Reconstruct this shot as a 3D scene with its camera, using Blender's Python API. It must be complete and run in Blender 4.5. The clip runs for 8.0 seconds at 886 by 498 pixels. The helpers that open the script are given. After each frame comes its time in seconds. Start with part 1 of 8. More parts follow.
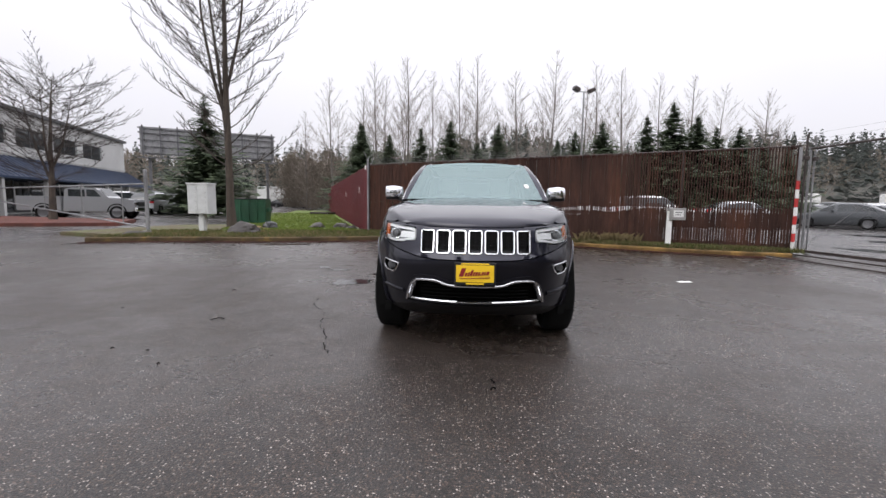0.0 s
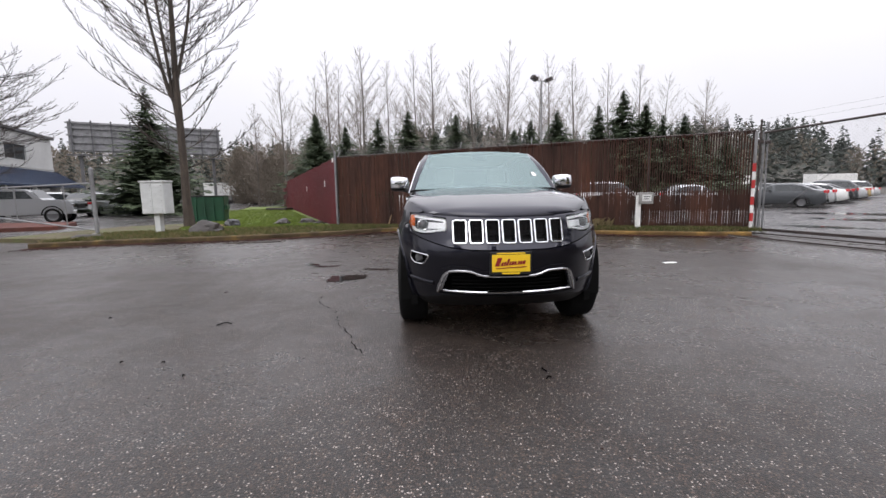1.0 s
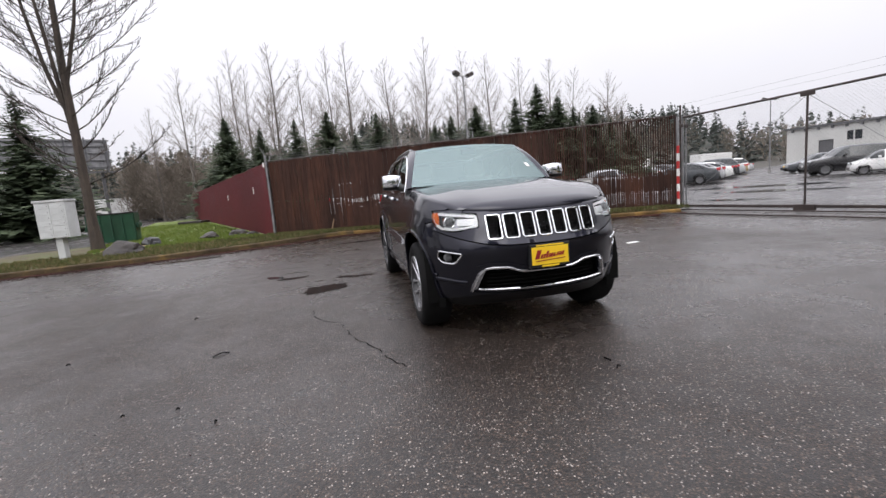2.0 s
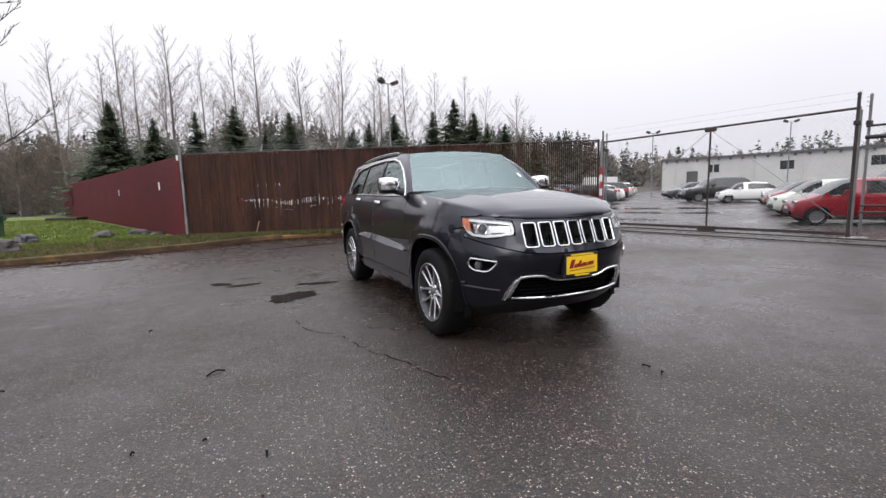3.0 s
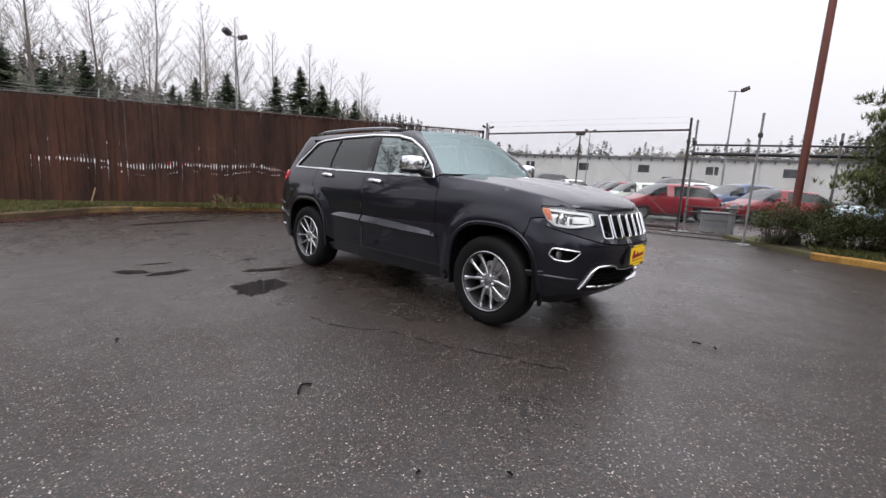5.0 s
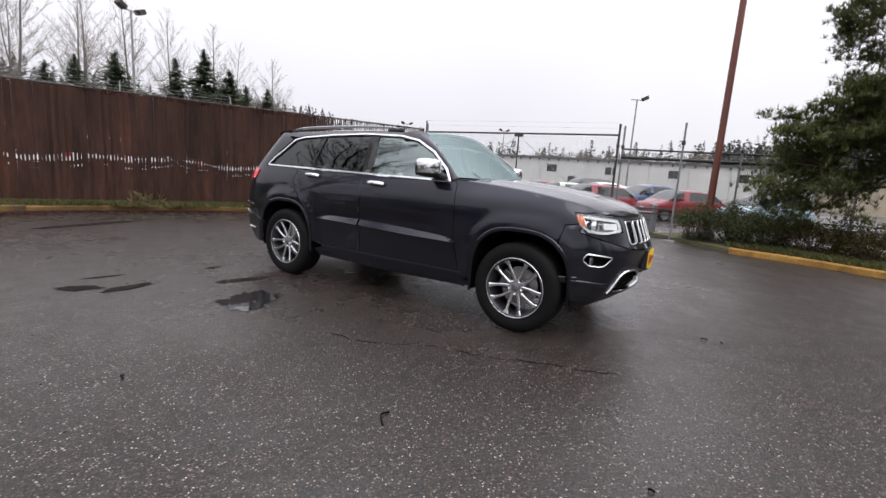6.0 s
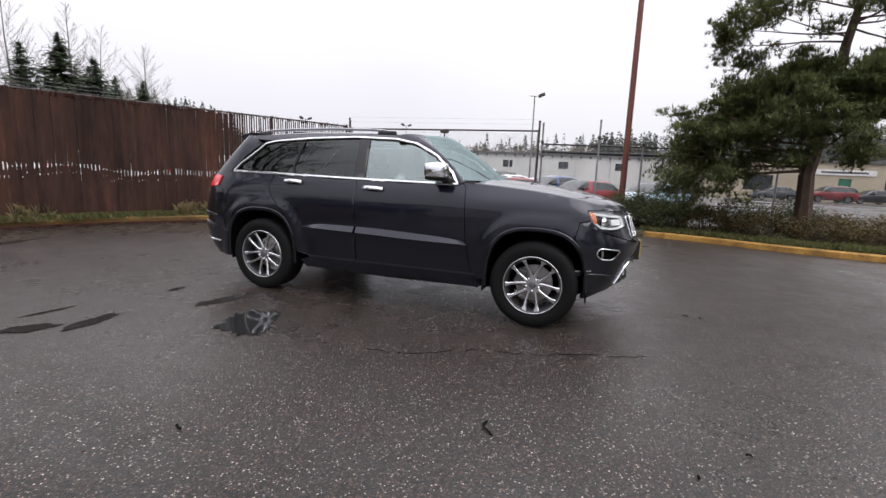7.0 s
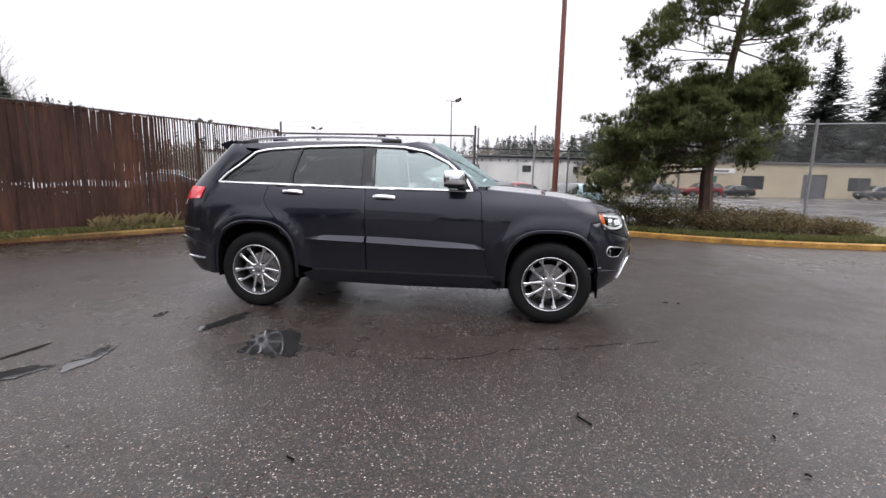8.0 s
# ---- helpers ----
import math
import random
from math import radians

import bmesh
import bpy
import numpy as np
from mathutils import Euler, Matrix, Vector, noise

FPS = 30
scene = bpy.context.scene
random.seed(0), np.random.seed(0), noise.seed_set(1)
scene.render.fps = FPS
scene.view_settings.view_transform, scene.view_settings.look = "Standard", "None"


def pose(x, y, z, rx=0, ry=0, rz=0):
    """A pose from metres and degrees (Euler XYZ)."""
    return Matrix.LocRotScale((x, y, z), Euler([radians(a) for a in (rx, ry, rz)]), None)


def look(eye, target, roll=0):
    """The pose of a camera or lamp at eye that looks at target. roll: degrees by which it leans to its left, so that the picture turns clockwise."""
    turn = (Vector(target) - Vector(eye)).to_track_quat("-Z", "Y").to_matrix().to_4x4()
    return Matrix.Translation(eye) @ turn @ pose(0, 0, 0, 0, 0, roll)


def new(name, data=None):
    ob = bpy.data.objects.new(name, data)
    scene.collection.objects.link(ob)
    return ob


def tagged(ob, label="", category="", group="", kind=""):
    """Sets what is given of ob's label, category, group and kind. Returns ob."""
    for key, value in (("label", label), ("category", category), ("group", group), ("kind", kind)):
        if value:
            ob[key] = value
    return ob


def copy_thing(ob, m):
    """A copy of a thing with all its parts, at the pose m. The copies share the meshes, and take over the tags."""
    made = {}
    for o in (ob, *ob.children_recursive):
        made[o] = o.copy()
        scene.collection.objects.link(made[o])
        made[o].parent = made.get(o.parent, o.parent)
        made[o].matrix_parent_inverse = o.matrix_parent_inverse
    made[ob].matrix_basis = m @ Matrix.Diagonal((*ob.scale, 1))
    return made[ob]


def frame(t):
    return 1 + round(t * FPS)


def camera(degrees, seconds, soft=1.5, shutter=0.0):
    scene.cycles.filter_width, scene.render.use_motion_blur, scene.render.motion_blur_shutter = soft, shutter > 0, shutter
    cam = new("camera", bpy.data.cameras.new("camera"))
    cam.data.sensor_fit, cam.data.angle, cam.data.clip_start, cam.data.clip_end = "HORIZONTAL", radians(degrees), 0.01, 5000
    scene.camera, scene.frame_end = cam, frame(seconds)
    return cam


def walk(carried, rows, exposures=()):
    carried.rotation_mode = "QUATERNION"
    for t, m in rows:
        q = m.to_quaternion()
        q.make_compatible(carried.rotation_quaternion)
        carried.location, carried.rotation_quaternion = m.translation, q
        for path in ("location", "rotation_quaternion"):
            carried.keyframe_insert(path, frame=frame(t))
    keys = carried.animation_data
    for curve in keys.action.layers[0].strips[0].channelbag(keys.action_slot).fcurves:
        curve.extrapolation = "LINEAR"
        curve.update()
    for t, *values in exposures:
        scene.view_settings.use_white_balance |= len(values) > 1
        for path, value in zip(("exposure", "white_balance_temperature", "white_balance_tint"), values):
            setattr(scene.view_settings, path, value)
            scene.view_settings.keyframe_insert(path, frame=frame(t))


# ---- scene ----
cam = camera(89.7, 8.0)
PATH = [
    (0, (-0.038, -3.47, 1.23), (-0.154, -1.484, 1.021), 0.7),
    (0.5, (-0.333, -3.477, 1.224), (-0.292, -1.495, 0.962), -0.5),
    (1, (-0.655, -3.392, 1.22), (-0.574, -1.409, 0.972), -1.0),
    (2.5, (-1.936, -2.864, 1.255), (-1.296, -0.99, 0.978), -4.7),
    (3, (-2.375, -2.625, 1.257), (-1.548, -0.821, 1.001), -1.6),
    (3.5, (-2.776, -2.351, 1.259), (-1.772, -0.647, 0.963), 1.8),
    (4, (-3.124, -2.003, 1.26), (-2.003, -0.377, 0.949), 2.3),
    (4.5, (-3.495, -1.681, 1.259), (-2.212, -0.182, 0.931), 2.4),
    (6, (-4.307, -0.48, 1.283), (-2.63, 0.559, 0.954), 3.9),
    (6.5, (-4.488, -0.016, 1.291), (-2.716, 0.851, 0.957), 3.6),
    (7, (-4.734, 0.417, 1.312), (-2.87, 1.062, 0.982), 2.3),
    (7.5, (-4.882, 0.885, 1.309), (-2.976, 1.378, 0.954), 1.9),
    (8, (-5.037, 1.356, 1.323), (-3.078, 1.621, 1.018), 1.2),
]
walk(cam, [(t, look(eye, target, roll)) for t, eye, target, roll in PATH], [(0, 0.06), (6.5, 0.06), (7.2, 0.12), (8, 0.34)])

# ---- world and light: an overcast, wet winter day ----
world = bpy.data.worlds.new("overcast_sky")
scene.world = world
world.use_nodes = True
wn, wl = world.node_tree.nodes, world.node_tree.links
wn.clear()
w_out = wn.new("ShaderNodeOutputWorld")
w_bg = wn.new("ShaderNodeBackground")
w_sky = wn.new("ShaderNodeTexSky")
w_sky.sky_type = "NISHITA"
w_sky.sun_disc = False
w_sky.sun_elevation = radians(38)
w_sky.sun_rotation = radians(200)
w_sky.dust_density = 6.0
w_sky.ozone_density = 0.5
w_grey = wn.new("ShaderNodeHueSaturation")
w_grey.inputs["Saturation"].default_value = 0.15
w_scale = wn.new("ShaderNodeMix")
w_scale.data_type = "RGBA"
w_scale.blend_type = "MULTIPLY"
w_scale.inputs[0].default_value = 1.0
w_scale.inputs[7].default_value = (0.1, 0.1, 0.1, 1)
w_cloud = wn.new("ShaderNodeTexNoise")
w_cloud.inputs["Scale"].default_value = 1.6
w_cloud.inputs["Detail"].default_value = 4
w_ramp = wn.new("ShaderNodeValToRGB")
w_ramp.color_ramp.elements[0].position, w_ramp.color_ramp.elements[0].color = 0.3, (0.855, 0.845, 0.925, 1)
w_ramp.color_ramp.elements[1].position, w_ramp.color_ramp.elements[1].color = 0.7, (0.935, 0.925, 0.99, 1)
w_mix = wn.new("ShaderNodeMix")
w_mix.data_type = "RGBA"
w_mix.inputs[0].default_value = 0.88
wl.new(w_sky.outputs[0], w_scale.inputs[6])
wl.new(w_scale.outputs[2], w_grey.inputs["Color"])
wl.new(w_grey.outputs[0], w_mix.inputs[6])
wl.new(w_cloud.outputs[0], w_ramp.inputs[0])
wl.new(w_ramp.outputs[0], w_mix.inputs[7])
wl.new(w_mix.outputs[2], w_bg.inputs["Color"])
# an overcast sky is brightest overhead
w_co = wn.new("ShaderNodeTexCoord")
w_sep = wn.new("ShaderNodeSeparateXYZ")
w_rise = wn.new("ShaderNodeFloatCurve")
w_curve = w_rise.mapping.curves[0]
w_curve.points[0].location, w_curve.points[1].location = (0.0, 0.315), (1.0, 1.0)
for w_at in ((0.2, 0.355), (0.4, 0.45), (0.6, 0.66)):
    w_curve.points.new(*w_at)
w_rise.mapping.update()
w_gain = wn.new("ShaderNodeMath")
w_gain.operation = "MULTIPLY"
w_gain.inputs[1].default_value = 3.15
wl.new(w_co.outputs["Generated"], w_sep.inputs[0])
wl.new(w_sep.outputs[2], w_rise.inputs["Value"])
wl.new(w_rise.outputs[0], w_gain.inputs[0])
wl.new(w_gain.outputs[0], w_bg.inputs["Strength"])
wl.new(w_bg.outputs[0], w_out.inputs[0])

sun = new("sun", bpy.data.lights.new("sun", "SUN"))
sun.data.energy = 0.6
sun.data.angle = radians(40)
sun.data.color = (1.0, 0.97, 0.93)
sun.matrix_world = look((-8, -14, 18), (0, 2, 0))


# ---- materials ----
def node_mat(name):
    m = bpy.data.materials.new(name)
    m.use_nodes = True
    nt = m.node_tree
    return m, nt.nodes, nt.links, nt.nodes["Principled BSDF"]


def ramp_of(nodes, stops):
    r = nodes.new("ShaderNodeValToRGB")
    e = r.color_ramp.elements
    e[0].position, e[0].color = stops[0][0], (*stops[0][1], 1)
    e[1].position, e[1].color = stops[-1][0], (*stops[-1][1], 1)
    for p, c in stops[1:-1]:
        n = e.new(p)
        n.color = (*c, 1)
    return r


def noise_of(nodes, links, coord, scale, detail=4, rough=0.55, stretch=None):
    n = nodes.new("ShaderNodeTexNoise")
    n.inputs["Scale"].default_value = scale
    n.inputs["Detail"].default_value = detail
    n.inputs["Roughness"].default_value = rough
    if stretch:
        mp = nodes.new("ShaderNodeMapping")
        mp.inputs["Scale"].default_value = stretch
        links.new(coord, mp.inputs["Vector"])
        coord = mp.outputs[0]
    links.new(coord, n.inputs["Vector"])
    return n


def shaded(c, k):
    return tuple(min(1.0, v * k) for v in c)


def mat(name, color, rough=0.5, metal=0.0, var=0.25, fine=40.0, coarse=2.0, bump=0.15, stretch=None, coat=0.0,
        rand=0.0, second=None, spec=0.5, rough_var=0.15, own=37.0):
    """A surface with variation at a fine and a coarse scale, and a fine relief."""
    m, nodes, links, b = node_mat(name)
    tc = nodes.new("ShaderNodeTexCoord")
    info = nodes.new("ShaderNodeObjectInfo")
    shift = nodes.new("ShaderNodeVectorMath")
    shift.operation = "MULTIPLY_ADD"
    shift.inputs[1].default_value = (own, own, own)
    links.new(info.outputs["Random"], shift.inputs[0])
    links.new(tc.outputs["Object"], shift.inputs[2])
    co = shift.outputs[0]
    n1 = noise_of(nodes, links, co, coarse, 5, 0.6, stretch)
    n2 = noise_of(nodes, links, co, fine, 3, 0.6, stretch)
    hi = second or shaded(color, 1 + var)
    r = ramp_of(nodes, [(0.3, shaded(color, 1 - var)), (0.52, color), (0.72, hi)])
    links.new(n1.outputs[0], r.inputs[0])
    mx = nodes.new("ShaderNodeMix")
    mx.data_type, mx.blend_type = "RGBA", "MULTIPLY"
    mx.inputs[0].default_value = 1.0
    r2 = ramp_of(nodes, [(0.25, (1 - var * 0.6,) * 3), (0.75, (1 + var * 0.35,) * 3)])
    links.new(n2.outputs[0], r2.inputs[0])
    links.new(r.outputs[0], mx.inputs[6])
    links.new(r2.outputs[0], mx.inputs[7])
    last = mx.outputs[2]
    if rand:
        hs = nodes.new("ShaderNodeHueSaturation")
        mr = nodes.new("ShaderNodeMapRange")
        mr.inputs["To Min"].default_value, mr.inputs["To Max"].default_value = 1 - rand, 1 + rand
        links.new(info.outputs["Random"], mr.inputs["Value"])
        links.new(mr.outputs[0], hs.inputs["Value"])
        links.new(last, hs.inputs["Color"])
        last = hs.outputs[0]
    links.new(last, b.inputs["Base Color"])
    rr = nodes.new("ShaderNodeMapRange")
    rr.inputs["To Min"].default_value = max(0.02, rough - rough_var * rough)
    rr.inputs["To Max"].default_value = min(1.0, rough + rough_var * rough)
    links.new(n1.outputs[0], rr.inputs["Value"])
    links.new(rr.outputs[0], b.inputs["Roughness"])
    b.inputs["Metallic"].default_value = metal
    b.inputs["Specular IOR Level"].default_value = spec
    b.inputs["Coat Weight"].default_value = coat
    b.inputs["Coat Roughness"].default_value = 0.04
    if bump:
        bp = nodes.new("ShaderNodeBump")
        bp.inputs["Strength"].default_value = bump
        bp.inputs["Distance"].default_value = 0.01
        links.new(n2.outputs[0], bp.inputs["Height"])
        links.new(bp.outputs[0], b.inputs["Normal"])
    return m


def asphalt_mat(name, tone, wet, film=1.0):
    """Worn tarmac with stone chips of many tones under a film of rain."""
    m, nodes, links, b = node_mat(name)
    tc = nodes.new("ShaderNodeTexCoord")
    co = tc.outputs["Object"]
    patch = noise_of(nodes, links, co, 0.22, 5, 0.6)
    mid = noise_of(nodes, links, co, 3.0, 6, 0.65)
    grit = noise_of(nodes, links, co, 70.0, 4, 0.75)
    jit = noise_of(nodes, links, co, 55.0, 2, 0.6)
    warp = nodes.new("ShaderNodeVectorMath")
    warp.operation = "MULTIPLY_ADD"
    warp.inputs[1].default_value = (0.016, 0.016, 0.0)
    links.new(jit.outputs["Color"], warp.inputs[0])
    links.new(co, warp.inputs[2])
    vor = nodes.new("ShaderNodeTexVoronoi")
    vor.inputs["Scale"].default_value = 80.0
    links.new(warp.outputs[0], vor.inputs["Vector"])
    fine = nodes.new("ShaderNodeTexVoronoi")
    fine.inputs["Scale"].default_value = 150.0
    links.new(warp.outputs[0], fine.inputs["Vector"])
    base = ramp_of(nodes, [(0.3, shaded(tone, 0.7)), (0.5, tone), (0.75, shaded(tone, 1.4))])
    links.new(mid.outputs[0], base.inputs[0])
    # every small stone has its own tone
    fpick = nodes.new("ShaderNodeSeparateColor")
    links.new(fine.outputs["Color"], fpick.inputs[0])
    ftone = ramp_of(nodes, [(0.0, (0.2, 0.2, 0.2)), (0.6, (0.8, 0.78, 0.76)), (0.85, (2.2, 2.0, 1.8)), (1.0, (6.0, 5.4, 4.8))])
    links.new(fpick.outputs[0], ftone.inputs[0])
    mg = nodes.new("ShaderNodeMix")
    mg.data_type, mg.blend_type = "RGBA", "MULTIPLY"
    mg.inputs[0].default_value = 1.0
    links.new(base.outputs[0], mg.inputs[6])
    links.new(ftone.outputs[0], mg.inputs[7])
    # few pale chips
    pick = nodes.new("ShaderNodeSeparateColor")
    links.new(vor.outputs["Color"], pick.inputs[0])
    chip = ramp_of(nodes, [(0.70, (0, 0, 0)), (0.90, (0.52, 0.52, 0.52)), (1.0, (1, 1, 1))])
    links.new(pick.outputs[0], chip.inputs[0])
    near = ramp_of(nodes, [(0.24, (1, 1, 1)), (0.42, (0, 0, 0))])
    links.new(vor.outputs["Distance"], near.inputs[0])
    both = nodes.new("ShaderNodeMath")
    both.operation = "MULTIPLY"
    links.new(chip.outputs[0], both.inputs[0])
    links.new(near.outputs[0], both.inputs[1])
    mx = nodes.new("ShaderNodeMix")
    mx.data_type = "RGBA"
    links.new(both.outputs[0], mx.inputs[0])
    links.new(mg.outputs[2], mx.inputs[6])
    mx.inputs[7].default_value = (0.54, 0.475, 0.425, 1)
    links.new(mx.outputs[2], b.inputs["Base Color"])
    b.inputs["Roughness"].default_value = 0.55
    b.inputs["Specular IOR Level"].default_value = 0.18
    # rain film: broad patches modulated by the mid scale
    add = nodes.new("ShaderNodeMath")
    add.operation = "MULTIPLY_ADD"
    add.inputs[1].default_value = 0.35
    links.new(mid.outputs[0], add.inputs[0])
    links.new(patch.outputs[0], add.inputs[2])
    rg = ramp_of(nodes, [(0.50, (wet,) * 3), (0.80, (wet + 0.20,) * 3)])
    links.new(add.outputs[0], rg.inputs[0])
    links.new(rg.outputs[0], b.inputs["Coat Roughness"])
    wt = ramp_of(nodes, [(0.50, (film,) * 3), (0.84, (film * 0.40,) * 3)])
    links.new(add.outputs[0], wt.inputs[0])
    links.new(wt.outputs[0], b.inputs["Coat Weight"])
    b.inputs["Coat IOR"].default_value = 1.56
    hsum = nodes.new("ShaderNodeMath")
    hsum.operation = "ADD"
    links.new(grit.outputs[0], hsum.inputs[0])
    links.new(vor.outputs["Distance"], hsum.inputs[1])
    bp = nodes.new("ShaderNodeBump")
    bp.inputs["Strength"].default_value = 0.9
    bp.inputs["Distance"].default_value = 0.009
    links.new(hsum.outputs[0], bp.inputs["Height"])
    links.new(bp.outputs[0], b.inputs["Normal"])
    bc = nodes.new("ShaderNodeBump")
    bc.inputs["Strength"].default_value = 0.32
    bc.inputs["Distance"].default_value = 0.005
    links.new(hsum.outputs[0], bc.inputs["Height"])
    links.new(bc.outputs[0], b.inputs["Coat Normal"])
    return m


def grass_mat(name, a, c, d):
    m, nodes, links, b = node_mat(name)
    tc = nodes.new("ShaderNodeTexCoord")
    co = tc.outputs["Object"]
    n1 = noise_of(nodes, links, co, 0.9, 6, 0.7)
    n2 = noise_of(nodes, links, co, 45.0, 4, 0.7)
    r = ramp_of(nodes, [(0.36, d), (0.47, c), (0.62, a)])
    links.new(n1.outputs[0], r.inputs[0])
    mx = nodes.new("ShaderNodeMix")
    mx.data_type, mx.blend_type = "RGBA", "MULTIPLY"
    mx.inputs[0].default_value = 1.0
    r2 = ramp_of(nodes, [(0.25, (0.4,) * 3), (0.75, (1.5,) * 3)])
    links.new(n2.outputs[0], r2.inputs[0])
    links.new(r.outputs[0], mx.inputs[6])
    links.new(r2.outputs[0], mx.inputs[7])
    links.new(mx.outputs[2], b.inputs["Base Color"])
    b.inputs["Roughness"].default_value = 0.85
    bp = nodes.new("ShaderNodeBump")
    bp.inputs["Strength"].default_value = 0.9
    bp.inputs["Distance"].default_value = 0.03
    links.new(n2.outputs[0], bp.inputs["Height"])
    links.new(bp.outputs[0], b.inputs["Normal"])
    return m


def paint_mat(name, color=None, rough=0.35, metal=0.0, coat=1.0, flake=0.0, spec=0.5, coat_ior=1.5):
    """Car paint under clear lacquer, with a thin film of rain dust; without a colour it takes the object's own."""
    m, nodes, links, b = node_mat(name)
    tc = nodes.new("ShaderNodeTexCoord")
    n1 = noise_of(nodes, links, tc.outputs["Object"], 3.0, 5, 0.6)
    n2 = noise_of(nodes, links, tc.outputs["Object"], 900.0, 1, 0.5)
    mx = nodes.new("ShaderNodeMix")
    mx.data_type, mx.blend_type = "RGBA", "MULTIPLY"
    mx.inputs[0].default_value = 1.0
    if color:
        mx.inputs[6].default_value = (*color, 1)
    else:
        info = nodes.new("ShaderNodeObjectInfo")
        links.new(info.outputs["Color"], mx.inputs[6])
    r = ramp_of(nodes, [(0.3, (1 - flake,) * 3), (0.7, (1 + flake,) * 3)])
    links.new(n2.outputs[0], r.inputs[0])
    links.new(r.outputs[0], mx.inputs[7])
    links.new(mx.outputs[2], b.inputs["Base Color"])
    b.inputs["Metallic"].default_value = metal
    b.inputs["Specular IOR Level"].default_value = spec
    b.inputs["Roughness"].default_value = rough
    b.inputs["Coat Weight"].default_value = coat
    b.inputs["Coat IOR"].default_value = coat_ior
    rr = nodes.new("ShaderNodeMapRange")
    rr.inputs["To Min"].default_value, rr.inputs["To Max"].default_value = 0.015, 0.06
    links.new(n1.outputs[0], rr.inputs["Value"])
    links.new(rr.outputs[0], b.inputs["Coat Roughness"])
    return m


def glass_mat(name, tint, clear, ior=1.6, gloss=(0.95, 1.0, 0.98)):
    """Car glass: a glossy pane that lets part of the light through."""
    m, nodes, links, b = node_mat(name)
    nodes.remove(b)
    out = nodes["Material Output"]
    tr = nodes.new("ShaderNodeBsdfTransparent")
    tr.inputs[0].default_value = (*(v * clear for v in tint), 1)
    gl = nodes.new("ShaderNodeBsdfGlossy")
    gl.inputs["Roughness"].default_value = 0.02
    gl.inputs["Color"].default_value = (*gloss, 1)
    fr = nodes.new("ShaderNodeFresnel")
    fr.inputs["IOR"].default_value = ior
    ms = nodes.new("ShaderNodeMixShader")
    links.new(fr.outputs[0], ms.inputs[0])
    links.new(tr.outputs[0], ms.inputs[1])
    links.new(gl.outputs[0], ms.inputs[2])
    links.new(ms.outputs[0], out.inputs["Surface"])
    return m


def leaf_mat(name, a, c, rough=0.6):
    """Foliage whose clumps differ a little from one another."""
    m, nodes, links, b = node_mat(name)
    geo = nodes.new("ShaderNodeNewGeometry")
    tc = nodes.new("ShaderNodeTexCoord")
    n1 = noise_of(nodes, links, tc.outputs["Object"], 0.8, 4, 0.6)
    mixv = nodes.new("ShaderNodeMath")
    mixv.operation = "MULTIPLY_ADD"
    mixv.inputs[1].default_value = 0.45
    links.new(geo.outputs["Random Per Island"], mixv.inputs[0])
    half = nodes.new("ShaderNodeMath")
    half.operation = "MULTIPLY"
    half.inputs[1].default_value = 0.75
    links.new(n1.outputs[0], half.inputs[0])
    links.new(half.outputs[0], mixv.inputs[2])
    r = ramp_of(nodes, [(0.25, a), (0.85, c)])
    links.new(mixv.outputs[0], r.inputs[0])
    links.new(r.outputs[0], b.inputs["Base Color"])
    b.inputs["Roughness"].default_value = rough
    b.inputs["Specular IOR Level"].default_value = 0.3
    thin = nodes.new("ShaderNodeBsdfTranslucent")
    links.new(r.outputs[0], thin.inputs["Color"])
    ms = nodes.new("ShaderNodeMixShader")
    ms.inputs[0].default_value = 0.38
    links.new(b.outputs[0], ms.inputs[1])
    links.new(thin.outputs[0], ms.inputs[2])
    links.new(ms.outputs[0], nodes["Material Output"].inputs["Surface"])
    return m


def mirror_water_mat():
    m, nodes, links, b = node_mat("standing_water")
    tc = nodes.new("ShaderNodeTexCoord")
    n1 = noise_of(nodes, links, tc.outputs["Object"], 6.0, 3)
    b.inputs["Base Color"].default_value = (0.018, 0.018, 0.018, 1)
    b.inputs["Roughness"].default_value = 0.05
    b.inputs["Specular IOR Level"].default_value = 0.6
    bp = nodes.new("ShaderNodeBump")
    bp.inputs["Strength"].default_value = 0.10
    bp.inputs["Distance"].default_value = 0.01
    links.new(n1.outputs[0], bp.inputs["Height"])
    links.new(bp.outputs[0], b.inputs["Normal"])
    return m


M_ASPHALT = asphalt_mat("wet_asphalt", (0.0175, 0.0130, 0.0105), 0.19)
M_ROAD = asphalt_mat("road_asphalt", (0.034, 0.033, 0.034), 0.12)
M_LAWN = grass_mat("mossy_lawn", (0.12, 0.20, 0.020), (0.11, 0.14, 0.025), (0.085, 0.075, 0.035))
M_VERGE = grass_mat("rough_verge", (0.085, 0.105, 0.03), (0.11, 0.09, 0.045), (0.075, 0.055, 0.035))
M_KERB_F = mat("worn_yellow_kerb", (0.14, 0.085, 0.032), 0.8, var=0.6, coarse=1.8, fine=26, bump=0.5, second=(0.30, 0.18, 0.055), spec=0.2)
M_KERB = mat("faded_yellow_kerb", (0.085, 0.060, 0.032), 0.85, var=0.6, coarse=1.6, fine=30, bump=0.4, second=(0.22, 0.145, 0.045), spec=0.2)
M_KERB_Y = mat("yellow_kerb", (0.34, 0.175, 0.03), 0.7, var=0.6, coarse=2.2, fine=24, bump=0.5, second=(0.50, 0.31, 0.08))
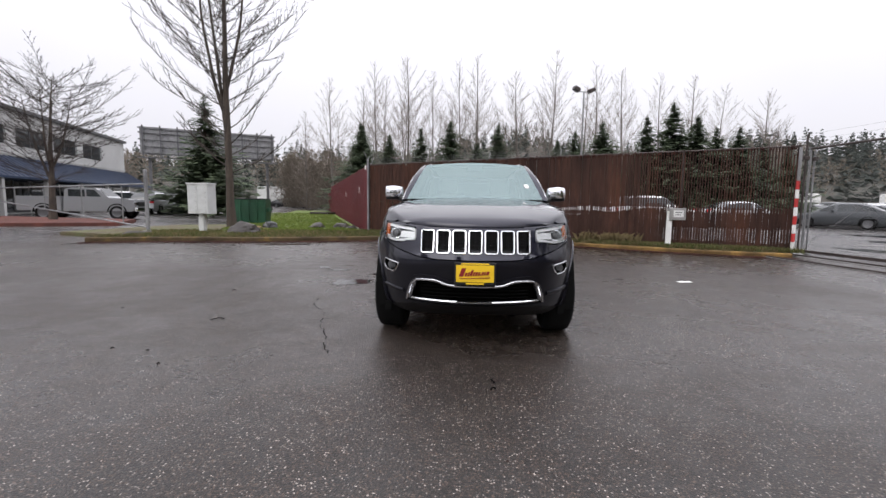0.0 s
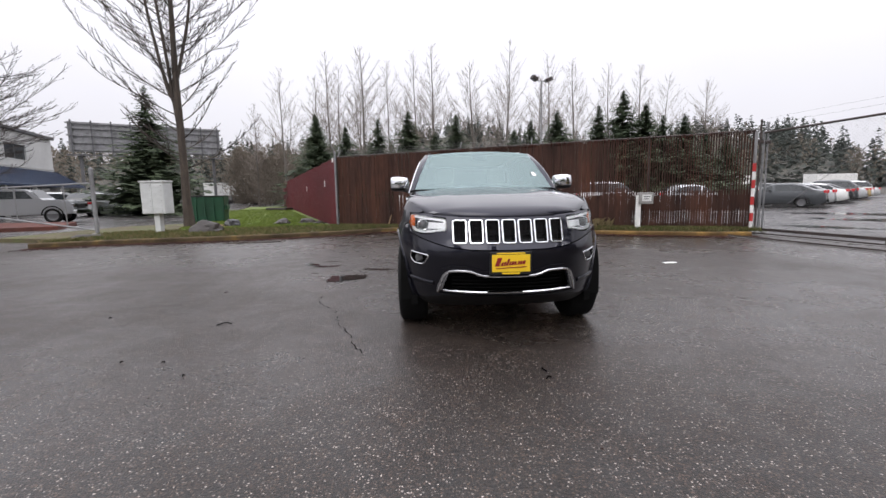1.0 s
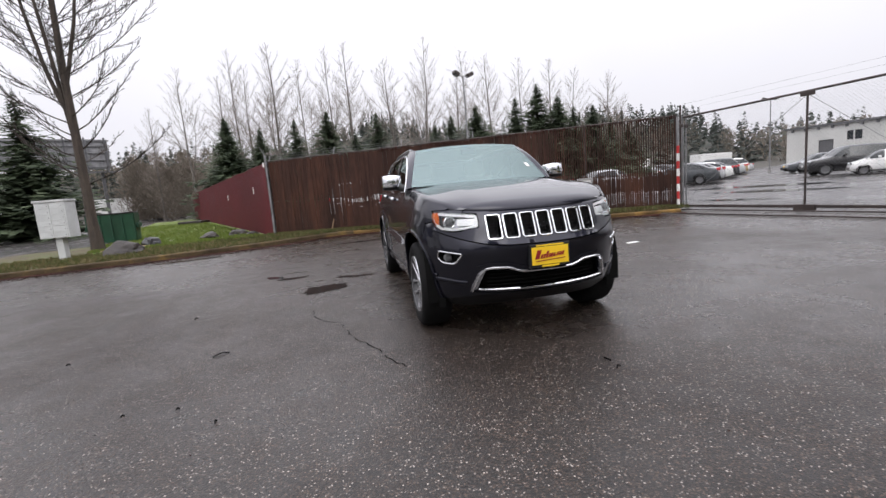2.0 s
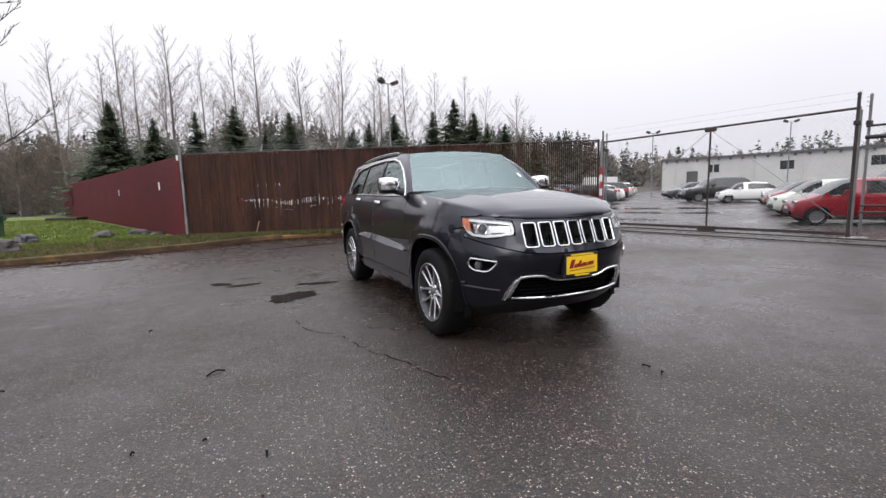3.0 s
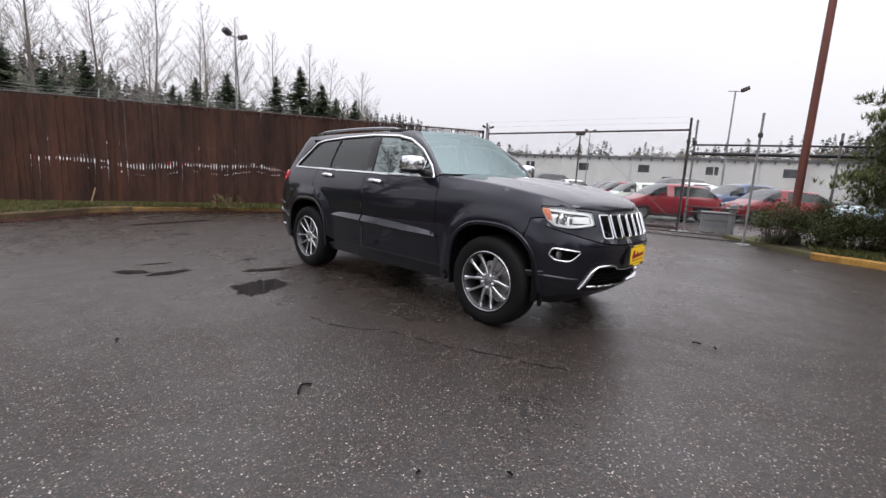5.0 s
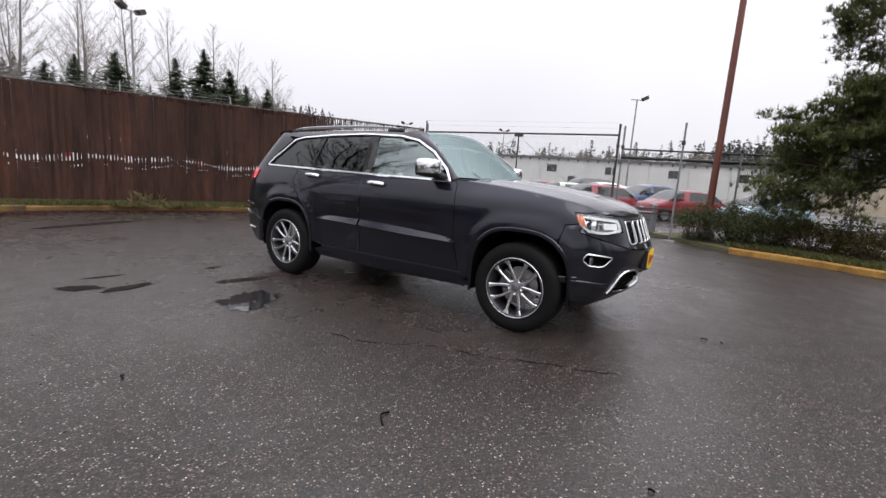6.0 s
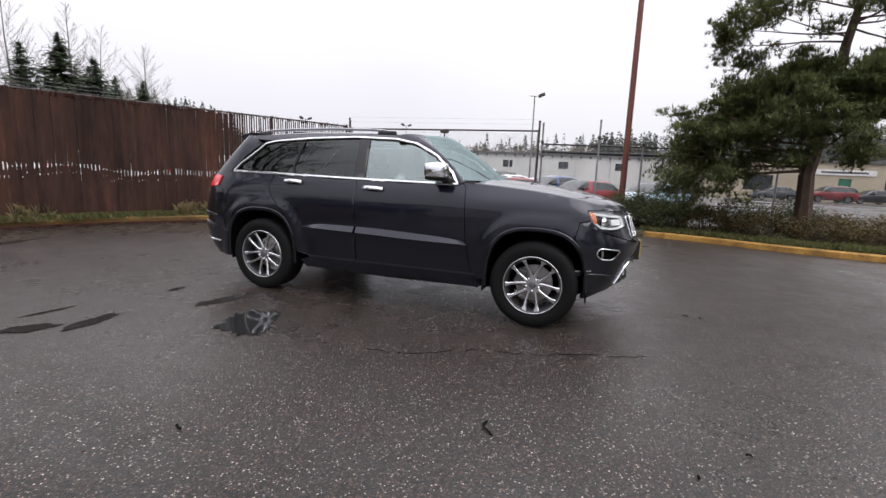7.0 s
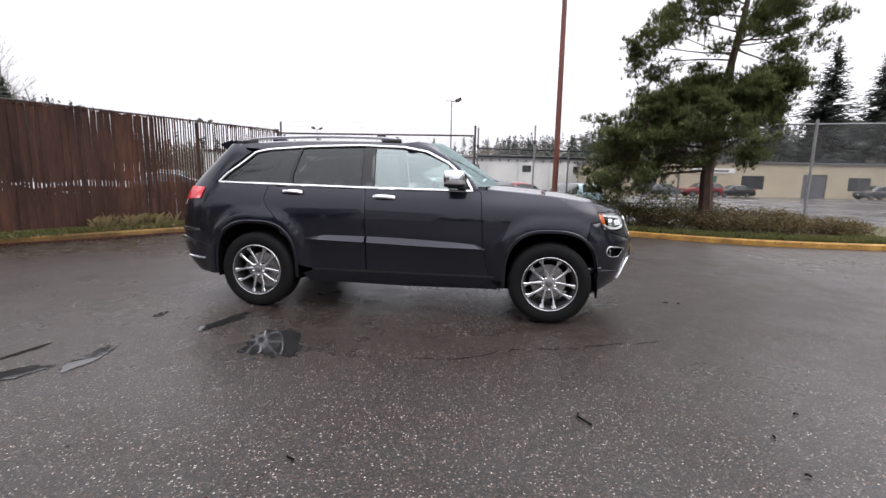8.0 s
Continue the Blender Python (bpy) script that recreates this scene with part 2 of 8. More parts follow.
M_CONC = mat("damp_concrete", (0.27, 0.265, 0.255), 0.5, var=0.3, bump=0.3)
M_WATER = mirror_water_mat()
M_CRACK = mat("tar_crack", (0.008, 0.007, 0.007), 0.8, var=0.3, spec=0.08)
M_LITTER = mat("wet_leaf_litter", (0.042, 0.016, 0.012), 0.85, var=0.6, bump=0.5, rand=0.4, spec=0.12)
M_SLAT = mat("brown_slat", (0.048, 0.0228, 0.0165), 0.75, var=0.6, fine=9, coarse=1.0, stretch=(1.6, 1.6, 0.35), bump=0.2, rand=0.13, spec=0.2, second=(0.082, 0.034, 0.021), own=0.12)
M_REDMETAL = mat("dark_red_sheet", (0.100, 0.0085, 0.0135), 0.5, var=0.3, rand=0.18, stretch=(4, 4, 0.7), bump=0.1)
M_GALV = mat("weathered_galvanised_steel", (0.24, 0.24, 0.245), 0.5, metal=0.4, var=0.3, bump=0.1)
M_DARKSTEEL = mat("dark_rusted_steel", (0.055, 0.042, 0.038), 0.55, metal=0.3, var=0.4, bump=0.2)
M_WHITEPAINT = mat("white_paint", (0.72, 0.72, 0.70), 0.55, var=0.12, bump=0.1)
M_REDPAINT = mat("red_paint", (0.45, 0.03, 0.03), 0.5, var=0.2)
M_POLE = mat("rust_brown_pole_paint", (0.13, 0.035, 0.022), 0.5, var=0.3, stretch=(3, 3, 0.3), bump=0.15)
M_BARK = mat("grey_brown_bark", (0.058, 0.044, 0.034), 0.85, var=0.45, fine=18, coarse=3, stretch=(3, 3, 0.6), bump=0.6)
M_BARKP = mat("pine_bark", (0.07, 0.042, 0.030), 0.9, var=0.45, fine=14, coarse=3, stretch=(3, 3, 0.5), bump=0.7)
M_TWIG = mat("bare_twigs", (0.085, 0.066, 0.055), 0.85, var=0.3, bump=0.0)
M_TWIGDARK = mat("dark_bare_twigs", (0.046, 0.036, 0.030), 0.85, var=0.3, bump=0.0)
M_POPLAR = mat("grey_poplar_bark", (0.135, 0.118, 0.104), 0.9, var=0.3, fine=12, bump=0.2)
M_TWIGPALE = mat("pale_bare_twigs", (0.21, 0.178, 0.155), 0.9, var=0.25, bump=0.0)
M_PINE = leaf_mat("pine_needles", (0.040, 0.056, 0.024), (0.155, 0.170, 0.062))
M_FIR = leaf_mat("fir_needles", (0.042, 0.058, 0.040), (0.115, 0.145, 0.085))
M_FARWOOD = leaf_mat("distant_wood", (0.135, 0.115, 0.092), (0.225, 0.195, 0.160), 0.9)
M_HILL = grass_mat("wooded_hillside", (0.060, 0.062, 0.050), (0.080, 0.072, 0.058), (0.050, 0.054, 0.046))
# haze is put into this needle colour: greyer than the nearer firs
M_FARFIR = leaf_mat("haze_greyed_firs", (0.055, 0.066, 0.060), (0.10, 0.115, 0.098), 0.9)
M_SHRUB = leaf_mat("winter_shrub", (0.028, 0.045, 0.016), (0.085, 0.085, 0.03))
M_BRAMBLE = leaf_mat("brown_bramble", (0.040, 0.036, 0.014), (0.15, 0.105, 0.040))
M_TUFT = leaf_mat("grass_tufts", (0.05, 0.075, 0.018), (0.14, 0.13, 0.05))
M_LAWNTUFT = leaf_mat("lawn_blades", (0.075, 0.125, 0.018), (0.17, 0.21, 0.04))
M_DRYTUFT = leaf_mat("dry_grass_tufts", (0.11, 0.088, 0.042), (0.22, 0.175, 0.09))


# ---- mesh helpers ----
def to_mesh(name, bm, smooth=False):
    me = bpy.data.meshes.new(name)
    bm.to_mesh(me)
    bm.free()
    if smooth:
        for p in me.polygons:
            p.use_smooth = True
    return me


def part(name, bm, material, parent=None, label="", smooth=False):
    me = bm if isinstance(bm, bpy.types.Mesh) else to_mesh(name, bm, smooth)
    if material and not me.materials:
        me.materials.append(material)
    ob = new(name, me)
    if parent:
        ob.parent = parent
    if label:
        tagged(ob, label)
    return ob


def box(bm, x0, x1, y0, y1, z0, z1, m=None, bevel=0.0):
    r = bmesh.ops.create_cube(bm, size=1.0)
    t = Matrix.Translation(((x0 + x1) / 2, (y0 + y1) / 2, (z0 + z1) / 2)) @ Matrix.Diagonal((x1 - x0, y1 - y0, z1 - z0, 1))
    if m:
        t = m @ t
    bmesh.ops.transform(bm, matrix=t, verts=r["verts"])
    if bevel:
        es = {e for v in r["verts"] for e in v.link_edges}
        bmesh.ops.bevel(bm, geom=list(es), offset=bevel, segments=2, affect="EDGES", profile=0.6)
    return bm


def boxed(x0, x1, y0, y1, z0, z1, m=None, bevel=0.0):
    return box(bmesh.new(), x0, x1, y0, y1, z0, z1, m, bevel)


def rod(bm, a, b, r0, r1=None, n=8):
    """A tapered round bar from a to b."""
    a, b = Vector(a), Vector(b)
    q = (b - a).to_track_quat("Z", "Y").to_matrix().to_4x4()
    bmesh.ops.create_cone(bm, cap_ends=True, segments=n, radius1=r0, radius2=r0 if r1 is None else r1, depth=(b - a).length,
                          matrix=Matrix.Translation((a + b) / 2) @ q)
    return bm


def rodded(a, b, r0, r1=None, n=8):
    return rod(bmesh.new(), a, b, r0, r1, n)


def lathe(profile, n=40, axis="x"):
    """Turn a profile of (along, radius) round an axis."""
    bm = bmesh.new()
    rings = []
    for a, r in profile:
        ring = []
        for i in range(n):
            c, s = math.cos(2 * math.pi * i / n) * r, math.sin(2 * math.pi * i / n) * r
            ring.append(bm.verts.new({"x": (a, c, s), "y": (c, a, s), "z": (c, s, a)}[axis]))
        rings.append(ring)
    for p, q in zip(rings, rings[1:]):
        for i in range(n):
            bm.faces.new((p[i], p[(i + 1) % n], q[(i + 1) % n], q[i]))
    bmesh.ops.recalc_face_normals(bm, faces=bm.faces)
    return bm


def slab(outline, z0, z1):
    """A flat prism over a plan outline."""
    bm = bmesh.new()
    top = [bm.verts.new((x, y, z1)) for x, y in outline]
    low = [bm.verts.new((x, y, z0)) for x, y in outline]
    bm.faces.new(top)
    n = len(top)
    for i in range(n):
        bm.faces.new((low[i], low[(i + 1) % n], top[(i + 1) % n], top[i]))
    bmesh.ops.recalc_face_normals(bm, faces=bm.faces)
    return bm


def smooth_line(pts, step=0.25):
    """A Catmull-Rom curve through points of any dimension, resampled."""
    p = np.array(pts, float)
    p = np.vstack([2 * p[0] - p[1], p, 2 * p[-1] - p[-2]])
    out = []
    for i in range(1, len(p) - 2):
        n = max(1, int(np.linalg.norm(p[i + 1] - p[i]) / step))
        for k in range(n):
            t = k / n
            out.append(0.5 * (2 * p[i] + (p[i + 1] - p[i - 1]) * t + (2 * p[i - 1] - 5 * p[i] + 4 * p[i + 1] - p[i + 2]) * t**2
                              + (3 * p[i] - p[i - 1] - 3 * p[i + 1] + p[i + 2]) * t**3))
    out.append(p[-2])
    return np.array(out)


def sweep(points, section, closed=False, up=(0, 0, 1)):
    """Sweep a closed section of (across, up) along a line of points."""
    bm = bmesh.new()
    pts = [Vector(p) for p in points]
    n = len(pts)
    rings = []
    for i, p in enumerate(pts):
        a = pts[(i - 1) % n] if closed or i else p
        c = pts[(i + 1) % n] if closed or i < n - 1 else p
        d = (c - a).normalized()
        upv = Vector(up[i]) if isinstance(up, list) else Vector(up)
        side = d.cross(upv).normalized()
        u2 = side.cross(d).normalized()
        rings.append([bm.verts.new(p + side * sx + u2 * sz) for sx, sz in section])
    k = len(section)
    for i in range(n if closed else n - 1):
        q, r = rings[i], rings[(i + 1) % n]
        for j in range(k):
            bm.faces.new((q[j], q[(j + 1) % k], r[(j + 1) % k], r[j]))
    if not closed:
        bm.faces.new(rings[0][::-1])
        bm.faces.new(rings[-1])
    bmesh.ops.recalc_face_normals(bm, faces=bm.faces)
    return bm


def soup(name, verts, faces, material):
    me = bpy.data.meshes.new(name)
    me.from_pydata(verts, [], faces)
    me.materials.append(material)
    return me


def thing(name, label, category, at=(0, 0, 0), rz=0, group="", kind=""):
    ob = new(name)
    ob.empty_display_size = 0.2
    ob.matrix_basis = pose(*at, 0, 0, rz)
    return tagged(ob, label, category, group, kind)


# ---- ground ----
def ground_sheet():
    bm = bmesh.new()
    v = [bm.verts.new(p) for p in ((-700, -700, 0), (700, -700, 0), (700, 700, 0), (-700, 700, 0))]
    bm.faces.new(v)
    ob = part("ground", bm, M_ASPHALT)
    tagged(ob, "wet dark grey asphalt lot with pale stone chips", "asphalt", kind="structure")


ground_sheet()

KERB = smooth_line([(-10.75, 8.35), (-8.8, 9.0), (-6.0, 9.45), (-3.4, 10.35), (-1.5, 11.35), (1.4, 10.7), (3.0, 9.75), (4.7, 8.75), (6.2, 8.05), (7.7, 7.65)], 0.3)
FENCE_A, FENCE_B = Vector((-3.72, 12.95)), Vector((8.1, 8.25))
RED_END = Vector((-15.3, 44.3))


def lawns():
    k = [tuple(p) for p in KERB + np.array((0, 0.06))]
    verge = k + [(8.0, 8.6), (4.0, 12.0), (-3.6, 14.4), (-5.0, 14.6)] + [(-9.3, 12.2), (-10.9, 9.4)]
    ob = part("grass_verge", slab(verge, -0.05, 0.10), M_VERGE)
    tagged(ob, "ragged grass verge with moss and leaf litter", "grass", kind="structure")
    lawn = [(-9.0, 12.0), (-4.2, 13.4), (-15.3, 44.6), (-19.0, 44.6), (-13.5, 26.0), (-10.2, 17.0)]
    ob = part("lawn", slab(lawn, -0.05, 0.14), M_LAWN)
    tagged(ob, "bright mossy green lawn beside a red fence", "lawn", kind="structure")
    bank = [(-13.4, 10.3), (-10.8, 9.6), (-9.0, 11.6), (-9.8, 16.6), (-12.6, 15.2)]
    ob = part("grass_bank", slab(bank, -0.05, 0.12), M_VERGE)
    tagged(ob, "worn grass island with litter under a bare tree", "grass", kind="structure")


lawns()


def kerb(name, line, material, label, top=0.13):
    pts = [(x, y, 0.0) for x, y in line]
    ob = part(name, sweep(pts, [(-0.08, -0.05), (0.08, -0.05), (0.08, top - 0.025), (0.055, top), (-0.06, top), (-0.08, top - 0.02)]), material)
    tagged(ob, label, "kerb", kind="structure")


kerb("kerb", [p for p in KERB if p[0] < -1.0], M_KERB, "low concrete kerb with faded mossy yellow paint")
kerb("kerb_worn", [p for p in KERB if p[0] > -1.32], M_KERB_F, "low concrete kerb with worn orange-yellow paint", 0.105)
KERB_R = smooth_line([(7.24, -0.7), (7.17, -1.05), (6.95, -1.8), (6.3, -3.2), (5.9, -4.8), (5.85, -6.7), (6.0, -9.5), (6.4, -16.0), (7.0, -40.0)], 0.3)
kerb("kerb_yellow", KERB_R, M_KERB_Y, "low concrete kerb painted bright yellow")


def planting_bed():
    line = [(x + 0.06, y) for x, y in KERB_R]
    back = [(13.0, -40.0), (12.0, -16), (11.6, -9.0), (11.0, -4.0), (10.4, 0.2), (9.2, 1.2)]
    ob = part("planting_bed", slab(line + back, -0.05, 0.09), M_VERGE)
    tagged(ob, "rough planting bed of grass and brown litter", "planting bed", kind="structure")


planting_bed()


def road_patch(name, outline, label, z=0.004):
    bm = bmesh.new()
    bm.faces.new([bm.verts.new((x, y, z)) for x, y in outline])
    bmesh.ops.recalc_face_normals(bm, faces=bm.faces)
    if bm.faces[:][0].normal.z < 0:
        bmesh.ops.reverse_faces(bm, faces=bm.faces)
    ob = part(name, bm, M_ROAD)
    tagged(ob, label, "road", kind="structure")


road_patch("road", [(-70, -6), (-11.6, 8.0), (-13.8, 10.4), (-13.0, 15.4), (-10.3, 17.2), (-19.2, 44.8), (-22, 80), (-70, 90)], "pale wet road and car park tarmac")
road_patch("road_yard", [(10.0, 2.2), (8.8, 8.6), (5, 15), (-3.0, 18), (-3.0, 95), (75, 95), (75, 2)], "pale wet tarmac of a fenced vehicle yard")
road_patch("road_far", [(14, -75), (14, -4.5), (75, -2), (75, -75)], "pale wet road before a beige building")

# ---- the SUV ----
from mathutils.geometry import delaunay_2d_cdt

M_BODY = paint_mat("dark_slate_metallic_paint", (0.0112, 0.0114, 0.0200), rough=0.42, metal=0.85, coat=1.0, flake=0.25, spec=0.3, coat_ior=1.44)
M_CHROME = mat("chrome", (0.82, 0.83, 0.85), 0.09, metal=1.0, var=0.04, bump=0.0)
M_SATINCHROME = mat("satin_chrome", (0.36, 0.36, 0.38), 0.28, metal=0.9, var=0.06, bump=0.0)
M_SATIN = mat("satin_grey_trim", (0.12, 0.12, 0.125), 0.4, metal=0.4, var=0.08, bump=0.03)
M_BLACKTRIM = mat("black_plastic_trim", (0.008, 0.008, 0.009), 0.45, var=0.2, fine=200, bump=0.1)
M_GLOSSBLACK = mat("gloss_black", (0.008, 0.008, 0.009), 0.12, var=0.1, bump=0.0)
M_RUBBER = mat("tyre_rubber", (0.004, 0.004, 0.0042), 0.75, spec=0.2, var=0.25, fine=80, bump=0.2)
M_ALLOY = mat("machined_alloy", (0.60, 0.60, 0.62), 0.16, metal=0.95, var=0.06, bump=0.0)
M_BARREL = mat("grey_wheel_barrel", (0.055, 0.055, 0.058), 0.4, metal=0.6, var=0.15, bump=0.0)
M_DISC = mat("brake_disc_steel", (0.32, 0.31, 0.30), 0.4, metal=0.9, var=0.2, bump=0.05)
M_UNDER = mat("underbody_black", (0.004, 0.004, 0.004), 0.9, var=0.3, spec=0.1)
M_CABIN = mat("dark_cabin_trim", (0.018, 0.018, 0.020), 0.7, var=0.2)
M_SEAT = mat("grey_seat_leather", (0.16, 0.155, 0.15), 0.5, var=0.15)
M_LINER = mat("pale_headliner", (0.42, 0.42, 0.40), 0.9, var=0.08)
M_GLASS = glass_mat("clear_green_glass", (0.82, 0.94, 0.90), 0.85, 2.9, (0.84, 0.97, 0.95))
M_SCREEN = glass_mat("windscreen_glass", (0.80, 0.93, 0.90), 0.55, 3.1, (0.60, 0.76, 0.75))
M_PRIVACY = glass_mat("privacy_glass", (0.75, 0.80, 0.85), 0.10)
M_LENS = glass_mat("clear_lamp_lens", (1, 1, 1), 0.98, 1.45)
M_LAMPBOWL = mat("lamp_reflector", (0.48, 0.49, 0.51), 0.16, metal=1.0, var=0.12, bump=0.0)
M_AMBER = mat("amber_lens", (0.75, 0.16, 0.02), 0.2, var=0.15, fine=120, bump=0.15, coat=0.6)
M_TAILRED = mat("red_lens", (0.55, 0.02, 0.03), 0.18, var=0.15, fine=120, bump=0.1, coat=0.6)
M_PLATE = mat("yellow_plate", (0.80, 0.52, 0.02), 0.4, var=0.06, bump=0.0)
M_PLATERED = mat("red_script", (0.22, 0.008, 0.012), 0.45, var=0.1, bump=0.0)
M_DRL = mat("white_light_guide", (0.90, 0.91, 0.92), 0.25, var=0.05, bump=0.0)


def curve_of(*pairs):
    """A smooth function through (z, value) pairs."""
    zs = np.array([p[0] for p in pairs], float)
    vs = np.array([p[1] for p in pairs], float)
    d = np.diff(vs) / np.diff(zs)
    m = np.concatenate([[d[0]], np.where(d[:-1] * d[1:] > 0, 2 * d[:-1] * d[1:] / (d[:-1] + d[1:] + 1e-12), 0), [d[-1]]])

    def at(z):
        z = min(max(z, zs[0]), zs[-1])
        i = min(int(np.searchsorted(zs, z, side="right")) - 1, len(zs) - 2)
        h = zs[i + 1] - zs[i]
        t = (z - zs[i]) / h
        return float((2 * t**3 - 3 * t**2 + 1) * vs[i] + (t**3 - 2 * t**2 + t) * h * m[i] + (3 * t**2 - 2 * t**3) * vs[i + 1] + (t**3 - t**2) * h * m[i + 1])
    return at


def step01(t):
    t = min(max(t, 0.0), 1.0)
    return t * t * (3 - 2 * t)


# half width, front and rear end by height; the car points to -y, its nose at y = 0
W_Z = curve_of((0.2, 0.80), (0.3, 0.865), (0.4, 0.880), (0.5, 0.884), (0.62, 0.890), (0.75, 0.899), (0.82, 0.902), (0.90, 0.9005), (1.0, 0.892), (1.05, 0.884), (1.09, 0.874),
               (1.16, 0.856), (1.22, 0.832), (1.27, 0.815), (1.45, 0.757), (1.6, 0.70), (1.65, 0.672), (1.69, 0.625))
NOSE_Z = curve_of((0.15, 0.42), (0.25, 0.34), (0.30, 0.24), (0.38, 0.155), (0.45, 0.112), (0.52, 0.086), (0.60, 0.064), (0.70, 0.040), (0.755, 0.028),
                  (0.785, 0.042), (0.82, 0.066), (0.93, 0.108), (1.02, 0.15), (1.06, 0.19), (1.12, 0.26))
TAIL_Z = curve_of((0.2, 4.55), (0.33, 4.62), (0.45, 4.74), (0.58, 4.80), (0.7, 4.82), (0.84, 4.82), (0.95, 4.79), (1.03, 4.775), (1.2, 4.72),
                  (1.31, 4.62), (1.45, 4.47), (1.59, 4.31), (1.66, 4.24), (1.69, 4.20))
WHEELS_Y, HUB_Z, TYRE_R = (0.912, 3.822), 0.385, 0.385


def outline_table():
    xs, ys = [], []
    for i in range(161):
        a = math.pi / 2 * i / 160
        xs.append(0.9 * math.sin(a) ** (2 / 2.4))
        ys.append(1.05 - math.cos(a) ** (2 / 3.0))
    for i in range(1, 80):
        xs.append(0.9), ys.append(1.05 + 3.15 * i / 80)
    for i in range(121):
        a = math.pi / 2 * (1 - i / 120)
        xs.append(0.9 * math.sin(a) ** (2 / 4.0))
        ys.append(4.2 + 0.6 * math.cos(a) ** (2 / 3.5))
    xs, ys = np.array(xs), np.array(ys)
    s = np.concatenate([[0], np.cumsum(np.hypot(np.diff(xs), np.diff(ys)))])
    return s, xs, ys


OUT_S, OUT_X, OUT_Y = outline_table()


def shell(s, z, out=0.0):
    """The car's skin: s runs round the plan from the nose along one side to the tail, z is the height."""
    a = abs(s)
    xr, yr = float(np.interp(a, OUT_S, OUT_X)), float(np.interp(a, OUT_S, OUT_Y))
    ff = max(0.0, min(1.0, 1.05 - yr)) ** 1.3
    fr = max(0.0, min(1.0, yr - 3.8)) ** 1.5
    x = xr * W_Z(z) / 0.9
    y = yr + (NOSE_Z(z) - 0.05) * ff + (TAIL_Z(z) - 4.8) * fr
    k = (xr / 0.9) ** 10
    if z < 1.1:
        for cy in WHEELS_Y:
            r = ((abs(y - cy) / 0.435) ** 2.7 + (abs(z - HUB_Z) / 0.495) ** 2.7) ** (1 / 2.7)
            x += 0.026 * step01((1.26 - r) / 0.13) * k
    # a shallow scoop in the doors and the crease over it
    x -= 0.006 * math.exp(-((z - 0.86) / 0.09) ** 2) * step01((y - 0.5) / 0.5) * k
    if z > 1.1 and y < 1.75:
        x -= 0.035 * step01((1.75 - y) / 0.5) * step01((z - 1.1) / 0.12)
    p = Vector((math.copysign(x, s) if s else 0.0, y, z))
    return p


def shell_n(s, z):
    e = 0.004
    du = shell(s + e, z) - shell(s - e, z)
    dv = shell(s, z + e) - shell(s, z - e)
    n = du.cross(dv)
    n.normalize()
    c = Vector((p := shell(s, z)).to_tuple()) - Vector((0, 2.4, 0.9))
    return n if n.dot(c) > 0 else -n


def S(y, z):
    """The skin coordinate of the side at (y, z)."""
    ss = np.linspace(0.55, OUT_S[-1] - 0.75, 400)
    ys = [shell(s, z).y for s in ss[::8]]
    return float(np.interp(y, ys, ss[::8])), z


def F(x, z):
    """The skin coordinate of the nose at (x, z)."""
    a = min(abs(x) * 0.9 / W_Z(z), 0.8999)
    i = int(np.argmax(OUT_X >= 0.8999))
    return math.copysign(float(np.interp(a, OUT_X[:i + 1], OUT_S[:i + 1])), x), z


def B(x, z):
    a = min(abs(x) * 0.9 / W_Z(z), 0.8999)
    i = len(OUT_X) - 121
    return float(np.interp(a, OUT_X[i:][::-1], OUT_S[i:][::-1])), z


def inside(px, py, poly):
    hit = False
    for (x0, y0), (x1, y1) in zip(poly, poly[1:] + poly[:1]):
        if (y0 > py) != (y1 > py) and px < (x1 - x0) * (py - y0) / (y1 - y0) + x0:
            hit = not hit
    return hit


def dense(poly, step):
    out = []
    for (x0, y0), (x1, y1) in zip(poly, poly[1:] + poly[:1]):
        n = max(1, int(math.hypot(x1 - x0, y1 - y0) / step))
        out += [(x0 + (x1 - x0) * i / n, y0 + (y1 - y0) * i / n) for i in range(n)]
    return out


def shrunk(poly, d):
    area = sum(x0 * y1 - x1 * y0 for (x0, y0), (x1, y1) in zip(poly, poly[1:] + poly[:1]))
    sg = 1 if area > 0 else -1
    out = []
    n = len(poly)
    for i in range(n):
        a, b, c = Vector(poly[i - 1]), Vector(poly[i]), Vector(poly[(i + 1) % n])
        e1, e2 = (b - a), (c - b)
        if e1.length < 1e-6 or e2.length < 1e-6:
            out.append(tuple(b))
            continue
        e1.normalize(), e2.normalize()
        n1, n2 = Vector((-e1.y, e1.x)) * sg, Vector((-e2.y, e2.x)) * sg
        m = n1 + n2
        m = m / max(0.35, m.dot(n1)) if m.length > 1e-6 else n1
        out.append(tuple(b + m * d))
    return out


def rounded(poly, r, n=4):
    """Round a polygon's corners."""
    out = []
    k = len(poly)
    for i in range(k):
        a, b, c = Vector(poly[i - 1]), Vector(poly[i]), Vector(poly[(i + 1) % k])
        ra, rc = min(r, (a - b).length * 0.45), min(r, (c - b).length * 0.45)
        p, q = b + (a - b).normalized() * ra, b + (c - b).normalized() * rc
        for j in range(n + 1):
            t = j / n
            out.append(tuple(p * (1 - t) ** 2 + b * 2 * t * (1 - t) + q * t * t))
    return out


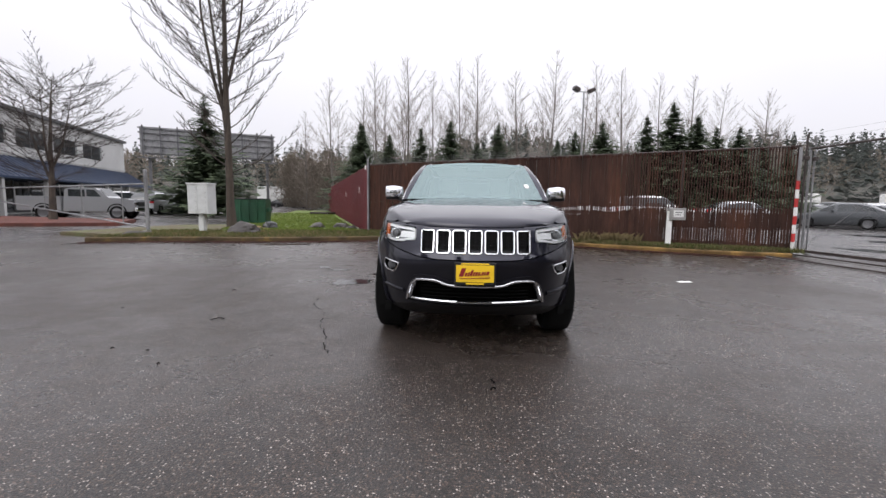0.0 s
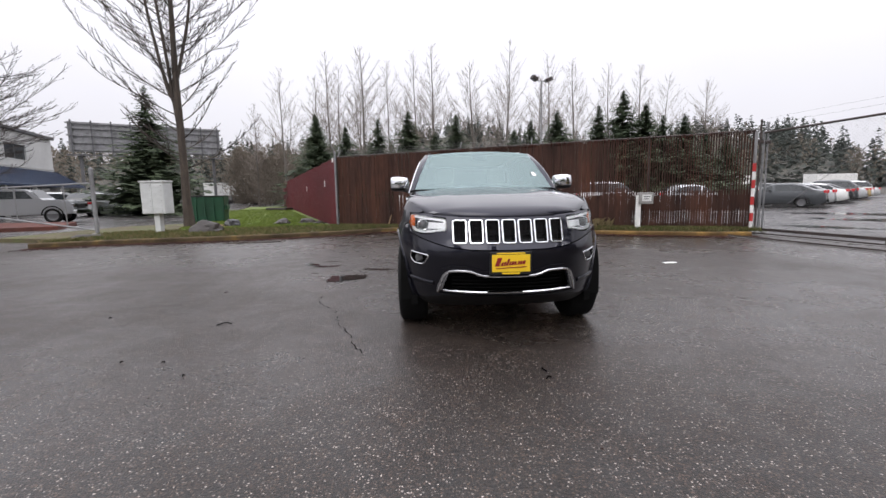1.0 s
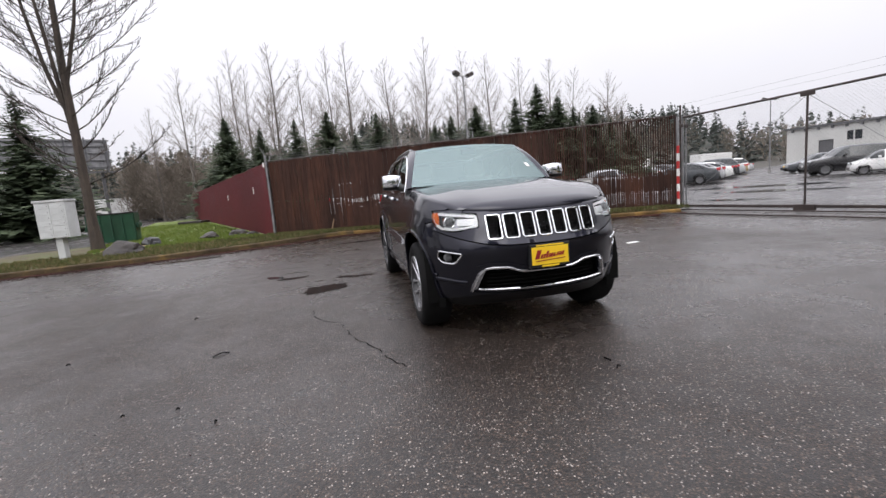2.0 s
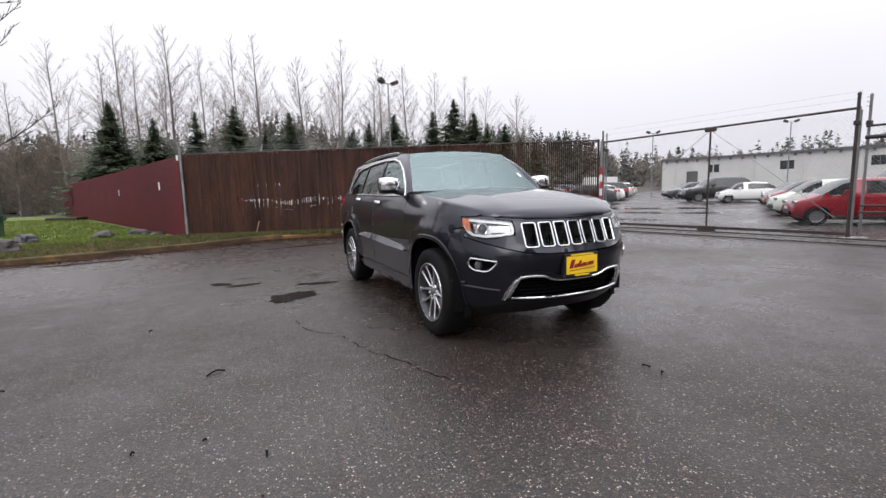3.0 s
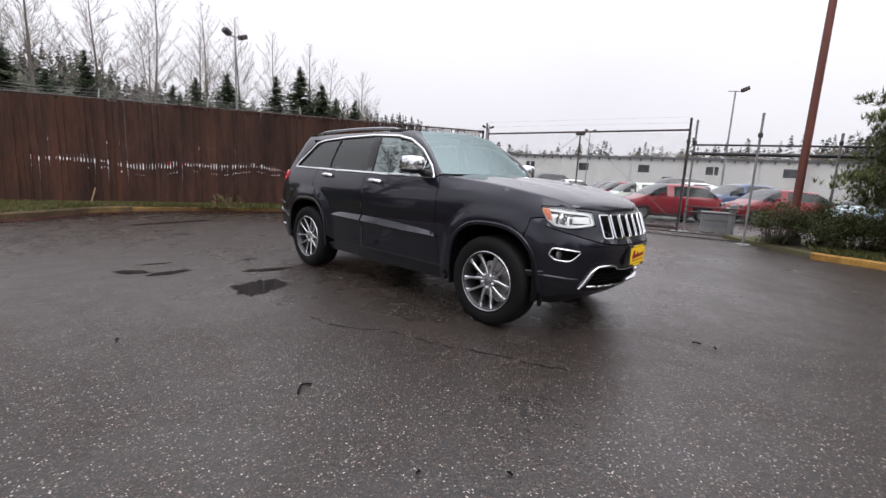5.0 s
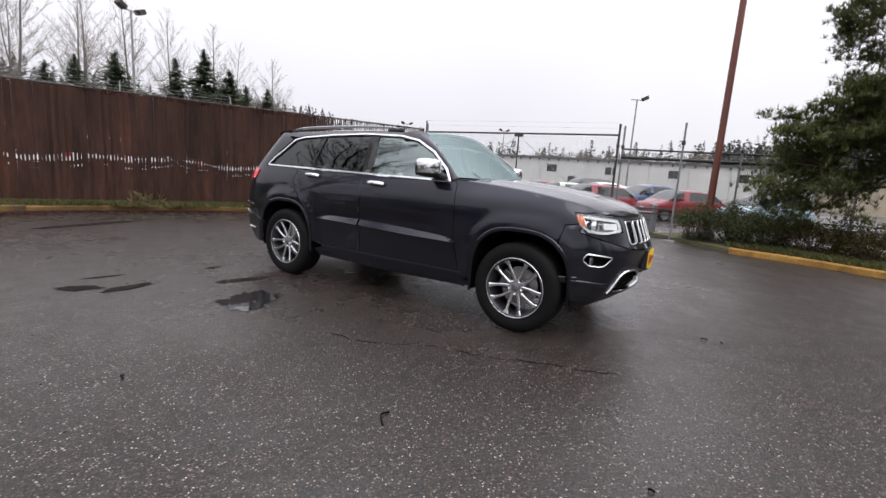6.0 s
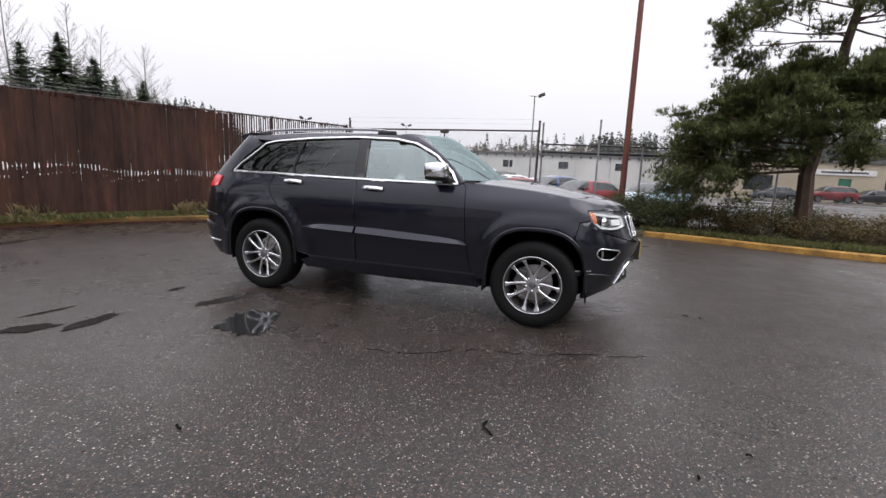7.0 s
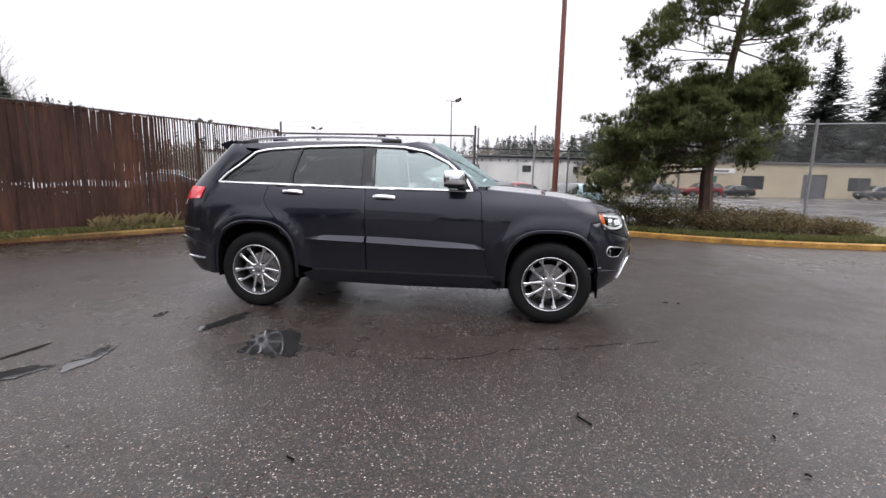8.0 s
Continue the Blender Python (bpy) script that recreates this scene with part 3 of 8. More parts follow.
def panel(poly, fn, fnn, grid=0.05, depth=0.025, gap=0.003, lift=0.0, holes=(), mirror=False, wedge=None):
    """A sheet cut to an outline on a curved skin, its rim turned inwards."""
    poly = shrunk(dense(list(poly), grid), gap)
    hs = [dense(list(h), grid * 0.6) for h in holes]
    verts, edges = [], []
    for loop in [poly] + hs:
        k = len(verts)
        verts += [Vector(p) for p in loop]
        edges += [(k + i, k + (i + 1) % len(loop)) for i in range(len(loop))]
    us, vs = [p[0] for p in poly], [p[1] for p in poly]
    nu, nv = max(2, int((max(us) - min(us)) / grid)), max(2, int((max(vs) - min(vs)) / grid))
    for i in range(1, nu):
        for j in range(1, nv):
            u, v = min(us) + (max(us) - min(us)) * i / nu, min(vs) + (max(vs) - min(vs)) * j / nv
            if inside(u, v, poly) and not any(inside(u, v, h) for h in hs):
                if min(math.hypot(u - a, v - b) for l in [poly] + hs for a, b in l) > grid * 0.45:
                    verts.append(Vector((u, v)))
    vo, _, fo, *_ = delaunay_2d_cdt(verts, edges, [], 0, 1e-5)
    bm = bmesh.new()
    bv, nn = [], []
    for p in vo:
        q, n = fn(p.x, p.y), fnn(p.x, p.y)
        q = q + n * (lift if wedge is None else 0.040 - 0.036 * min(1, max(0, (p.y - wedge[0]) / (wedge[1] - wedge[0]))))
        if mirror:
            q, n = Vector((-q.x, q.y, q.z)), Vector((-n.x, n.y, n.z))
        bv.append(bm.verts.new(q))
        nn.append(n)
    bm.verts.index_update()
    for f in fo:
        c = sum((vo[i] for i in f), Vector((0, 0))) / len(f)
        if inside(c.x, c.y, poly) and not any(inside(c.x, c.y, h) for h in hs):
            a, b, d = (bv[i].co for i in f[:3])
            if (b - a).cross(d - a).length < 1e-9:
                continue
            face = bm.faces.new([bv[i] for i in f])
            face.normal_update()
            if face.normal.dot(nn[f[0]]) < 0:
                face.normal_flip()
            face.smooth = True
    for v in [v for v in bm.verts if not v.link_faces]:
        bm.verts.remove(v)
    normal_of = {v: n for v, n in zip(bv, nn) if v.is_valid}
    rim = [e for e in bm.edges if len(e.link_faces) == 1]
    low = {}
    for e in rim:
        for v in e.verts:
            if v not in low:
                low[v] = bm.verts.new(v.co - normal_of[v] * depth)
    for e in rim:
        f = e.link_faces[0]
        a, b = e.verts
        ls = [l for l in f.loops if l.edge == e][0]
        if ls.vert == a:
            bm.faces.new((b, a, low[a], low[b]))
        else:
            bm.faces.new((a, b, low[b], low[a]))
        e.smooth = False
    return bm


def skin(name, poly, material, parent, label="", both=True, **kw):
    """A panel on the car's skin, on both sides of the car."""
    obs = []
    for mirror in ((False, True) if both else (False,)):
        obs.append(part(name, panel(poly, shell, shell_n, mirror=mirror, **kw), material, parent, label))
    return obs


def arch(cy, r, a0, a1, n=18):
    """A squarish wheel arch: a superellipse round the hub."""
    out = []
    for i in range(n + 1):
        a = radians(a0 + (a1 - a0) * i / n)
        c, s = math.cos(a), math.sin(a)
        out.append((cy + r * 0.925 * math.copysign(abs(c) ** 0.74, c), HUB_Z + 0.005 + r * 1.05 * math.copysign(abs(s) ** 0.74, s)))
    return out


def on_side(pts):
    return [S(y, z) for y, z in pts]


def skin_line(pts, step=0.03):
    """Points of the skin along a smooth line in skin coordinates, with the normals."""
    l = smooth_line(pts, step)
    return [shell(a, b) for a, b in l], [shell_n(a, b) for a, b in l]


def trim(name, pts, width, proud, material, parent, label="", both=True, closed=False):
    """A moulding along a line of the skin."""
    p, n = skin_line(pts) if not closed else ([shell(a, b) for a, b in dense(pts, 0.02)], [shell_n(a, b) for a, b in dense(pts, 0.02)])
    obs = []
    for sx in ((1, -1) if both else (1,)):
        q = [Vector((v.x * sx, v.y, v.z)) for v in p]
        m = [Vector((v.x * sx, v.y, v.z)) for v in n]
        sec = [(-width / 2, -0.006), (width / 2, -0.006), (width / 2, proud * 0.6), (width * 0.28, proud), (-width * 0.28, proud), (-width / 2, proud * 0.6)]
        obs.append(part(name, sweep(q, sec, closed=closed, up=m), material, parent, label, smooth=False))
    return obs


def wheel(parent, x, y, side, steer=0):
    w = new("wheel")
    w.parent = parent
    w.matrix_basis = pose(x, y, HUB_Z, 0, 0, (0 if side > 0 else 180) + steer)
    # tyre: outer face at +x
    prof = [(-0.125, 0.262), (-0.132, 0.30), (-0.130, 0.345), (-0.112, 0.374), (-0.09, 0.383), (-0.03, 0.3845), (0.03, 0.3845), (0.09, 0.383), (0.112, 0.374),
            (0.130, 0.345), (0.1335, 0.315), (0.130, 0.29), (0.122, 0.265), (0.10, 0.245), (-0.10, 0.245), (-0.125, 0.262)]
    part("tyre", lathe(prof, 56), M_RUBBER, w, "black road tyre with plain tread blocks", smooth=True)
    bm = lathe([(0.122, 0.252), (0.128, 0.256), (0.128, 0.247), (0.116, 0.236), (0.10, 0.228), (0.02, 0.216), (-0.10, 0.222), (-0.105, 0.252), (0.122, 0.252)], 56)
    part("rim", bm, M_BARREL, w, "grey alloy rim barrel", smooth=True)
    lip = lathe([(0.118, 0.246), (0.129, 0.249), (0.130, 0.257), (0.122, 0.259)], 56)
    part("rim_lip", lip, M_ALLOY, w, "bright machined rim lip", smooth=True)
    for k in range(5):
        for sgn in (-1, 1):
            a0, a1 = radians(90 + 72 * k + sgn * 11), radians(90 + 72 * k + sgn * 22.5)
            bm = bmesh.new()
            rings = []
            for t in (0.0, 0.25, 0.55, 0.8, 1.0):
                r = 0.055 + (0.236 - 0.055) * t
                a = a0 + (a1 - a0) * t**0.8
                c, sn = math.cos(a), math.sin(a)
                hw = 0.0155 - 0.003 * math.sin(math.pi * t) + (0.010 if t == 1 else 0)
                xo = 0.088 + 0.026 * t**1.6
                ring = []
                for dx, dw in ((0, -1), (0.0, -0.55), (0, 0.55), (0, 1), (-0.035, 0.8), (-0.035, -0.8)):
                    lift = 0.006 if abs(dw) == 0.55 else 0
                    ring.append(bm.verts.new((xo + dx + lift, c * r - sn * dw * hw, sn * r + c * dw * hw)))
                rings.append(ring)
            for p, q in zip(rings, rings[1:]):
                for j in range(6):
                    bm.faces.new((p[j], p[(j + 1) % 6], q[(j + 1) % 6], q[j]))
            bm.faces.new(rings[0]), bm.faces.new(rings[-1])
            bmesh.ops.recalc_face_normals(bm, faces=bm.faces)
            part("spoke", bm, M_ALLOY, w)
    hub = part("hub", lathe([(0.03, 0.075), (0.075, 0.078), (0.092, 0.070), (0.094, 0.038), (0.094, 0.0)], 32), M_ALLOY, w, smooth=False)
    part("hub_cap", lathe([(0.094, 0.034), (0.103, 0.031), (0.106, 0.022), (0.107, 0.0)], 24), M_SATIN, hub, "satin grey centre cap", smooth=True)
    for k in range(5):
        a = radians(90 + 36 + 72 * k)
        nb = lathe([(0.080, 0.011), (0.104, 0.010), (0.107, 0.006), (0.107, 0.0)], 10)
        bmesh.ops.translate(nb, verts=nb.verts, vec=(0, 0.058 * math.cos(a), 0.058 * math.sin(a)))
        part("wheel_nut", nb, M_CHROME, w)
    part("brake_disc", lathe([(0.0, 0.06), (0.0, 0.165), (-0.025, 0.165), (-0.025, 0.06)], 40), M_DISC, w, "grey steel brake disc")
    cal = boxed(-0.05, 0.03, 0.08, 0.175, -0.08, 0.08, bevel=0.015)
    bmesh.ops.rotate(cal, verts=cal.verts, cent=(0, 0, 0), matrix=Matrix.Rotation(radians(20 if side > 0 else 160), 3, "X"))
    part("brake_caliper", cal, M_SATIN, w)
    return w


def hull_plate(outline, x0, x1, material, name, parent, label=""):
    """A plate with a side-view outline, from x0 to x1."""
    bm = bmesh.new()
    a = [bm.verts.new((x0, y, z)) for y, z in outline]
    b = [bm.verts.new((x1, y, z)) for y, z in outline]
    bm.faces.new(a), bm.faces.new(b[::-1])
    n = len(a)
    for i in range(n):
        bm.faces.new((a[i], b[i], b[(i + 1) % n], a[(i + 1) % n]))
    bmesh.ops.recalc_face_normals(bm, faces=bm.faces)
    return part(name, bm, material, parent, label)


HOOD_LINE = curve_of((0.30, 1.052), (0.36, 1.064), (0.42, 1.092), (0.50, 1.118), (0.86, 1.182), (1.10, 1.207), (1.33, 1.226), (1.60, 1.25))
HOOD_MID = curve_of((0.155, 1.035), (0.175, 1.062), (0.21, 1.085), (0.29, 1.122), (0.40, 1.155), (0.63, 1.203), (1.09, 1.262), (1.42, 1.284), (1.6, 1.285))


def hood_edge(y):
    if y < 0.30:
        return None
    z = HOOD_LINE(y)
    return shell(*S(y, z))


def build_suv():
    car = thing("suv", "dark slate metallic four-door SUV with chrome trim, parked on wet asphalt", "car", (0.014, 0, 0))
    fdoor_front = [(1.575, 1.20), (1.56, 1.0), (1.545, 0.72), (1.50, 0.52), (1.47, 0.42)]
    bline = [(2.70, 1.235), (2.675, 0.42)]
    # --- side sheets ---
    hood_pts = [(y, HOOD_LINE(y)) for y in (1.62, 1.45, 1.3, 1.1, 0.86, 0.66, 0.52, 0.44, 0.385)]
    fender = on_side(hood_pts + [(0.40, 1.060), (0.508, 1.058), (0.47, 0.99), (0.462, 0.975), (0.56, 0.957)]
                     + arch(WHEELS_Y[0], 0.475, 131, 0) + [(1.46, 0.36)] + fdoor_front[::-1][1:] + [(1.60, 1.235)])
    skin("fender", fender, M_BODY, car)
    skin("front_door", on_side([(1.60, 1.235)] + fdoor_front + bline[::-1] + [(2.2, 1.215)]), M_BODY, car)
    rdoor = bline + [(3.20, 0.42)] + arch(WHEELS_Y[1], 0.475, 176, 128, 8) + [(3.60, 0.93), (3.70, 1.02), (3.74, 1.10), (3.70, 1.262)]
    skin("rear_door", on_side(rdoor), M_BODY, car)
    quarter = [(3.70, 1.262), (3.74, 1.10), (3.70, 1.02), (3.60, 0.93)] + arch(WHEELS_Y[1], 0.475, 128, 20, 14)
    q2 = [S(y, z) for y, z in quarter] + [B(0.80, 0.50), B(0.80, 0.62), B(0.78, 0.9), B(0.76, 1.1), B(0.72, 1.22), B(0.68, 1.35), B(0.63, 1.52), B(0.585, 1.66)]
    q2 += on_side([(4.02, 1.655), (4.0, 1.60), (3.93, 1.575), (4.12, 1.43), (4.285, 1.262), (4.2, 1.25)])
    skin("quarter_panel", q2, M_BODY, car)
    skin("cant_rail", on_side([(4.05, 1.615), (3.8, 1.60), (3.3, 1.637), (2.8, 1.652), (2.36, 1.640), (2.20, 1.622), (2.12, 1.655), (2.3, 1.676), (2.8, 1.688), (3.4, 1.684), (3.9, 1.668), (4.05, 1.655)]), M_BODY, car)
    skin("rocker_panel", on_side([(1.36, 0.36), (1.46, 0.415), (3.22, 0.415), (3.33, 0.38), (3.28, 0.30), (2.3, 0.285), (1.40, 0.30)]), M_BODY, car)
    skin("sill_strip", on_side([(1.43, 0.415), (1.43, 0.432), (3.24, 0.432), (3.24, 0.415)]), M_BLACKTRIM, car, lift=0.008, gap=0.0)
    # side moulding, wedge ended
    mould_lo = curve_of((1.52, 0.692), (1.9, 0.690), (2.66, 0.708), (3.0, 0.716), (3.29, 0.727))
    mould_hi = curve_of((1.52, 0.697), (1.62, 0.728), (1.9, 0.747), (2.66, 0.770), (3.05, 0.768), (3.29, 0.731))
    for ya, yb in ((1.52, 2.664), (2.69, 3.29)):
        for sx in (1, -1):
            bm = bmesh.new()
            rings = []
            for i in range(25):
                y = ya + (yb - ya) * i / 24
                lo, hi = mould_lo(y), mould_hi(y)
                ring = []
                for z, lift in ((lo - 0.012, -0.005), (lo, 0.034), (lo + (hi - lo) * 0.12, 0.040), (hi, 0.006), (hi + 0.003, -0.005)):
                    s_, _ = S(y, z)
                    p_, n_ = shell(s_, z), shell_n(s_, z)
                    p_ = p_ + n_ * lift
                    ring.append(bm.verts.new((p_.x * sx, p_.y, p_.z)))
                rings.append(ring)
            for p_, q_ in zip(rings, rings[1:]):
                for j in range(4):
                    bm.faces.new((p_[j], p_[j + 1], q_[j + 1], q_[j]))
            bm.faces.new(rings[0]), bm.faces.new(rings[-1])
            bmesh.ops.recalc_face_normals(bm, faces=bm.faces)
            part("door_moulding", bm, M_BODY, car)
    # --- wheel arch lips ---
    for cy, a0, a1 in ((WHEELS_Y[0], 183, -3), (WHEELS_Y[1], 183, -3)):
        line = [S(y, z) for y, z in arch(cy, 0.466, a0, a1, 30)]
        trim("arch_lip", line, 0.034, 0.012, M_BODY, car)
        for sx in (-1, 1):
            bm = bmesh.new()
            rings = []
            for ay, az in arch(cy, 0.468, -6, 186, 28):
                rings.append([bm.verts.new((sx * xx, ay, az)) for xx in (0.885, 0.56)])
            for p, q in zip(rings, rings[1:]):
                bm.faces.new((p[0], p[1], q[1], q[0]))
            cen = bm.verts.new((sx * 0.56, cy, HUB_Z))
            for p, q in zip(rings, rings[1:]):
                bm.faces.new((p[1], cen, q[1]))
            part("wheel_liner", bm, M_UNDER, car)
    # --- windows ---
    win = [(1.66, 1.228), (1.72, 1.33), (1.90, 1.485), (2.12, 1.592), (2.34, 1.632), (2.8, 1.646), (3.3, 1.630), (3.74, 1.597), (3.88, 1.567), (4.16, 1.35), (4.245, 1.262), (3.7, 1.252), (2.8, 1.237)]
    skin("front_window", on_side([(1.70, 1.236), (1.76, 1.34), (1.92, 1.475), (2.13, 1.578), (2.34, 1.617), (2.63, 1.630), (2.615, 1.243)]), M_GLASS, car, lift=-0.012, depth=0.004, grid=0.06, label="clear greenish side glass")
    skin("rear_window", on_side([(2.745, 1.245), (2.755, 1.632), (3.3, 1.616), (3.385, 1.61), (3.46, 1.33), (3.445, 1.257)]), M_PRIVACY, car, lift=-0.012, depth=0.004, grid=0.06, label="dark tinted side glass")
    skin("quarter_window", on_side([(3.475, 1.258), (3.49, 1.33), (3.42, 1.606), (3.74, 1.583), (3.865, 1.553), (4.14, 1.345), (4.21, 1.270)]), M_PRIVACY, car, lift=-0.010, depth=0.004, grid=0.06, label="dark tinted side glass")
    skin("window_pillar", on_side([(2.615, 1.243), (2.63, 1.632), (2.755, 1.632), (2.745, 1.245)]), M_GLOSSBLACK, car, lift=-0.004, depth=0.02)
    skin("window_pillar", on_side([(3.445, 1.257), (3.46, 1.33), (3.385, 1.612), (3.42, 1.61), (3.49, 1.33), (3.475, 1.258)]), M_GLOSSBLACK, car, lift=-0.003, depth=0.02)
    trim("window_surround", on_side(win), 0.024, 0.012, M_CHROME, car, "bright chrome window surround", closed=True)
    # --- hood ---
    n = 28
    for nm in ("hood",):
        bm = bmesh.new()
        rows = []
        ys = [0.30, 0.36, 0.44, 0.55, 0.7, 0.85, 1.0, 1.15, 1.3, 1.42, 1.5]
        us = [i / n * 2 - 1 for i in range(n + 1)]
        # front lip follows the nose
        for y in [None] + ys:
            row = []
            for u in us:
                if y is None:
                    s_e = S(0.335, 1.058)[0]
                    p = shell(u * s_e, 1.03 + 0.03 * abs(u) ** 2)
                    p.y += 0.004
                else:
                    e = hood_edge(y)
                    k = abs(u) ** 1.15
                    x = math.copysign(k, u) * (e.x - 0.004)
                    bow = 0.12 * (1 - k * k) * max(0, (0.75 - y) / 0.45) if y < 0.75 else -0.09 * (1 - k * k) * (y - 0.75) / 0.75
                    yy = y - bow
                    z = HOOD_LINE(y) + (HOOD_MID(yy) - HOOD_LINE(y)) * (1 - k**2.3)
                    z += 0.008 * math.exp(-((abs(x) - 0.47) / 0.07) ** 2) * min(1, max(0, y - 0.3) * 3)
                    p = Vector((x, yy, z))
                row.append(bm.verts.new(p))
            rows.append(row)
        for p, q in zip(rows, rows[1:]):
            for i in range(n):
                bm.faces.new((p[i], p[i + 1], q[i + 1], q[i])).smooth = True
        bmesh.ops.recalc_face_normals(bm, faces=bm.faces)
        if sum(f.normal.z for f in bm.faces) < 0:
            bmesh.ops.reverse_faces(bm, faces=bm.faces)
        rim = [e for e in bm.edges if len(e.link_faces) == 1]
        ex = bmesh.ops.extrude_edge_only(bm, edges=rim)
        bmesh.ops.translate(bm, verts=[v for v in ex["geom"] if isinstance(v, bmesh.types.BMVert)], vec=(0, 0.004, -0.025))
        part("hood", bm, M_BODY, car)
    cap = [F(0.40, 1.018), F(0.60, 1.034), F(0.72, 1.043), S(0.505, 1.054), S(0.54, 1.10), S(0.46, 1.092), S(0.40, 1.072), F(0.74, 1.066), F(0.58, 1.056), F(0.40, 1.044)]
    skin("lamp_brow", cap, M_BODY, car, lift=-0.010, gap=0.0, grid=0.03)
    # --- scuttle, wipers ---
    scut = [(-0.76, 1.62), (-0.62, 1.50), (-0.3, 1.40), (0, 1.375), (0.3, 1.40), (0.62, 1.50), (0.76, 1.62), (0.6, 1.68), (0, 1.55), (-0.6, 1.68)]
    part("scuttle", slab(scut, 1.19, 1.243), M_BLACKTRIM, car)
    for x0, x1 in ((-0.62, 0.02), (0.06, 0.66)):
        pts = [(x0 + (x1 - x0) * t, 1.455 + 0.32 * ((x0 + (x1 - x0) * t) / 0.8) ** 2, 1.288 - 0.01 * t) for t in (0, 0.25, 0.5, 0.75, 1)]
        part("wiper", sweep(pts, [(-0.008, -0.008), (0.008, -0.008), (0.008, 0.01), (-0.008, 0.01)]), M_BLACKTRIM, car, "black wiper blade")
    # --- windscreen and roof ---
    def screen(u, t):
        half = 0.765 + (0.595 - 0.765) * t
        zz = 1.265 + (1.683 - 1.265) * (t - 0.06 * math.sin(math.pi * t) * -0.6)
        yc = 1.40 + (2.03 - 1.40) * t
        return Vector((u * half, yc + (0.21 - 0.13 * t) * u * u, zz + 0.018 * (1 - u * u) * (0.4 + t)))

    def sheet(fn, nu, nv, u0=-1, u1=1, v0=0, v1=1):
        bm = bmesh.new()
        g = [[bm.verts.new(fn(u0 + (u1 - u0) * i / nu, v0 + (v1 - v0) * j / nv)) for i in range(nu + 1)] for j in range(nv + 1)]
        for j in range(nv):
            for i in range(nu):
                bm.faces.new((g[j][i], g[j][i + 1], g[j + 1][i + 1], g[j + 1][i])).smooth = True
        bmesh.ops.recalc_face_normals(bm, faces=bm.faces)
        if sum(f.normal.dot(f.calc_center_median() - Vector((0, 2.6, 0.8))) for f in bm.faces) < 0:
            bmesh.ops.reverse_faces(bm, faces=bm.faces)
        return bm
    part("windscreen", sheet(screen, 20, 12), M_SCREEN, car, "clear greenish windscreen reflecting the sky")
    band = sheet(lambda u, t: screen(u, t) - Vector((0, -0.006, 0.006)), 20, 1, v0=0.955, v1=1.0)
    part("screen_band", band, M_GLOSSBLACK, car)
    part("screen_band", sheet(lambda u, t: screen(u, t) - Vector((0, -0.006, 0.006)), 20, 1, v0=-0.02, v1=0.06), M_GLOSSBLACK, car)
    st = sheet(lambda u, t: screen(u, t) + Vector((0, -0.003, 0.003)), 2, 2, 0.80, 0.87, 0.28, 0.38)
    part("sticker", st, M_WHITEPAINT, car, "small white paper sticker")
    mir = boxed(-0.09, 0.09, 1.98, 2.02, 1.60, 1.655, bevel=0.012)
    part("inner_mirror", mir, M_BLACKTRIM, car, "black inner mirror and sensor pod")
    win_front = curve_of((1.20, 1.615), (1.228, 1.635), (1.33, 1.695), (1.485, 1.878), (1.592, 2.10), (1.66, 2.36))
    for sx in (1, -1):
        def pillar(u, t, sx=sx):
            a = screen(1, t)
            z = 1.215 + (1.672 - 1.215) * t
            b = shell(*S(win_front(min(z, 1.64)) + (0.02 if t < 0.95 else 0.1), z))
            m = a.lerp(b, u) + Vector((0.022, -0.018, 0.012)) * math.sin(math.pi * u)
            return Vector((m.x * sx, m.y, m.z))
        part("front_pillar", sheet(pillar, 6, 14, 0, 1), M_BODY, car)

    def roof(u, v):
        y = 2.03 + (4.27 - 2.03) * v
        e = curve_of((2.03, 0.60), (2.3, 0.632), (3.4, 0.632), (4.0, 0.61), (4.3, 0.575))(y)
        ze = curve_of((2.03, 1.668), (2.3, 1.680), (2.8, 1.689), (3.4, 1.685), (3.9, 1.668), (4.27, 1.652))(y)
        zc = curve_of((2.03, 1.699), (2.4, 1.722), (3.0, 1.735), (3.6, 1.728), (4.27, 1.695))(y)
        return Vector((u * e, y + (0.08 * u * u if v < 0.02 else 0.08 * u * u * max(0, 1 - v * 6)), ze + (zc - ze) * (1 - abs(u) ** 2.6)))
    part("roof", sheet(roof, 24, 24), M_BODY, car)
    for sx in (1, -1):
        pts = smooth_line([(0.585, 2.42, 1.690), (0.585, 2.50, 1.718), (0.585, 2.7, 1.730), (0.588, 3.2, 1.735), (0.585, 3.8, 1.720), (0.575, 4.02, 1.698), (0.57, 4.10, 1.668)], 0.06)
        part("roof_rail", sweep([(x * sx, y, z) for x, y, z in pts], [(-0.016, -0.012), (0.016, -0.012), (0.016, 0.006), (0.008, 0.014), (-0.008, 0.014), (-0.016, 0.006)]), M_SATINCHROME, car, "satin bright roof rail")
        part("rail_foot", boxed(sx * 0.585 - 0.022, sx * 0.585 + 0.022, 2.40, 2.60, 1.672, 1.722, bevel=0.018), M_BLACKTRIM, car)
        part("rail_foot", boxed(sx * 0.578 - 0.022, sx * 0.578 + 0.022, 3.94, 4.10, 1.65, 1.700, bevel=0.018), M_BLACKTRIM, car)
    part("antenna", boxed(-0.025, 0.025, 3.9, 4.08, 1.70, 1.765, bevel=0.02), M_BODY, car, "shark fin aerial")
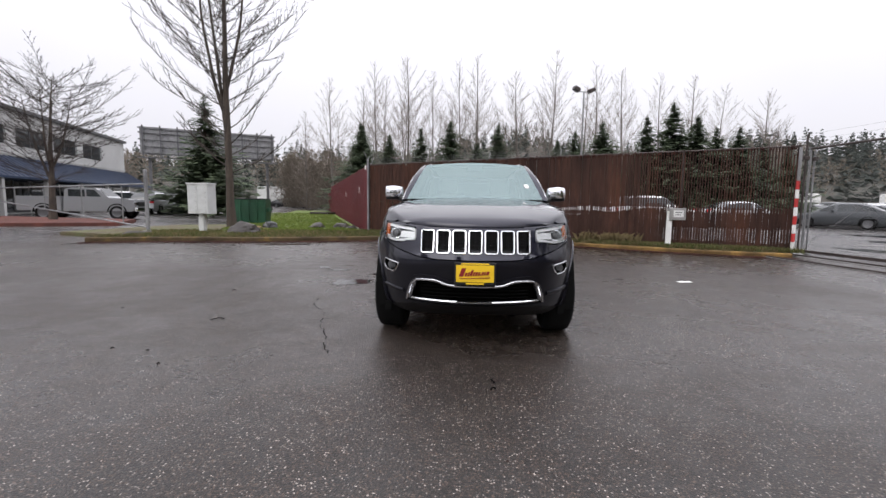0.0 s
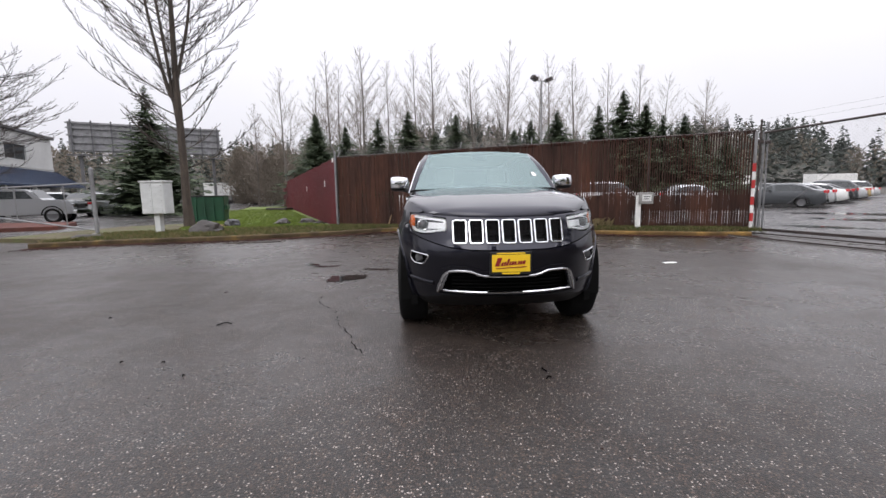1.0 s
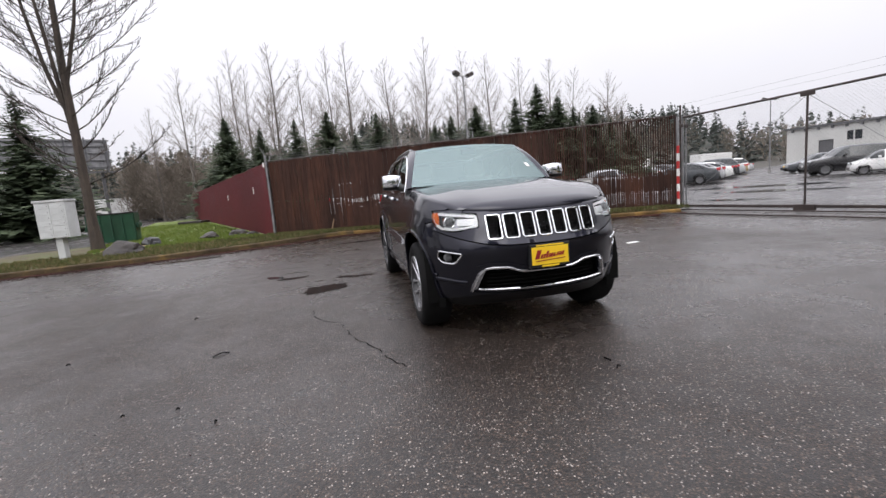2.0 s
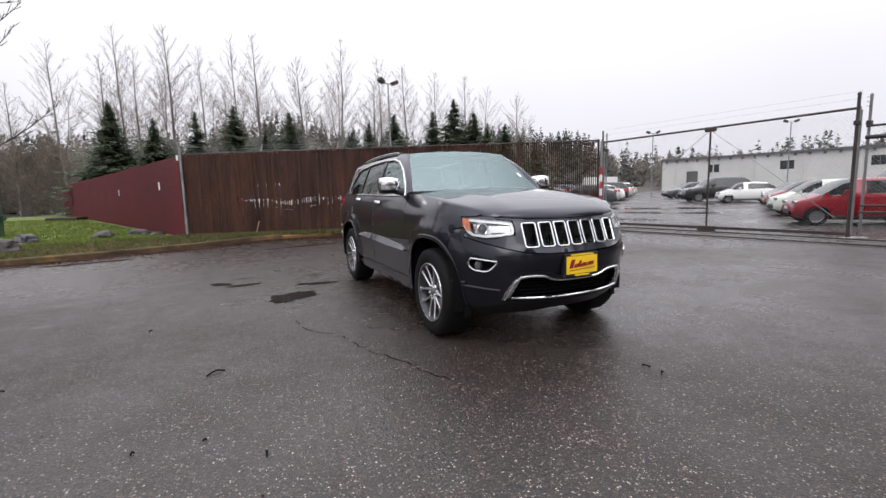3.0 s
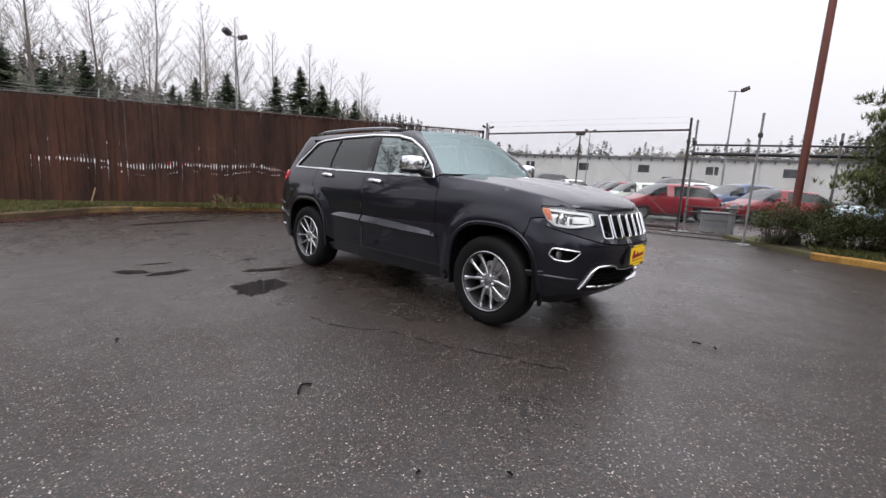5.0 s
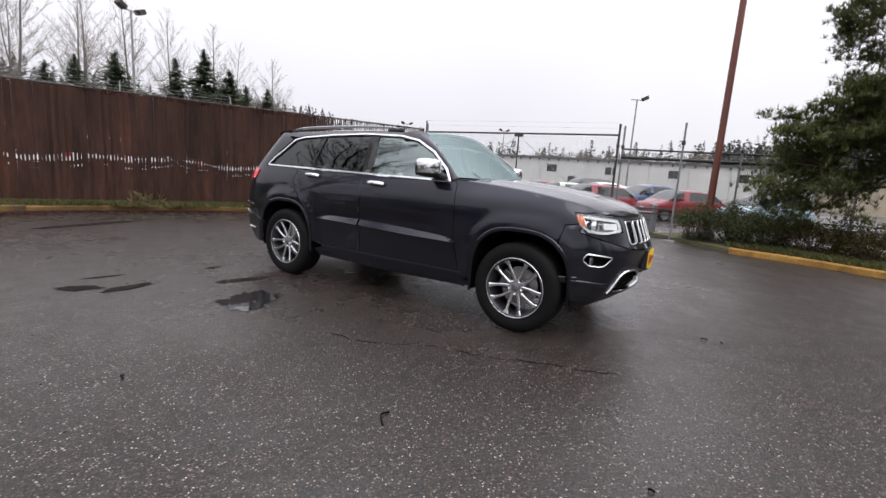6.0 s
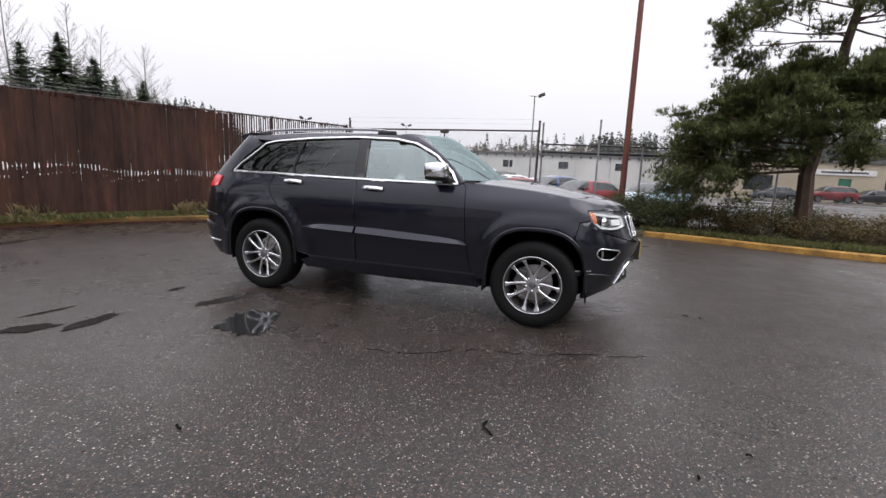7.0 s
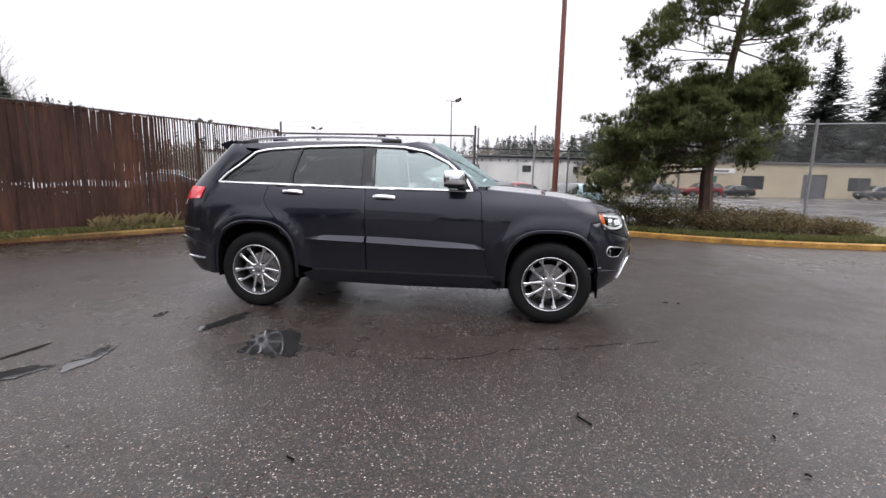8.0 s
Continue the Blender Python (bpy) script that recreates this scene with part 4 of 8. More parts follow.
    sp = [(4.18, 1.695), (4.28, 1.688), (4.37, 1.664), (4.375, 1.64), (4.30, 1.60), (4.2, 1.62)]
    hull_plate(sp, -0.56, 0.56, M_BODY, "spoiler", car)
    # --- tail ---
    rs = OUT_S[-1]
    tail = panel([B(0.80, 0.46), B(0.80, 0.62), B(0.78, 0.9), B(0.76, 1.1), B(0.72, 1.22), B(0.68, 1.35), B(0.63, 1.52), B(0.585, 1.66), (rs, 1.66), (rs, 0.46)], shell, shell_n, depth=0.01, gap=0.0)
    part("tailgate", tail, M_BODY, car)
    tail = panel([B(0.80, 0.46), B(0.80, 0.62), B(0.78, 0.9), B(0.76, 1.1), B(0.72, 1.22), B(0.68, 1.35), B(0.63, 1.52), B(0.585, 1.66), (rs, 1.66), (rs, 0.46)], shell, shell_n, depth=0.01, gap=0.0, mirror=True)
    part("tailgate", tail, M_BODY, car)
    skin("rear_glass", [B(0.60, 1.26), B(0.56, 1.56), (rs - 0.01, 1.57), (rs - 0.01, 1.25)], M_PRIVACY, car, lift=0.006, label="dark tinted rear glass")
    skin("tail_lamp", rounded([S(4.38, 1.205), S(4.42, 1.09), B(0.76, 1.07), B(0.45, 1.08), B(0.45, 1.19), B(0.74, 1.215)], 0.02), M_TAILRED, car, lift=0.012, label="red tail lamp lens")
    skin("reverse_lens", rounded([B(0.775, 1.02), B(0.74, 1.065), B(0.62, 1.065), B(0.64, 1.02)], 0.01), M_LENS, car, lift=0.01)
    rb = on_side(arch(WHEELS_Y[1], 0.478, 18, -2, 5)) + [S(4.27, 0.33), B(0.70, 0.36), (rs, 0.36), (rs, 0.70), B(0.80, 0.70), S(4.45, 0.66)]
    skin("rear_bumper", rb, M_BODY, car, lift=0.016)
    trim("bumper_strip", [S(4.38, 0.485), B(0.78, 0.50), B(0.5, 0.50)], 0.02, 0.03, M_CHROME, car, "thin bright strip on the rear bumper")
    skin("bumper_reflector", [S(4.45, 0.79), B(0.80, 0.80), B(0.795, 0.745), S(4.43, 0.765)], M_SATIN, car, lift=0.012)
    # --- nose ---
    slots = []
    for k in range(7):
        c = (k - 3) * 0.1295
        hw = 0.0515
        slots.append(rounded([F(c - hw, 1.0), F(c + hw, 1.0), F(c + hw * 0.97, 0.822 - 0.0), F(c - hw * 0.97, 0.822)], 0.018))
    lamp = [S(0.505, 1.052), F(0.72, 1.045), F(0.50, 1.018), F(0.495, 0.965), F(0.50, 0.920), F(0.575, 0.910), F(0.62, 0.901), F(0.69, 0.896), F(0.76, 0.908), S(0.44, 0.945), S(0.475, 0.99)]
    lamp = rounded(lamp, 0.02, 3)
    lamp_m = [(-a, b) for a, b in lamp][::-1]
    low_z = [(0.0, 0.770), (0.30, 0.775), (0.45, 0.788), (0.60, 0.825), (0.72, 0.868), (0.80, 0.908)]
    notch = [S(0.44, 0.945), F(0.76, 0.908), F(0.69, 0.889), F(0.62, 0.892), F(0.575, 0.913), F(0.497, 0.916), F(0.490, 0.965), F(0.496, 1.022), F(0.60, 1.037)]
    edge_r = [F(x, z) for x, z in low_z] + notch
    top_r = [ F(0.4, 1.028), F(0.2, 1.024), F(0.0, 1.022)]
    right = edge_r + top_r
    full = right + [(-a, b) for a, b in right[1:-1]][::-1]
    part("grille_surround", panel(full, shell, shell_n, grid=0.04, holes=slots, gap=0.002), M_BODY, car)
    for k, sl in enumerate(slots):
        slot = part("grille_slot", sweep([shell(a, b) for a, b in sl], [(-0.0065, -0.035), (0.006, -0.035), (0.006, 0.005), (0.003, 0.009), (-0.003, 0.009), (-0.0065, 0.005)],
                                         closed=True, up=[shell_n(a, b) for a, b in sl]), M_CHROME, car, "upright chrome framed grille slot")
        bm = bmesh.new()
        c = (k - 3) * 0.1295
        q = shell(*F(c, 0.91)).y
        for j in range(7):
            z = 0.835 + j * 0.026
            y = shell(*F(c, z)).y + 0.04
            box(bm, c - 0.051, c + 0.051, y - 0.004, y + 0.004, z - 0.002, z + 0.002)
        for j in range(6):
            x = c - 0.04 + j * 0.016
            y = shell(*F(c, 0.91)).y + 0.042
            box(bm, x - 0.0025, x + 0.0025, y - 0.004, y + 0.004, 0.815, 1.005)
        box(bm, c - 0.053, c + 0.053, q + 0.075, q + 0.085, 0.80, 1.015)
        part("grille_mesh", bm, M_GLOSSBLACK, slot)
    # headlamps
    for sx, lp in ((1, lamp), (-1, lamp_m)):
        hl = part("headlamp", panel(lp, lambda a, b: shell(a, b) - shell_n(a, b) * 0.06, shell_n, grid=0.03, depth=-0.055, gap=0.004), M_LAMPBOWL, car, "chrome headlamp bowl")
        part("lamp_lens", panel(lp, shell, shell_n, grid=0.04, depth=0.004, gap=0.003, lift=0.002), M_LENS, hl, "clear lamp lens")
        rim_pts = shrunk(dense(lp, 0.02), 0.012)
        part("light_guide", sweep([shell(a, b) - shell_n(a, b) * 0.018 for a, b in rim_pts], [(-0.010, -0.01), (0.010, -0.01), (0.010, 0.004), (-0.010, 0.004)], closed=True,
                                  up=[shell_n(a, b) for a, b in rim_pts]), M_DRL, hl, "white running light guide")
        a, b = F(0.715 * sx, 0.972)
        pc, pn = shell(a, b), shell_n(a, b)
        q = Matrix.Translation(pc - pn * 0.05) @ Vector((0, -1, 0)).to_track_quat("Z", "Y").to_matrix().to_4x4()
        bm = lathe([(0.0, 0.052), (0.03, 0.050), (0.034, 0.042), (0.02, 0.034)], 24, "z")
        bmesh.ops.transform(bm, matrix=q, verts=bm.verts)
        part("projector_ring", bm, M_CHROME, hl, smooth=True)
        bm = lathe([(0.01, 0.033), (0.03, 0.029), (0.038, 0.018), (0.041, 0.0)], 24, "z")
        bmesh.ops.transform(bm, matrix=q, verts=bm.verts)
        part("projector", bm, M_SATIN, hl, smooth=True)
        bar = [F((0.52 + 0.13 * t) * sx, 0.965) for t in (0, 0.5, 1)]
        part("light_bar", sweep([shell(*c) - shell_n(*c) * 0.03 for c in bar], [(-0.026, -0.01), (0.026, -0.01), (0.026, 0.006), (-0.026, 0.006)], up=[shell_n(*c) for c in bar]), M_DRL, hl)
        amb = [S(0.499, 1.043), S(0.450, 1.045), S(0.412, 0.950), S(0.440, 0.954), S(0.468, 0.992)]
        amb = [(u * sx, v) for u, v in amb]
        part("side_marker", panel(amb, shell, shell_n, grid=0.03, depth=0.01, gap=0.0, lift=-0.012), M_AMBER, hl, "amber side marker lens")
    # bumper with openings
    fog = rounded([F(0.782, 0.744), F(0.640, 0.722), F(0.642, 0.705), F(0.675, 0.650), F(0.70, 0.640), F(0.760, 0.648), F(0.790, 0.690)], 0.022, 4)
    fog_m = [(-a, b) for a, b in fog][::-1]
    mouth_r = [(0.0, 0.553), (0.20, 0.557), (0.30, 0.588), (0.44, 0.592), (0.475, 0.58), (0.535, 0.435), (0.50, 0.428), (0.25, 0.418), (0.0, 0.416)]
    mouth = [F(x, z) for x, z in mouth_r] + [F(-x, z) for x, z in mouth_r[1:-1]][::-1]
    fa = [(2 * WHEELS_Y[0] - y, z) for y, z in arch(WHEELS_Y[0], 0.475, 49, 0, 10)]
    bump_r = [F(x, z - 0.004) for x, z in low_z] + [S(0.442, 0.941), S(0.462, 0.971), S(0.56, 0.953)] + on_side(fa) + [S(0.46, 0.33), F(0.72, 0.335), F(0.5, 0.375), F(0.0, 0.375)]
    bump = bump_r + [(-a, b) for a, b in bump_r[1:-1]][::-1]
    part("front_bumper", panel(bump, shell, shell_n, grid=0.045, holes=[fog, fog_m, mouth], gap=0.003), M_BODY, car)
    for lp in (fog, fog_m):
        ring = dense(lp, 0.02)
        fg = part("fog_lamp", sweep([shell(a, b) for a, b in ring], [(-0.006, -0.02), (0.006, -0.02), (0.006, 0.006), (0.0, 0.009), (-0.006, 0.006)], closed=True, up=[shell_n(a, b) for a, b in ring]), M_CHROME, car, "chrome ringed fog lamp")
        part("fog_recess", panel(lp, lambda a, b: shell(a, b) - shell_n(a, b) * 0.05, shell_n, grid=0.04, depth=-0.045, gap=0.006), M_UNDER, fg)
        cx = sum(a for a, b in lp) / len(lp)
        pc = shell(cx, 0.685)
        bm = lathe([(0.0, 0.036), (0.012, 0.036), (0.016, 0.025), (0.018, 0.0)], 20, "z")
        bmesh.ops.transform(bm, matrix=Matrix.Translation(pc + Vector((0, 0.06, 0))) @ Vector((0, -1, 0)).to_track_quat("Z", "Y").to_matrix().to_4x4(), verts=bm.verts)
        part("fog_bulb", bm, M_SATIN, fg, smooth=True)
    mo = part("lower_grille", panel(mouth, lambda a, b: shell(a, b) + Vector((0, 0.09, 0)), shell_n, grid=0.06, depth=-0.08, gap=0.003), M_UNDER, car, "black lower intake")
    for j in range(4):
        pts = [shell(*F(x, 0.45 + 0.03 * j)) + Vector((0, 0.05, 0)) for x in np.linspace(-0.45, 0.45, 11)]
        part("intake_bar", sweep(pts, [(-0.012, -0.004), (0.012, -0.004), (0.012, 0.004), (-0.012, 0.004)]), M_UNDER, mo)
    up_line = [(0.565, 0.415), (0.55, 0.46), (0.515, 0.56), (0.475, 0.598), (0.43, 0.604), (0.31, 0.600), (0.21, 0.566), (0.0, 0.560)]
    up_line = [F(x, z) for x, z in up_line] + [F(-x, z) for x, z in up_line[:-1]][::-1]
    trim("intake_chrome", up_line, 0.018, 0.020, M_CHROME, car, "bright chrome strip over the intake", both=False)
    lo_line = [F(x, 0.424 + 0.012 * (x / 0.5) ** 2) for x in np.linspace(-0.52, 0.52, 13)]
    trim("intake_chrome", lo_line, 0.016, 0.022, M_CHROME, car, "bright chrome strip under the intake", both=False)
    skin("intake_cheek", [F(0.475, 0.585), F(0.53, 0.435), F(0.58, 0.41), F(0.572, 0.47), F(0.53, 0.57), F(0.50, 0.60)], M_SATINCHROME, car, lift=0.010, grid=0.03, label="satin grey intake cheek")
    skin("intake_brow", [F(0.0, 0.568), F(0.21, 0.574), F(0.31, 0.610), F(0.44, 0.614), F(0.50, 0.60), F(0.54, 0.62), F(0.45, 0.645), F(0.33, 0.64), F(0.2, 0.60), F(0.0, 0.595)], M_BODY, car, lift=0.010, gap=0.0)
    trim("bumper_crease", [S(0.44, 0.535), F(0.86, 0.525), F(0.76, 0.505), F(0.66, 0.49), F(0.60, 0.485)], 0.035, 0.012, M_BODY, car)
    dam_r = [F(0.0, 0.385), F(0.5, 0.385), F(0.72, 0.345), S(0.47, 0.345), S(0.50, 0.255), F(0.6, 0.24), F(0.0, 0.25)]
    dam = dam_r + [(-a, b) for a, b in dam_r[1:-1]][::-1]
    part("air_dam", panel(dam, shell, shell_n, grid=0.06, lift=-0.012, gap=0.0), M_BLACKTRIM, car, "matt black air dam")
    for sx in (-1, 1):
        part("spat", boxed(min(sx * 0.74, sx * 0.80), max(sx * 0.74, sx * 0.80), 0.455, 0.470, 0.25, 0.34, bevel=0.008), M_UNDER, car, "black rubber wheel spat")
        part("mud_flap", boxed(min(sx * 0.66, sx * 0.86), max(sx * 0.66, sx * 0.86), 1.365, 1.38, 0.27, 0.36, bevel=0.006), M_BLACKTRIM, car)
    # plate in its holder
    py = shell(0.001, 0.665).y - 0.030
    holder = part("plate_holder", boxed(-0.165, 0.165, py, py + 0.045, 0.580, 0.760, bevel=0.006), M_BLACKTRIM, car, "black plate holder")
    part("plate", boxed(-0.150, 0.150, py - 0.006, py + 0.001, 0.602, 0.738, bevel=0.002), M_PLATE, holder, "yellow dealer plate with slanted dark red bars")
    # the dealer's script as plain slanted bars
    x = -0.128
    for k, (w_, h_) in enumerate(((0.044, 0.066), (0.020, 0.030), (0.018, 0.032), (0.022, 0.050), (0.018, 0.030), (0.020, 0.030), (0.018, 0.028), (0.008, 0.010), (0.018, 0.028), (0.018, 0.028), (0.026, 0.028))):
        z = 0.648 + 0.0015 * k
        bar = hull_plate([(py - 0.010, z), (py - 0.005, z), (py - 0.005, z + h_), (py - 0.010, z + h_)], x, x + w_ * 0.78, M_PLATERED, "script_bar", holder)
        for v in bar.data.vertices:
            v.co.x += (v.co.z - z) * 0.35
        x += w_ + 0.001
    stroke = [(-0.12 + 0.24 * i / 10, py - 0.008, 0.630 + 0.012 * i / 10) for i in range(11)]
    part("script_bar", sweep(stroke, [(-0.003, -0.004), (0.003, -0.004), (0.003, 0.002), (-0.003, 0.002)], up=(0, -1, 0)), M_PLATERED, holder)
    part("plate_bar", boxed(-0.07, 0.07, py - 0.006, py - 0.001, 0.584, 0.597), M_PLATE, holder)
    part("plate_bar", boxed(-0.11, 0.11, py - 0.006, py - 0.001, 0.743, 0.754), M_PLATE, holder)
    # --- mirrors, handles ---
    for sx in (1, -1):
        bm = bmesh.new()
        bmesh.ops.create_cube(bm, size=1.0)
        bmesh.ops.subdivide_edges(bm, edges=bm.edges[:], cuts=3, use_grid_fill=True)
        for v in bm.verts:
            c = v.co.copy()
            n = c.normalized() * 0.62
            c = c.lerp(n, 0.45)
            taper = 1 - 0.25 * (0.5 - c.x if sx > 0 else 0.5 + c.x) * 0.4
            v.co = Vector((sx * 0.945 + c.x * 0.20, 1.80 + c.y * 0.175 + 0.05 * abs(c.x), 1.335 + c.z * 0.160 * taper))
        hi = bm.copy()
        bmesh.ops.bisect_plane(bm, geom=bm.verts[:] + bm.edges[:] + bm.faces[:], plane_co=(0, 0, 1.290), plane_no=(0, 0, 1), clear_inner=True)
        mr = part("mirror", bm, M_CHROME, car, "chrome capped door mirror", smooth=True)
        bmesh.ops.bisect_plane(hi, geom=hi.verts[:] + hi.edges[:] + hi.faces[:], plane_co=(0, 0, 1.290), plane_no=(0, 0, 1), clear_outer=True)
        part("mirror_base", hi, M_BLACKTRIM, mr, "black mirror foot", smooth=True)
        part("mirror_arm", rodded((sx * 0.90, 1.79, 1.285), (sx * 0.80, 1.74, 1.255), 0.035, 0.045, 10), M_BLACKTRIM, mr)
        for y in (2.505, 3.44):
            z = 1.145 + 0.028 * (y - 2.5)
            pts = []
            ups = []
            for t in np.linspace(0, 1, 9):
                s_, z_ = S(y - 0.105 + 0.21 * t, z + 0.004 * t)
                n_ = shell_n(s_, z_)
                p_ = shell(s_, z_) + n_ * (0.012 + 0.028 * math.sin(math.pi * min(1, max(0, t))) ** 0.5)
                pts.append(Vector((p_.x * sx, p_.y, p_.z)))
                ups.append(Vector((n_.x * sx, n_.y, n_.z)))
            part("door_handle", sweep(pts, [(-0.017, -0.005), (0.017, -0.005), (0.017, 0.004), (0.007, 0.011), (-0.007, 0.011), (-0.017, 0.004)], up=ups), M_CHROME, car, "chrome pull handle")
            s_, z_ = S(y, z)
            cup = rounded([S(y - 0.055, z - 0.02), S(y + 0.055, z - 0.02), S(y + 0.055, z + 0.02), S(y - 0.055, z + 0.02)], 0.02)
            bmp = panel(cup, shell, shell_n, grid=0.03, depth=0.01, gap=0, lift=0.002, mirror=sx < 0)
            part("handle_cup", bmp, M_GLOSSBLACK, car)
    # --- floor, cabin ---
    hull_plate([(0.45, 0.30), (0.55, 0.85), (1.2, 0.95), (1.35, 0.55), (1.42, 0.27), (3.28, 0.27), (3.35, 0.6), (4.3, 0.6), (4.5, 0.42), (4.4, 0.33), (3.4, 0.25), (1.3, 0.24), (0.6, 0.25)], -0.56, 0.56, M_UNDER, "underbody", car, "black underbody")
    hull_plate([(1.40, 0.30), (1.42, 0.36), (3.28, 0.36), (3.3, 0.30)], -0.82, 0.82, M_UNDER, "floor_pan", car)
    hull_plate([(1.5, 0.62), (1.5, 1.20), (1.62, 1.24), (2.0, 1.19), (2.12, 1.05), (2.05, 0.62)], -0.72, 0.72, M_CABIN, "dashboard", car, "dark dashboard")
    hull_plate([(2.1, 1.665), (3.0, 1.69), (4.0, 1.66), (4.0, 1.645), (3.0, 1.672), (2.1, 1.65)], -0.56, 0.56, M_LINER, "headliner", car, "pale headliner")
    for x in (-0.37, 0.37):
        st = part("seat", boxed(x - 0.25, x + 0.25, 2.32, 2.86, 0.60, 0.82, bevel=0.05), M_SEAT, car, "grey front seat")
        b1 = boxed(-0.25, 0.25, -0.07, 0.07, 0, 0.62, Matrix.Translation((x, 2.90, 0.74)) @ Matrix.Rotation(radians(-14), 4, "X"), bevel=0.05)
        part("seat_back", b1, M_SEAT, st)
        b2 = boxed(-0.13, 0.13, -0.05, 0.05, 0, 0.20, Matrix.Translation((x, 3.05, 1.36)) @ Matrix.Rotation(radians(-8), 4, "X"), bevel=0.04)
        part("head_rest", b2, M_SEAT, st)
    part("rear_bench", boxed(-0.65, 0.65, 3.55, 3.72, 0.6, 1.28, bevel=0.06), M_SEAT, car, "grey rear bench")
    bm = bmesh.new()
    n = 28
    ring = [(0.37 + 0.185 * math.cos(2 * math.pi * i / n), 2.16 + 0.05 * math.sin(2 * math.pi * i / n), 1.12 + 0.175 * math.sin(2 * math.pi * i / n)) for i in range(n)]
    part("steering_wheel", sweep(ring, [(-0.013, -0.013), (0.013, -0.013), (0.013, 0.013), (-0.013, 0.013)], closed=True, up=(0, 1, 0.3)), M_CABIN, car)
    # --- wheels ---
    for y in WHEELS_Y:
        for sx in (1, -1):
            wheel(car, sx * 0.785, y, sx)
    rod(ax := bmesh.new(), (-0.7, WHEELS_Y[1], HUB_Z), (0.7, WHEELS_Y[1], HUB_Z), 0.05)
    part("rear_axle", ax, M_UNDER, car)
    rod(ax := bmesh.new(), (-0.7, WHEELS_Y[0], HUB_Z), (0.7, WHEELS_Y[0], HUB_Z), 0.04)
    part("front_axle", ax, M_UNDER, car)
    return car


suv = build_suv()

# ---- fences and gates ----
def fence_height(t):
    return 2.56 + 0.14 * t


def slat_fence():
    """Brown privacy slats in a chain-link fence, with thin spots that let light through."""
    fence = thing("slat_fence", "tall chain-link fence filled with rusty brown slats", "fence")
    d = (FENCE_B - FENCE_A)
    length = d.length
    d = d.normalized()
    nrm = Vector((-d.y, d.x))
    ang = math.atan2(d.y, d.x)
    count = 196
    rng = random.Random(11)
    for i in range(count):
        t = (i + 0.5) / count
        base = FENCE_A + d * (length * t)
        w = length / count
        full = w * 1.05
        thin_right = step01((t - 0.66 + 0.05 * rng.random()) / 0.16)
        up_w = full * (1 - (0.50 + 0.14 * rng.random()) * thin_right) * (1 - 0.015 * rng.random())
        low_w = full * (1 - 0.06 * thin_right)
        wave = 1.16 + 0.06 * math.sin(t * 19) + 0.04 * math.sin(t * 43 + 1) - 0.05 * t
        tall = (0.07 + 0.08 * math.sin(t * 27 + 0.6) ** 2) * rng.uniform(0.6, 1.3)
        if t < 0.05 or rng.random() < (0.35 if t < 0.2 else 0.14):
            tall = 0.015
        if t > 0.58:
            tall = 0.09 + 0.04 * rng.random()
        gap_w = full * (0.62 + 0.30 * rng.random())
        zt = fence_height(t) + rng.uniform(-0.035, 0.02)
        if rng.random() < 0.03:
            zt -= rng.uniform(0.05, 0.25)
        second = 0.10 if rng.random() < 0.45 and 0.05 < t < 0.6 else 0.0
        zs = wave - tall * 0.5 - 0.10
        levels = [(0.06, low_w), (zs - 0.06, low_w), (zs - 0.055, full * (1 - 2.6 * second)), (zs - 0.02, full * (1 - 2.6 * second)), (zs - 0.015, low_w), (wave - tall * 0.5 - 0.02, low_w), (wave - tall * 0.5, gap_w), (wave + tall * 0.5, gap_w), (wave + tall * 0.5 + 0.02, up_w), (zt, up_w)]
        if t > 0.77 and rng.random() < 0.92:
            za = rng.uniform(0.24, 0.32)
            levels = [(0.06, low_w), (za, low_w), (za + 0.02, gap_w), (za + 0.34, gap_w), (za + 0.38, low_w), (1.04, low_w), (1.06, gap_w), (1.16, gap_w), (1.20, up_w), (zt, up_w)]
        bm = bmesh.new()
        rows = []
        lean = rng.uniform(-0.008, 0.008)
        bowed = rng.uniform(-0.015, 0.015)
        for z, ww in levels:
            o = nrm * (0.006 * (1 if i % 2 else -1) + bowed * math.sin(z * 1.2)) + d * (lean * z / 2.5)
            rows.append([bm.verts.new((base.x + o.x + d.x * k * ww / 2 + nrm.x * q, base.y + o.y + d.y * k * ww / 2 + nrm.y * q, z))
                         for k, q in ((-1, -0.004), (1, -0.004), (1, 0.004), (-1, 0.004))])
        for p, q in zip(rows, rows[1:]):
            for j in range(4):
                bm.faces.new((p[j], p[(j + 1) % 4], q[(j + 1) % 4], q[j]))
        bm.faces.new(rows[0][::-1]), bm.faces.new(rows[-1])
        part("slat", bm, M_SLAT, fence)
    for k in range(6):
        t = k / 5
        p = FENCE_A + d * (length * t) + nrm * 0.06
        part("post", rodded((p.x, p.y, 0.05), (p.x, p.y, fence_height(t) + 0.05), 0.035), M_GALV if k == 0 else M_DARKSTEEL, fence)
    a, b = FENCE_A + nrm * 0.05, FENCE_B + nrm * 0.05
    part("top_rail", rodded((a.x, a.y, 2.57), (b.x, b.y, 2.715), 0.022), M_DARKSTEEL, fence)
    # strands of barbed wire on arms over the first half
    for k in range(4):
        t = k * 0.18
        p = FENCE_A + d * (length * t) + nrm * 0.06
        part("wire_arm", rodded((p.x, p.y, fence_height(t)), (p.x + nrm.x * 0.16, p.y + nrm.y * 0.16, fence_height(t) + 0.26), 0.012, n=6), M_GALV, fence)
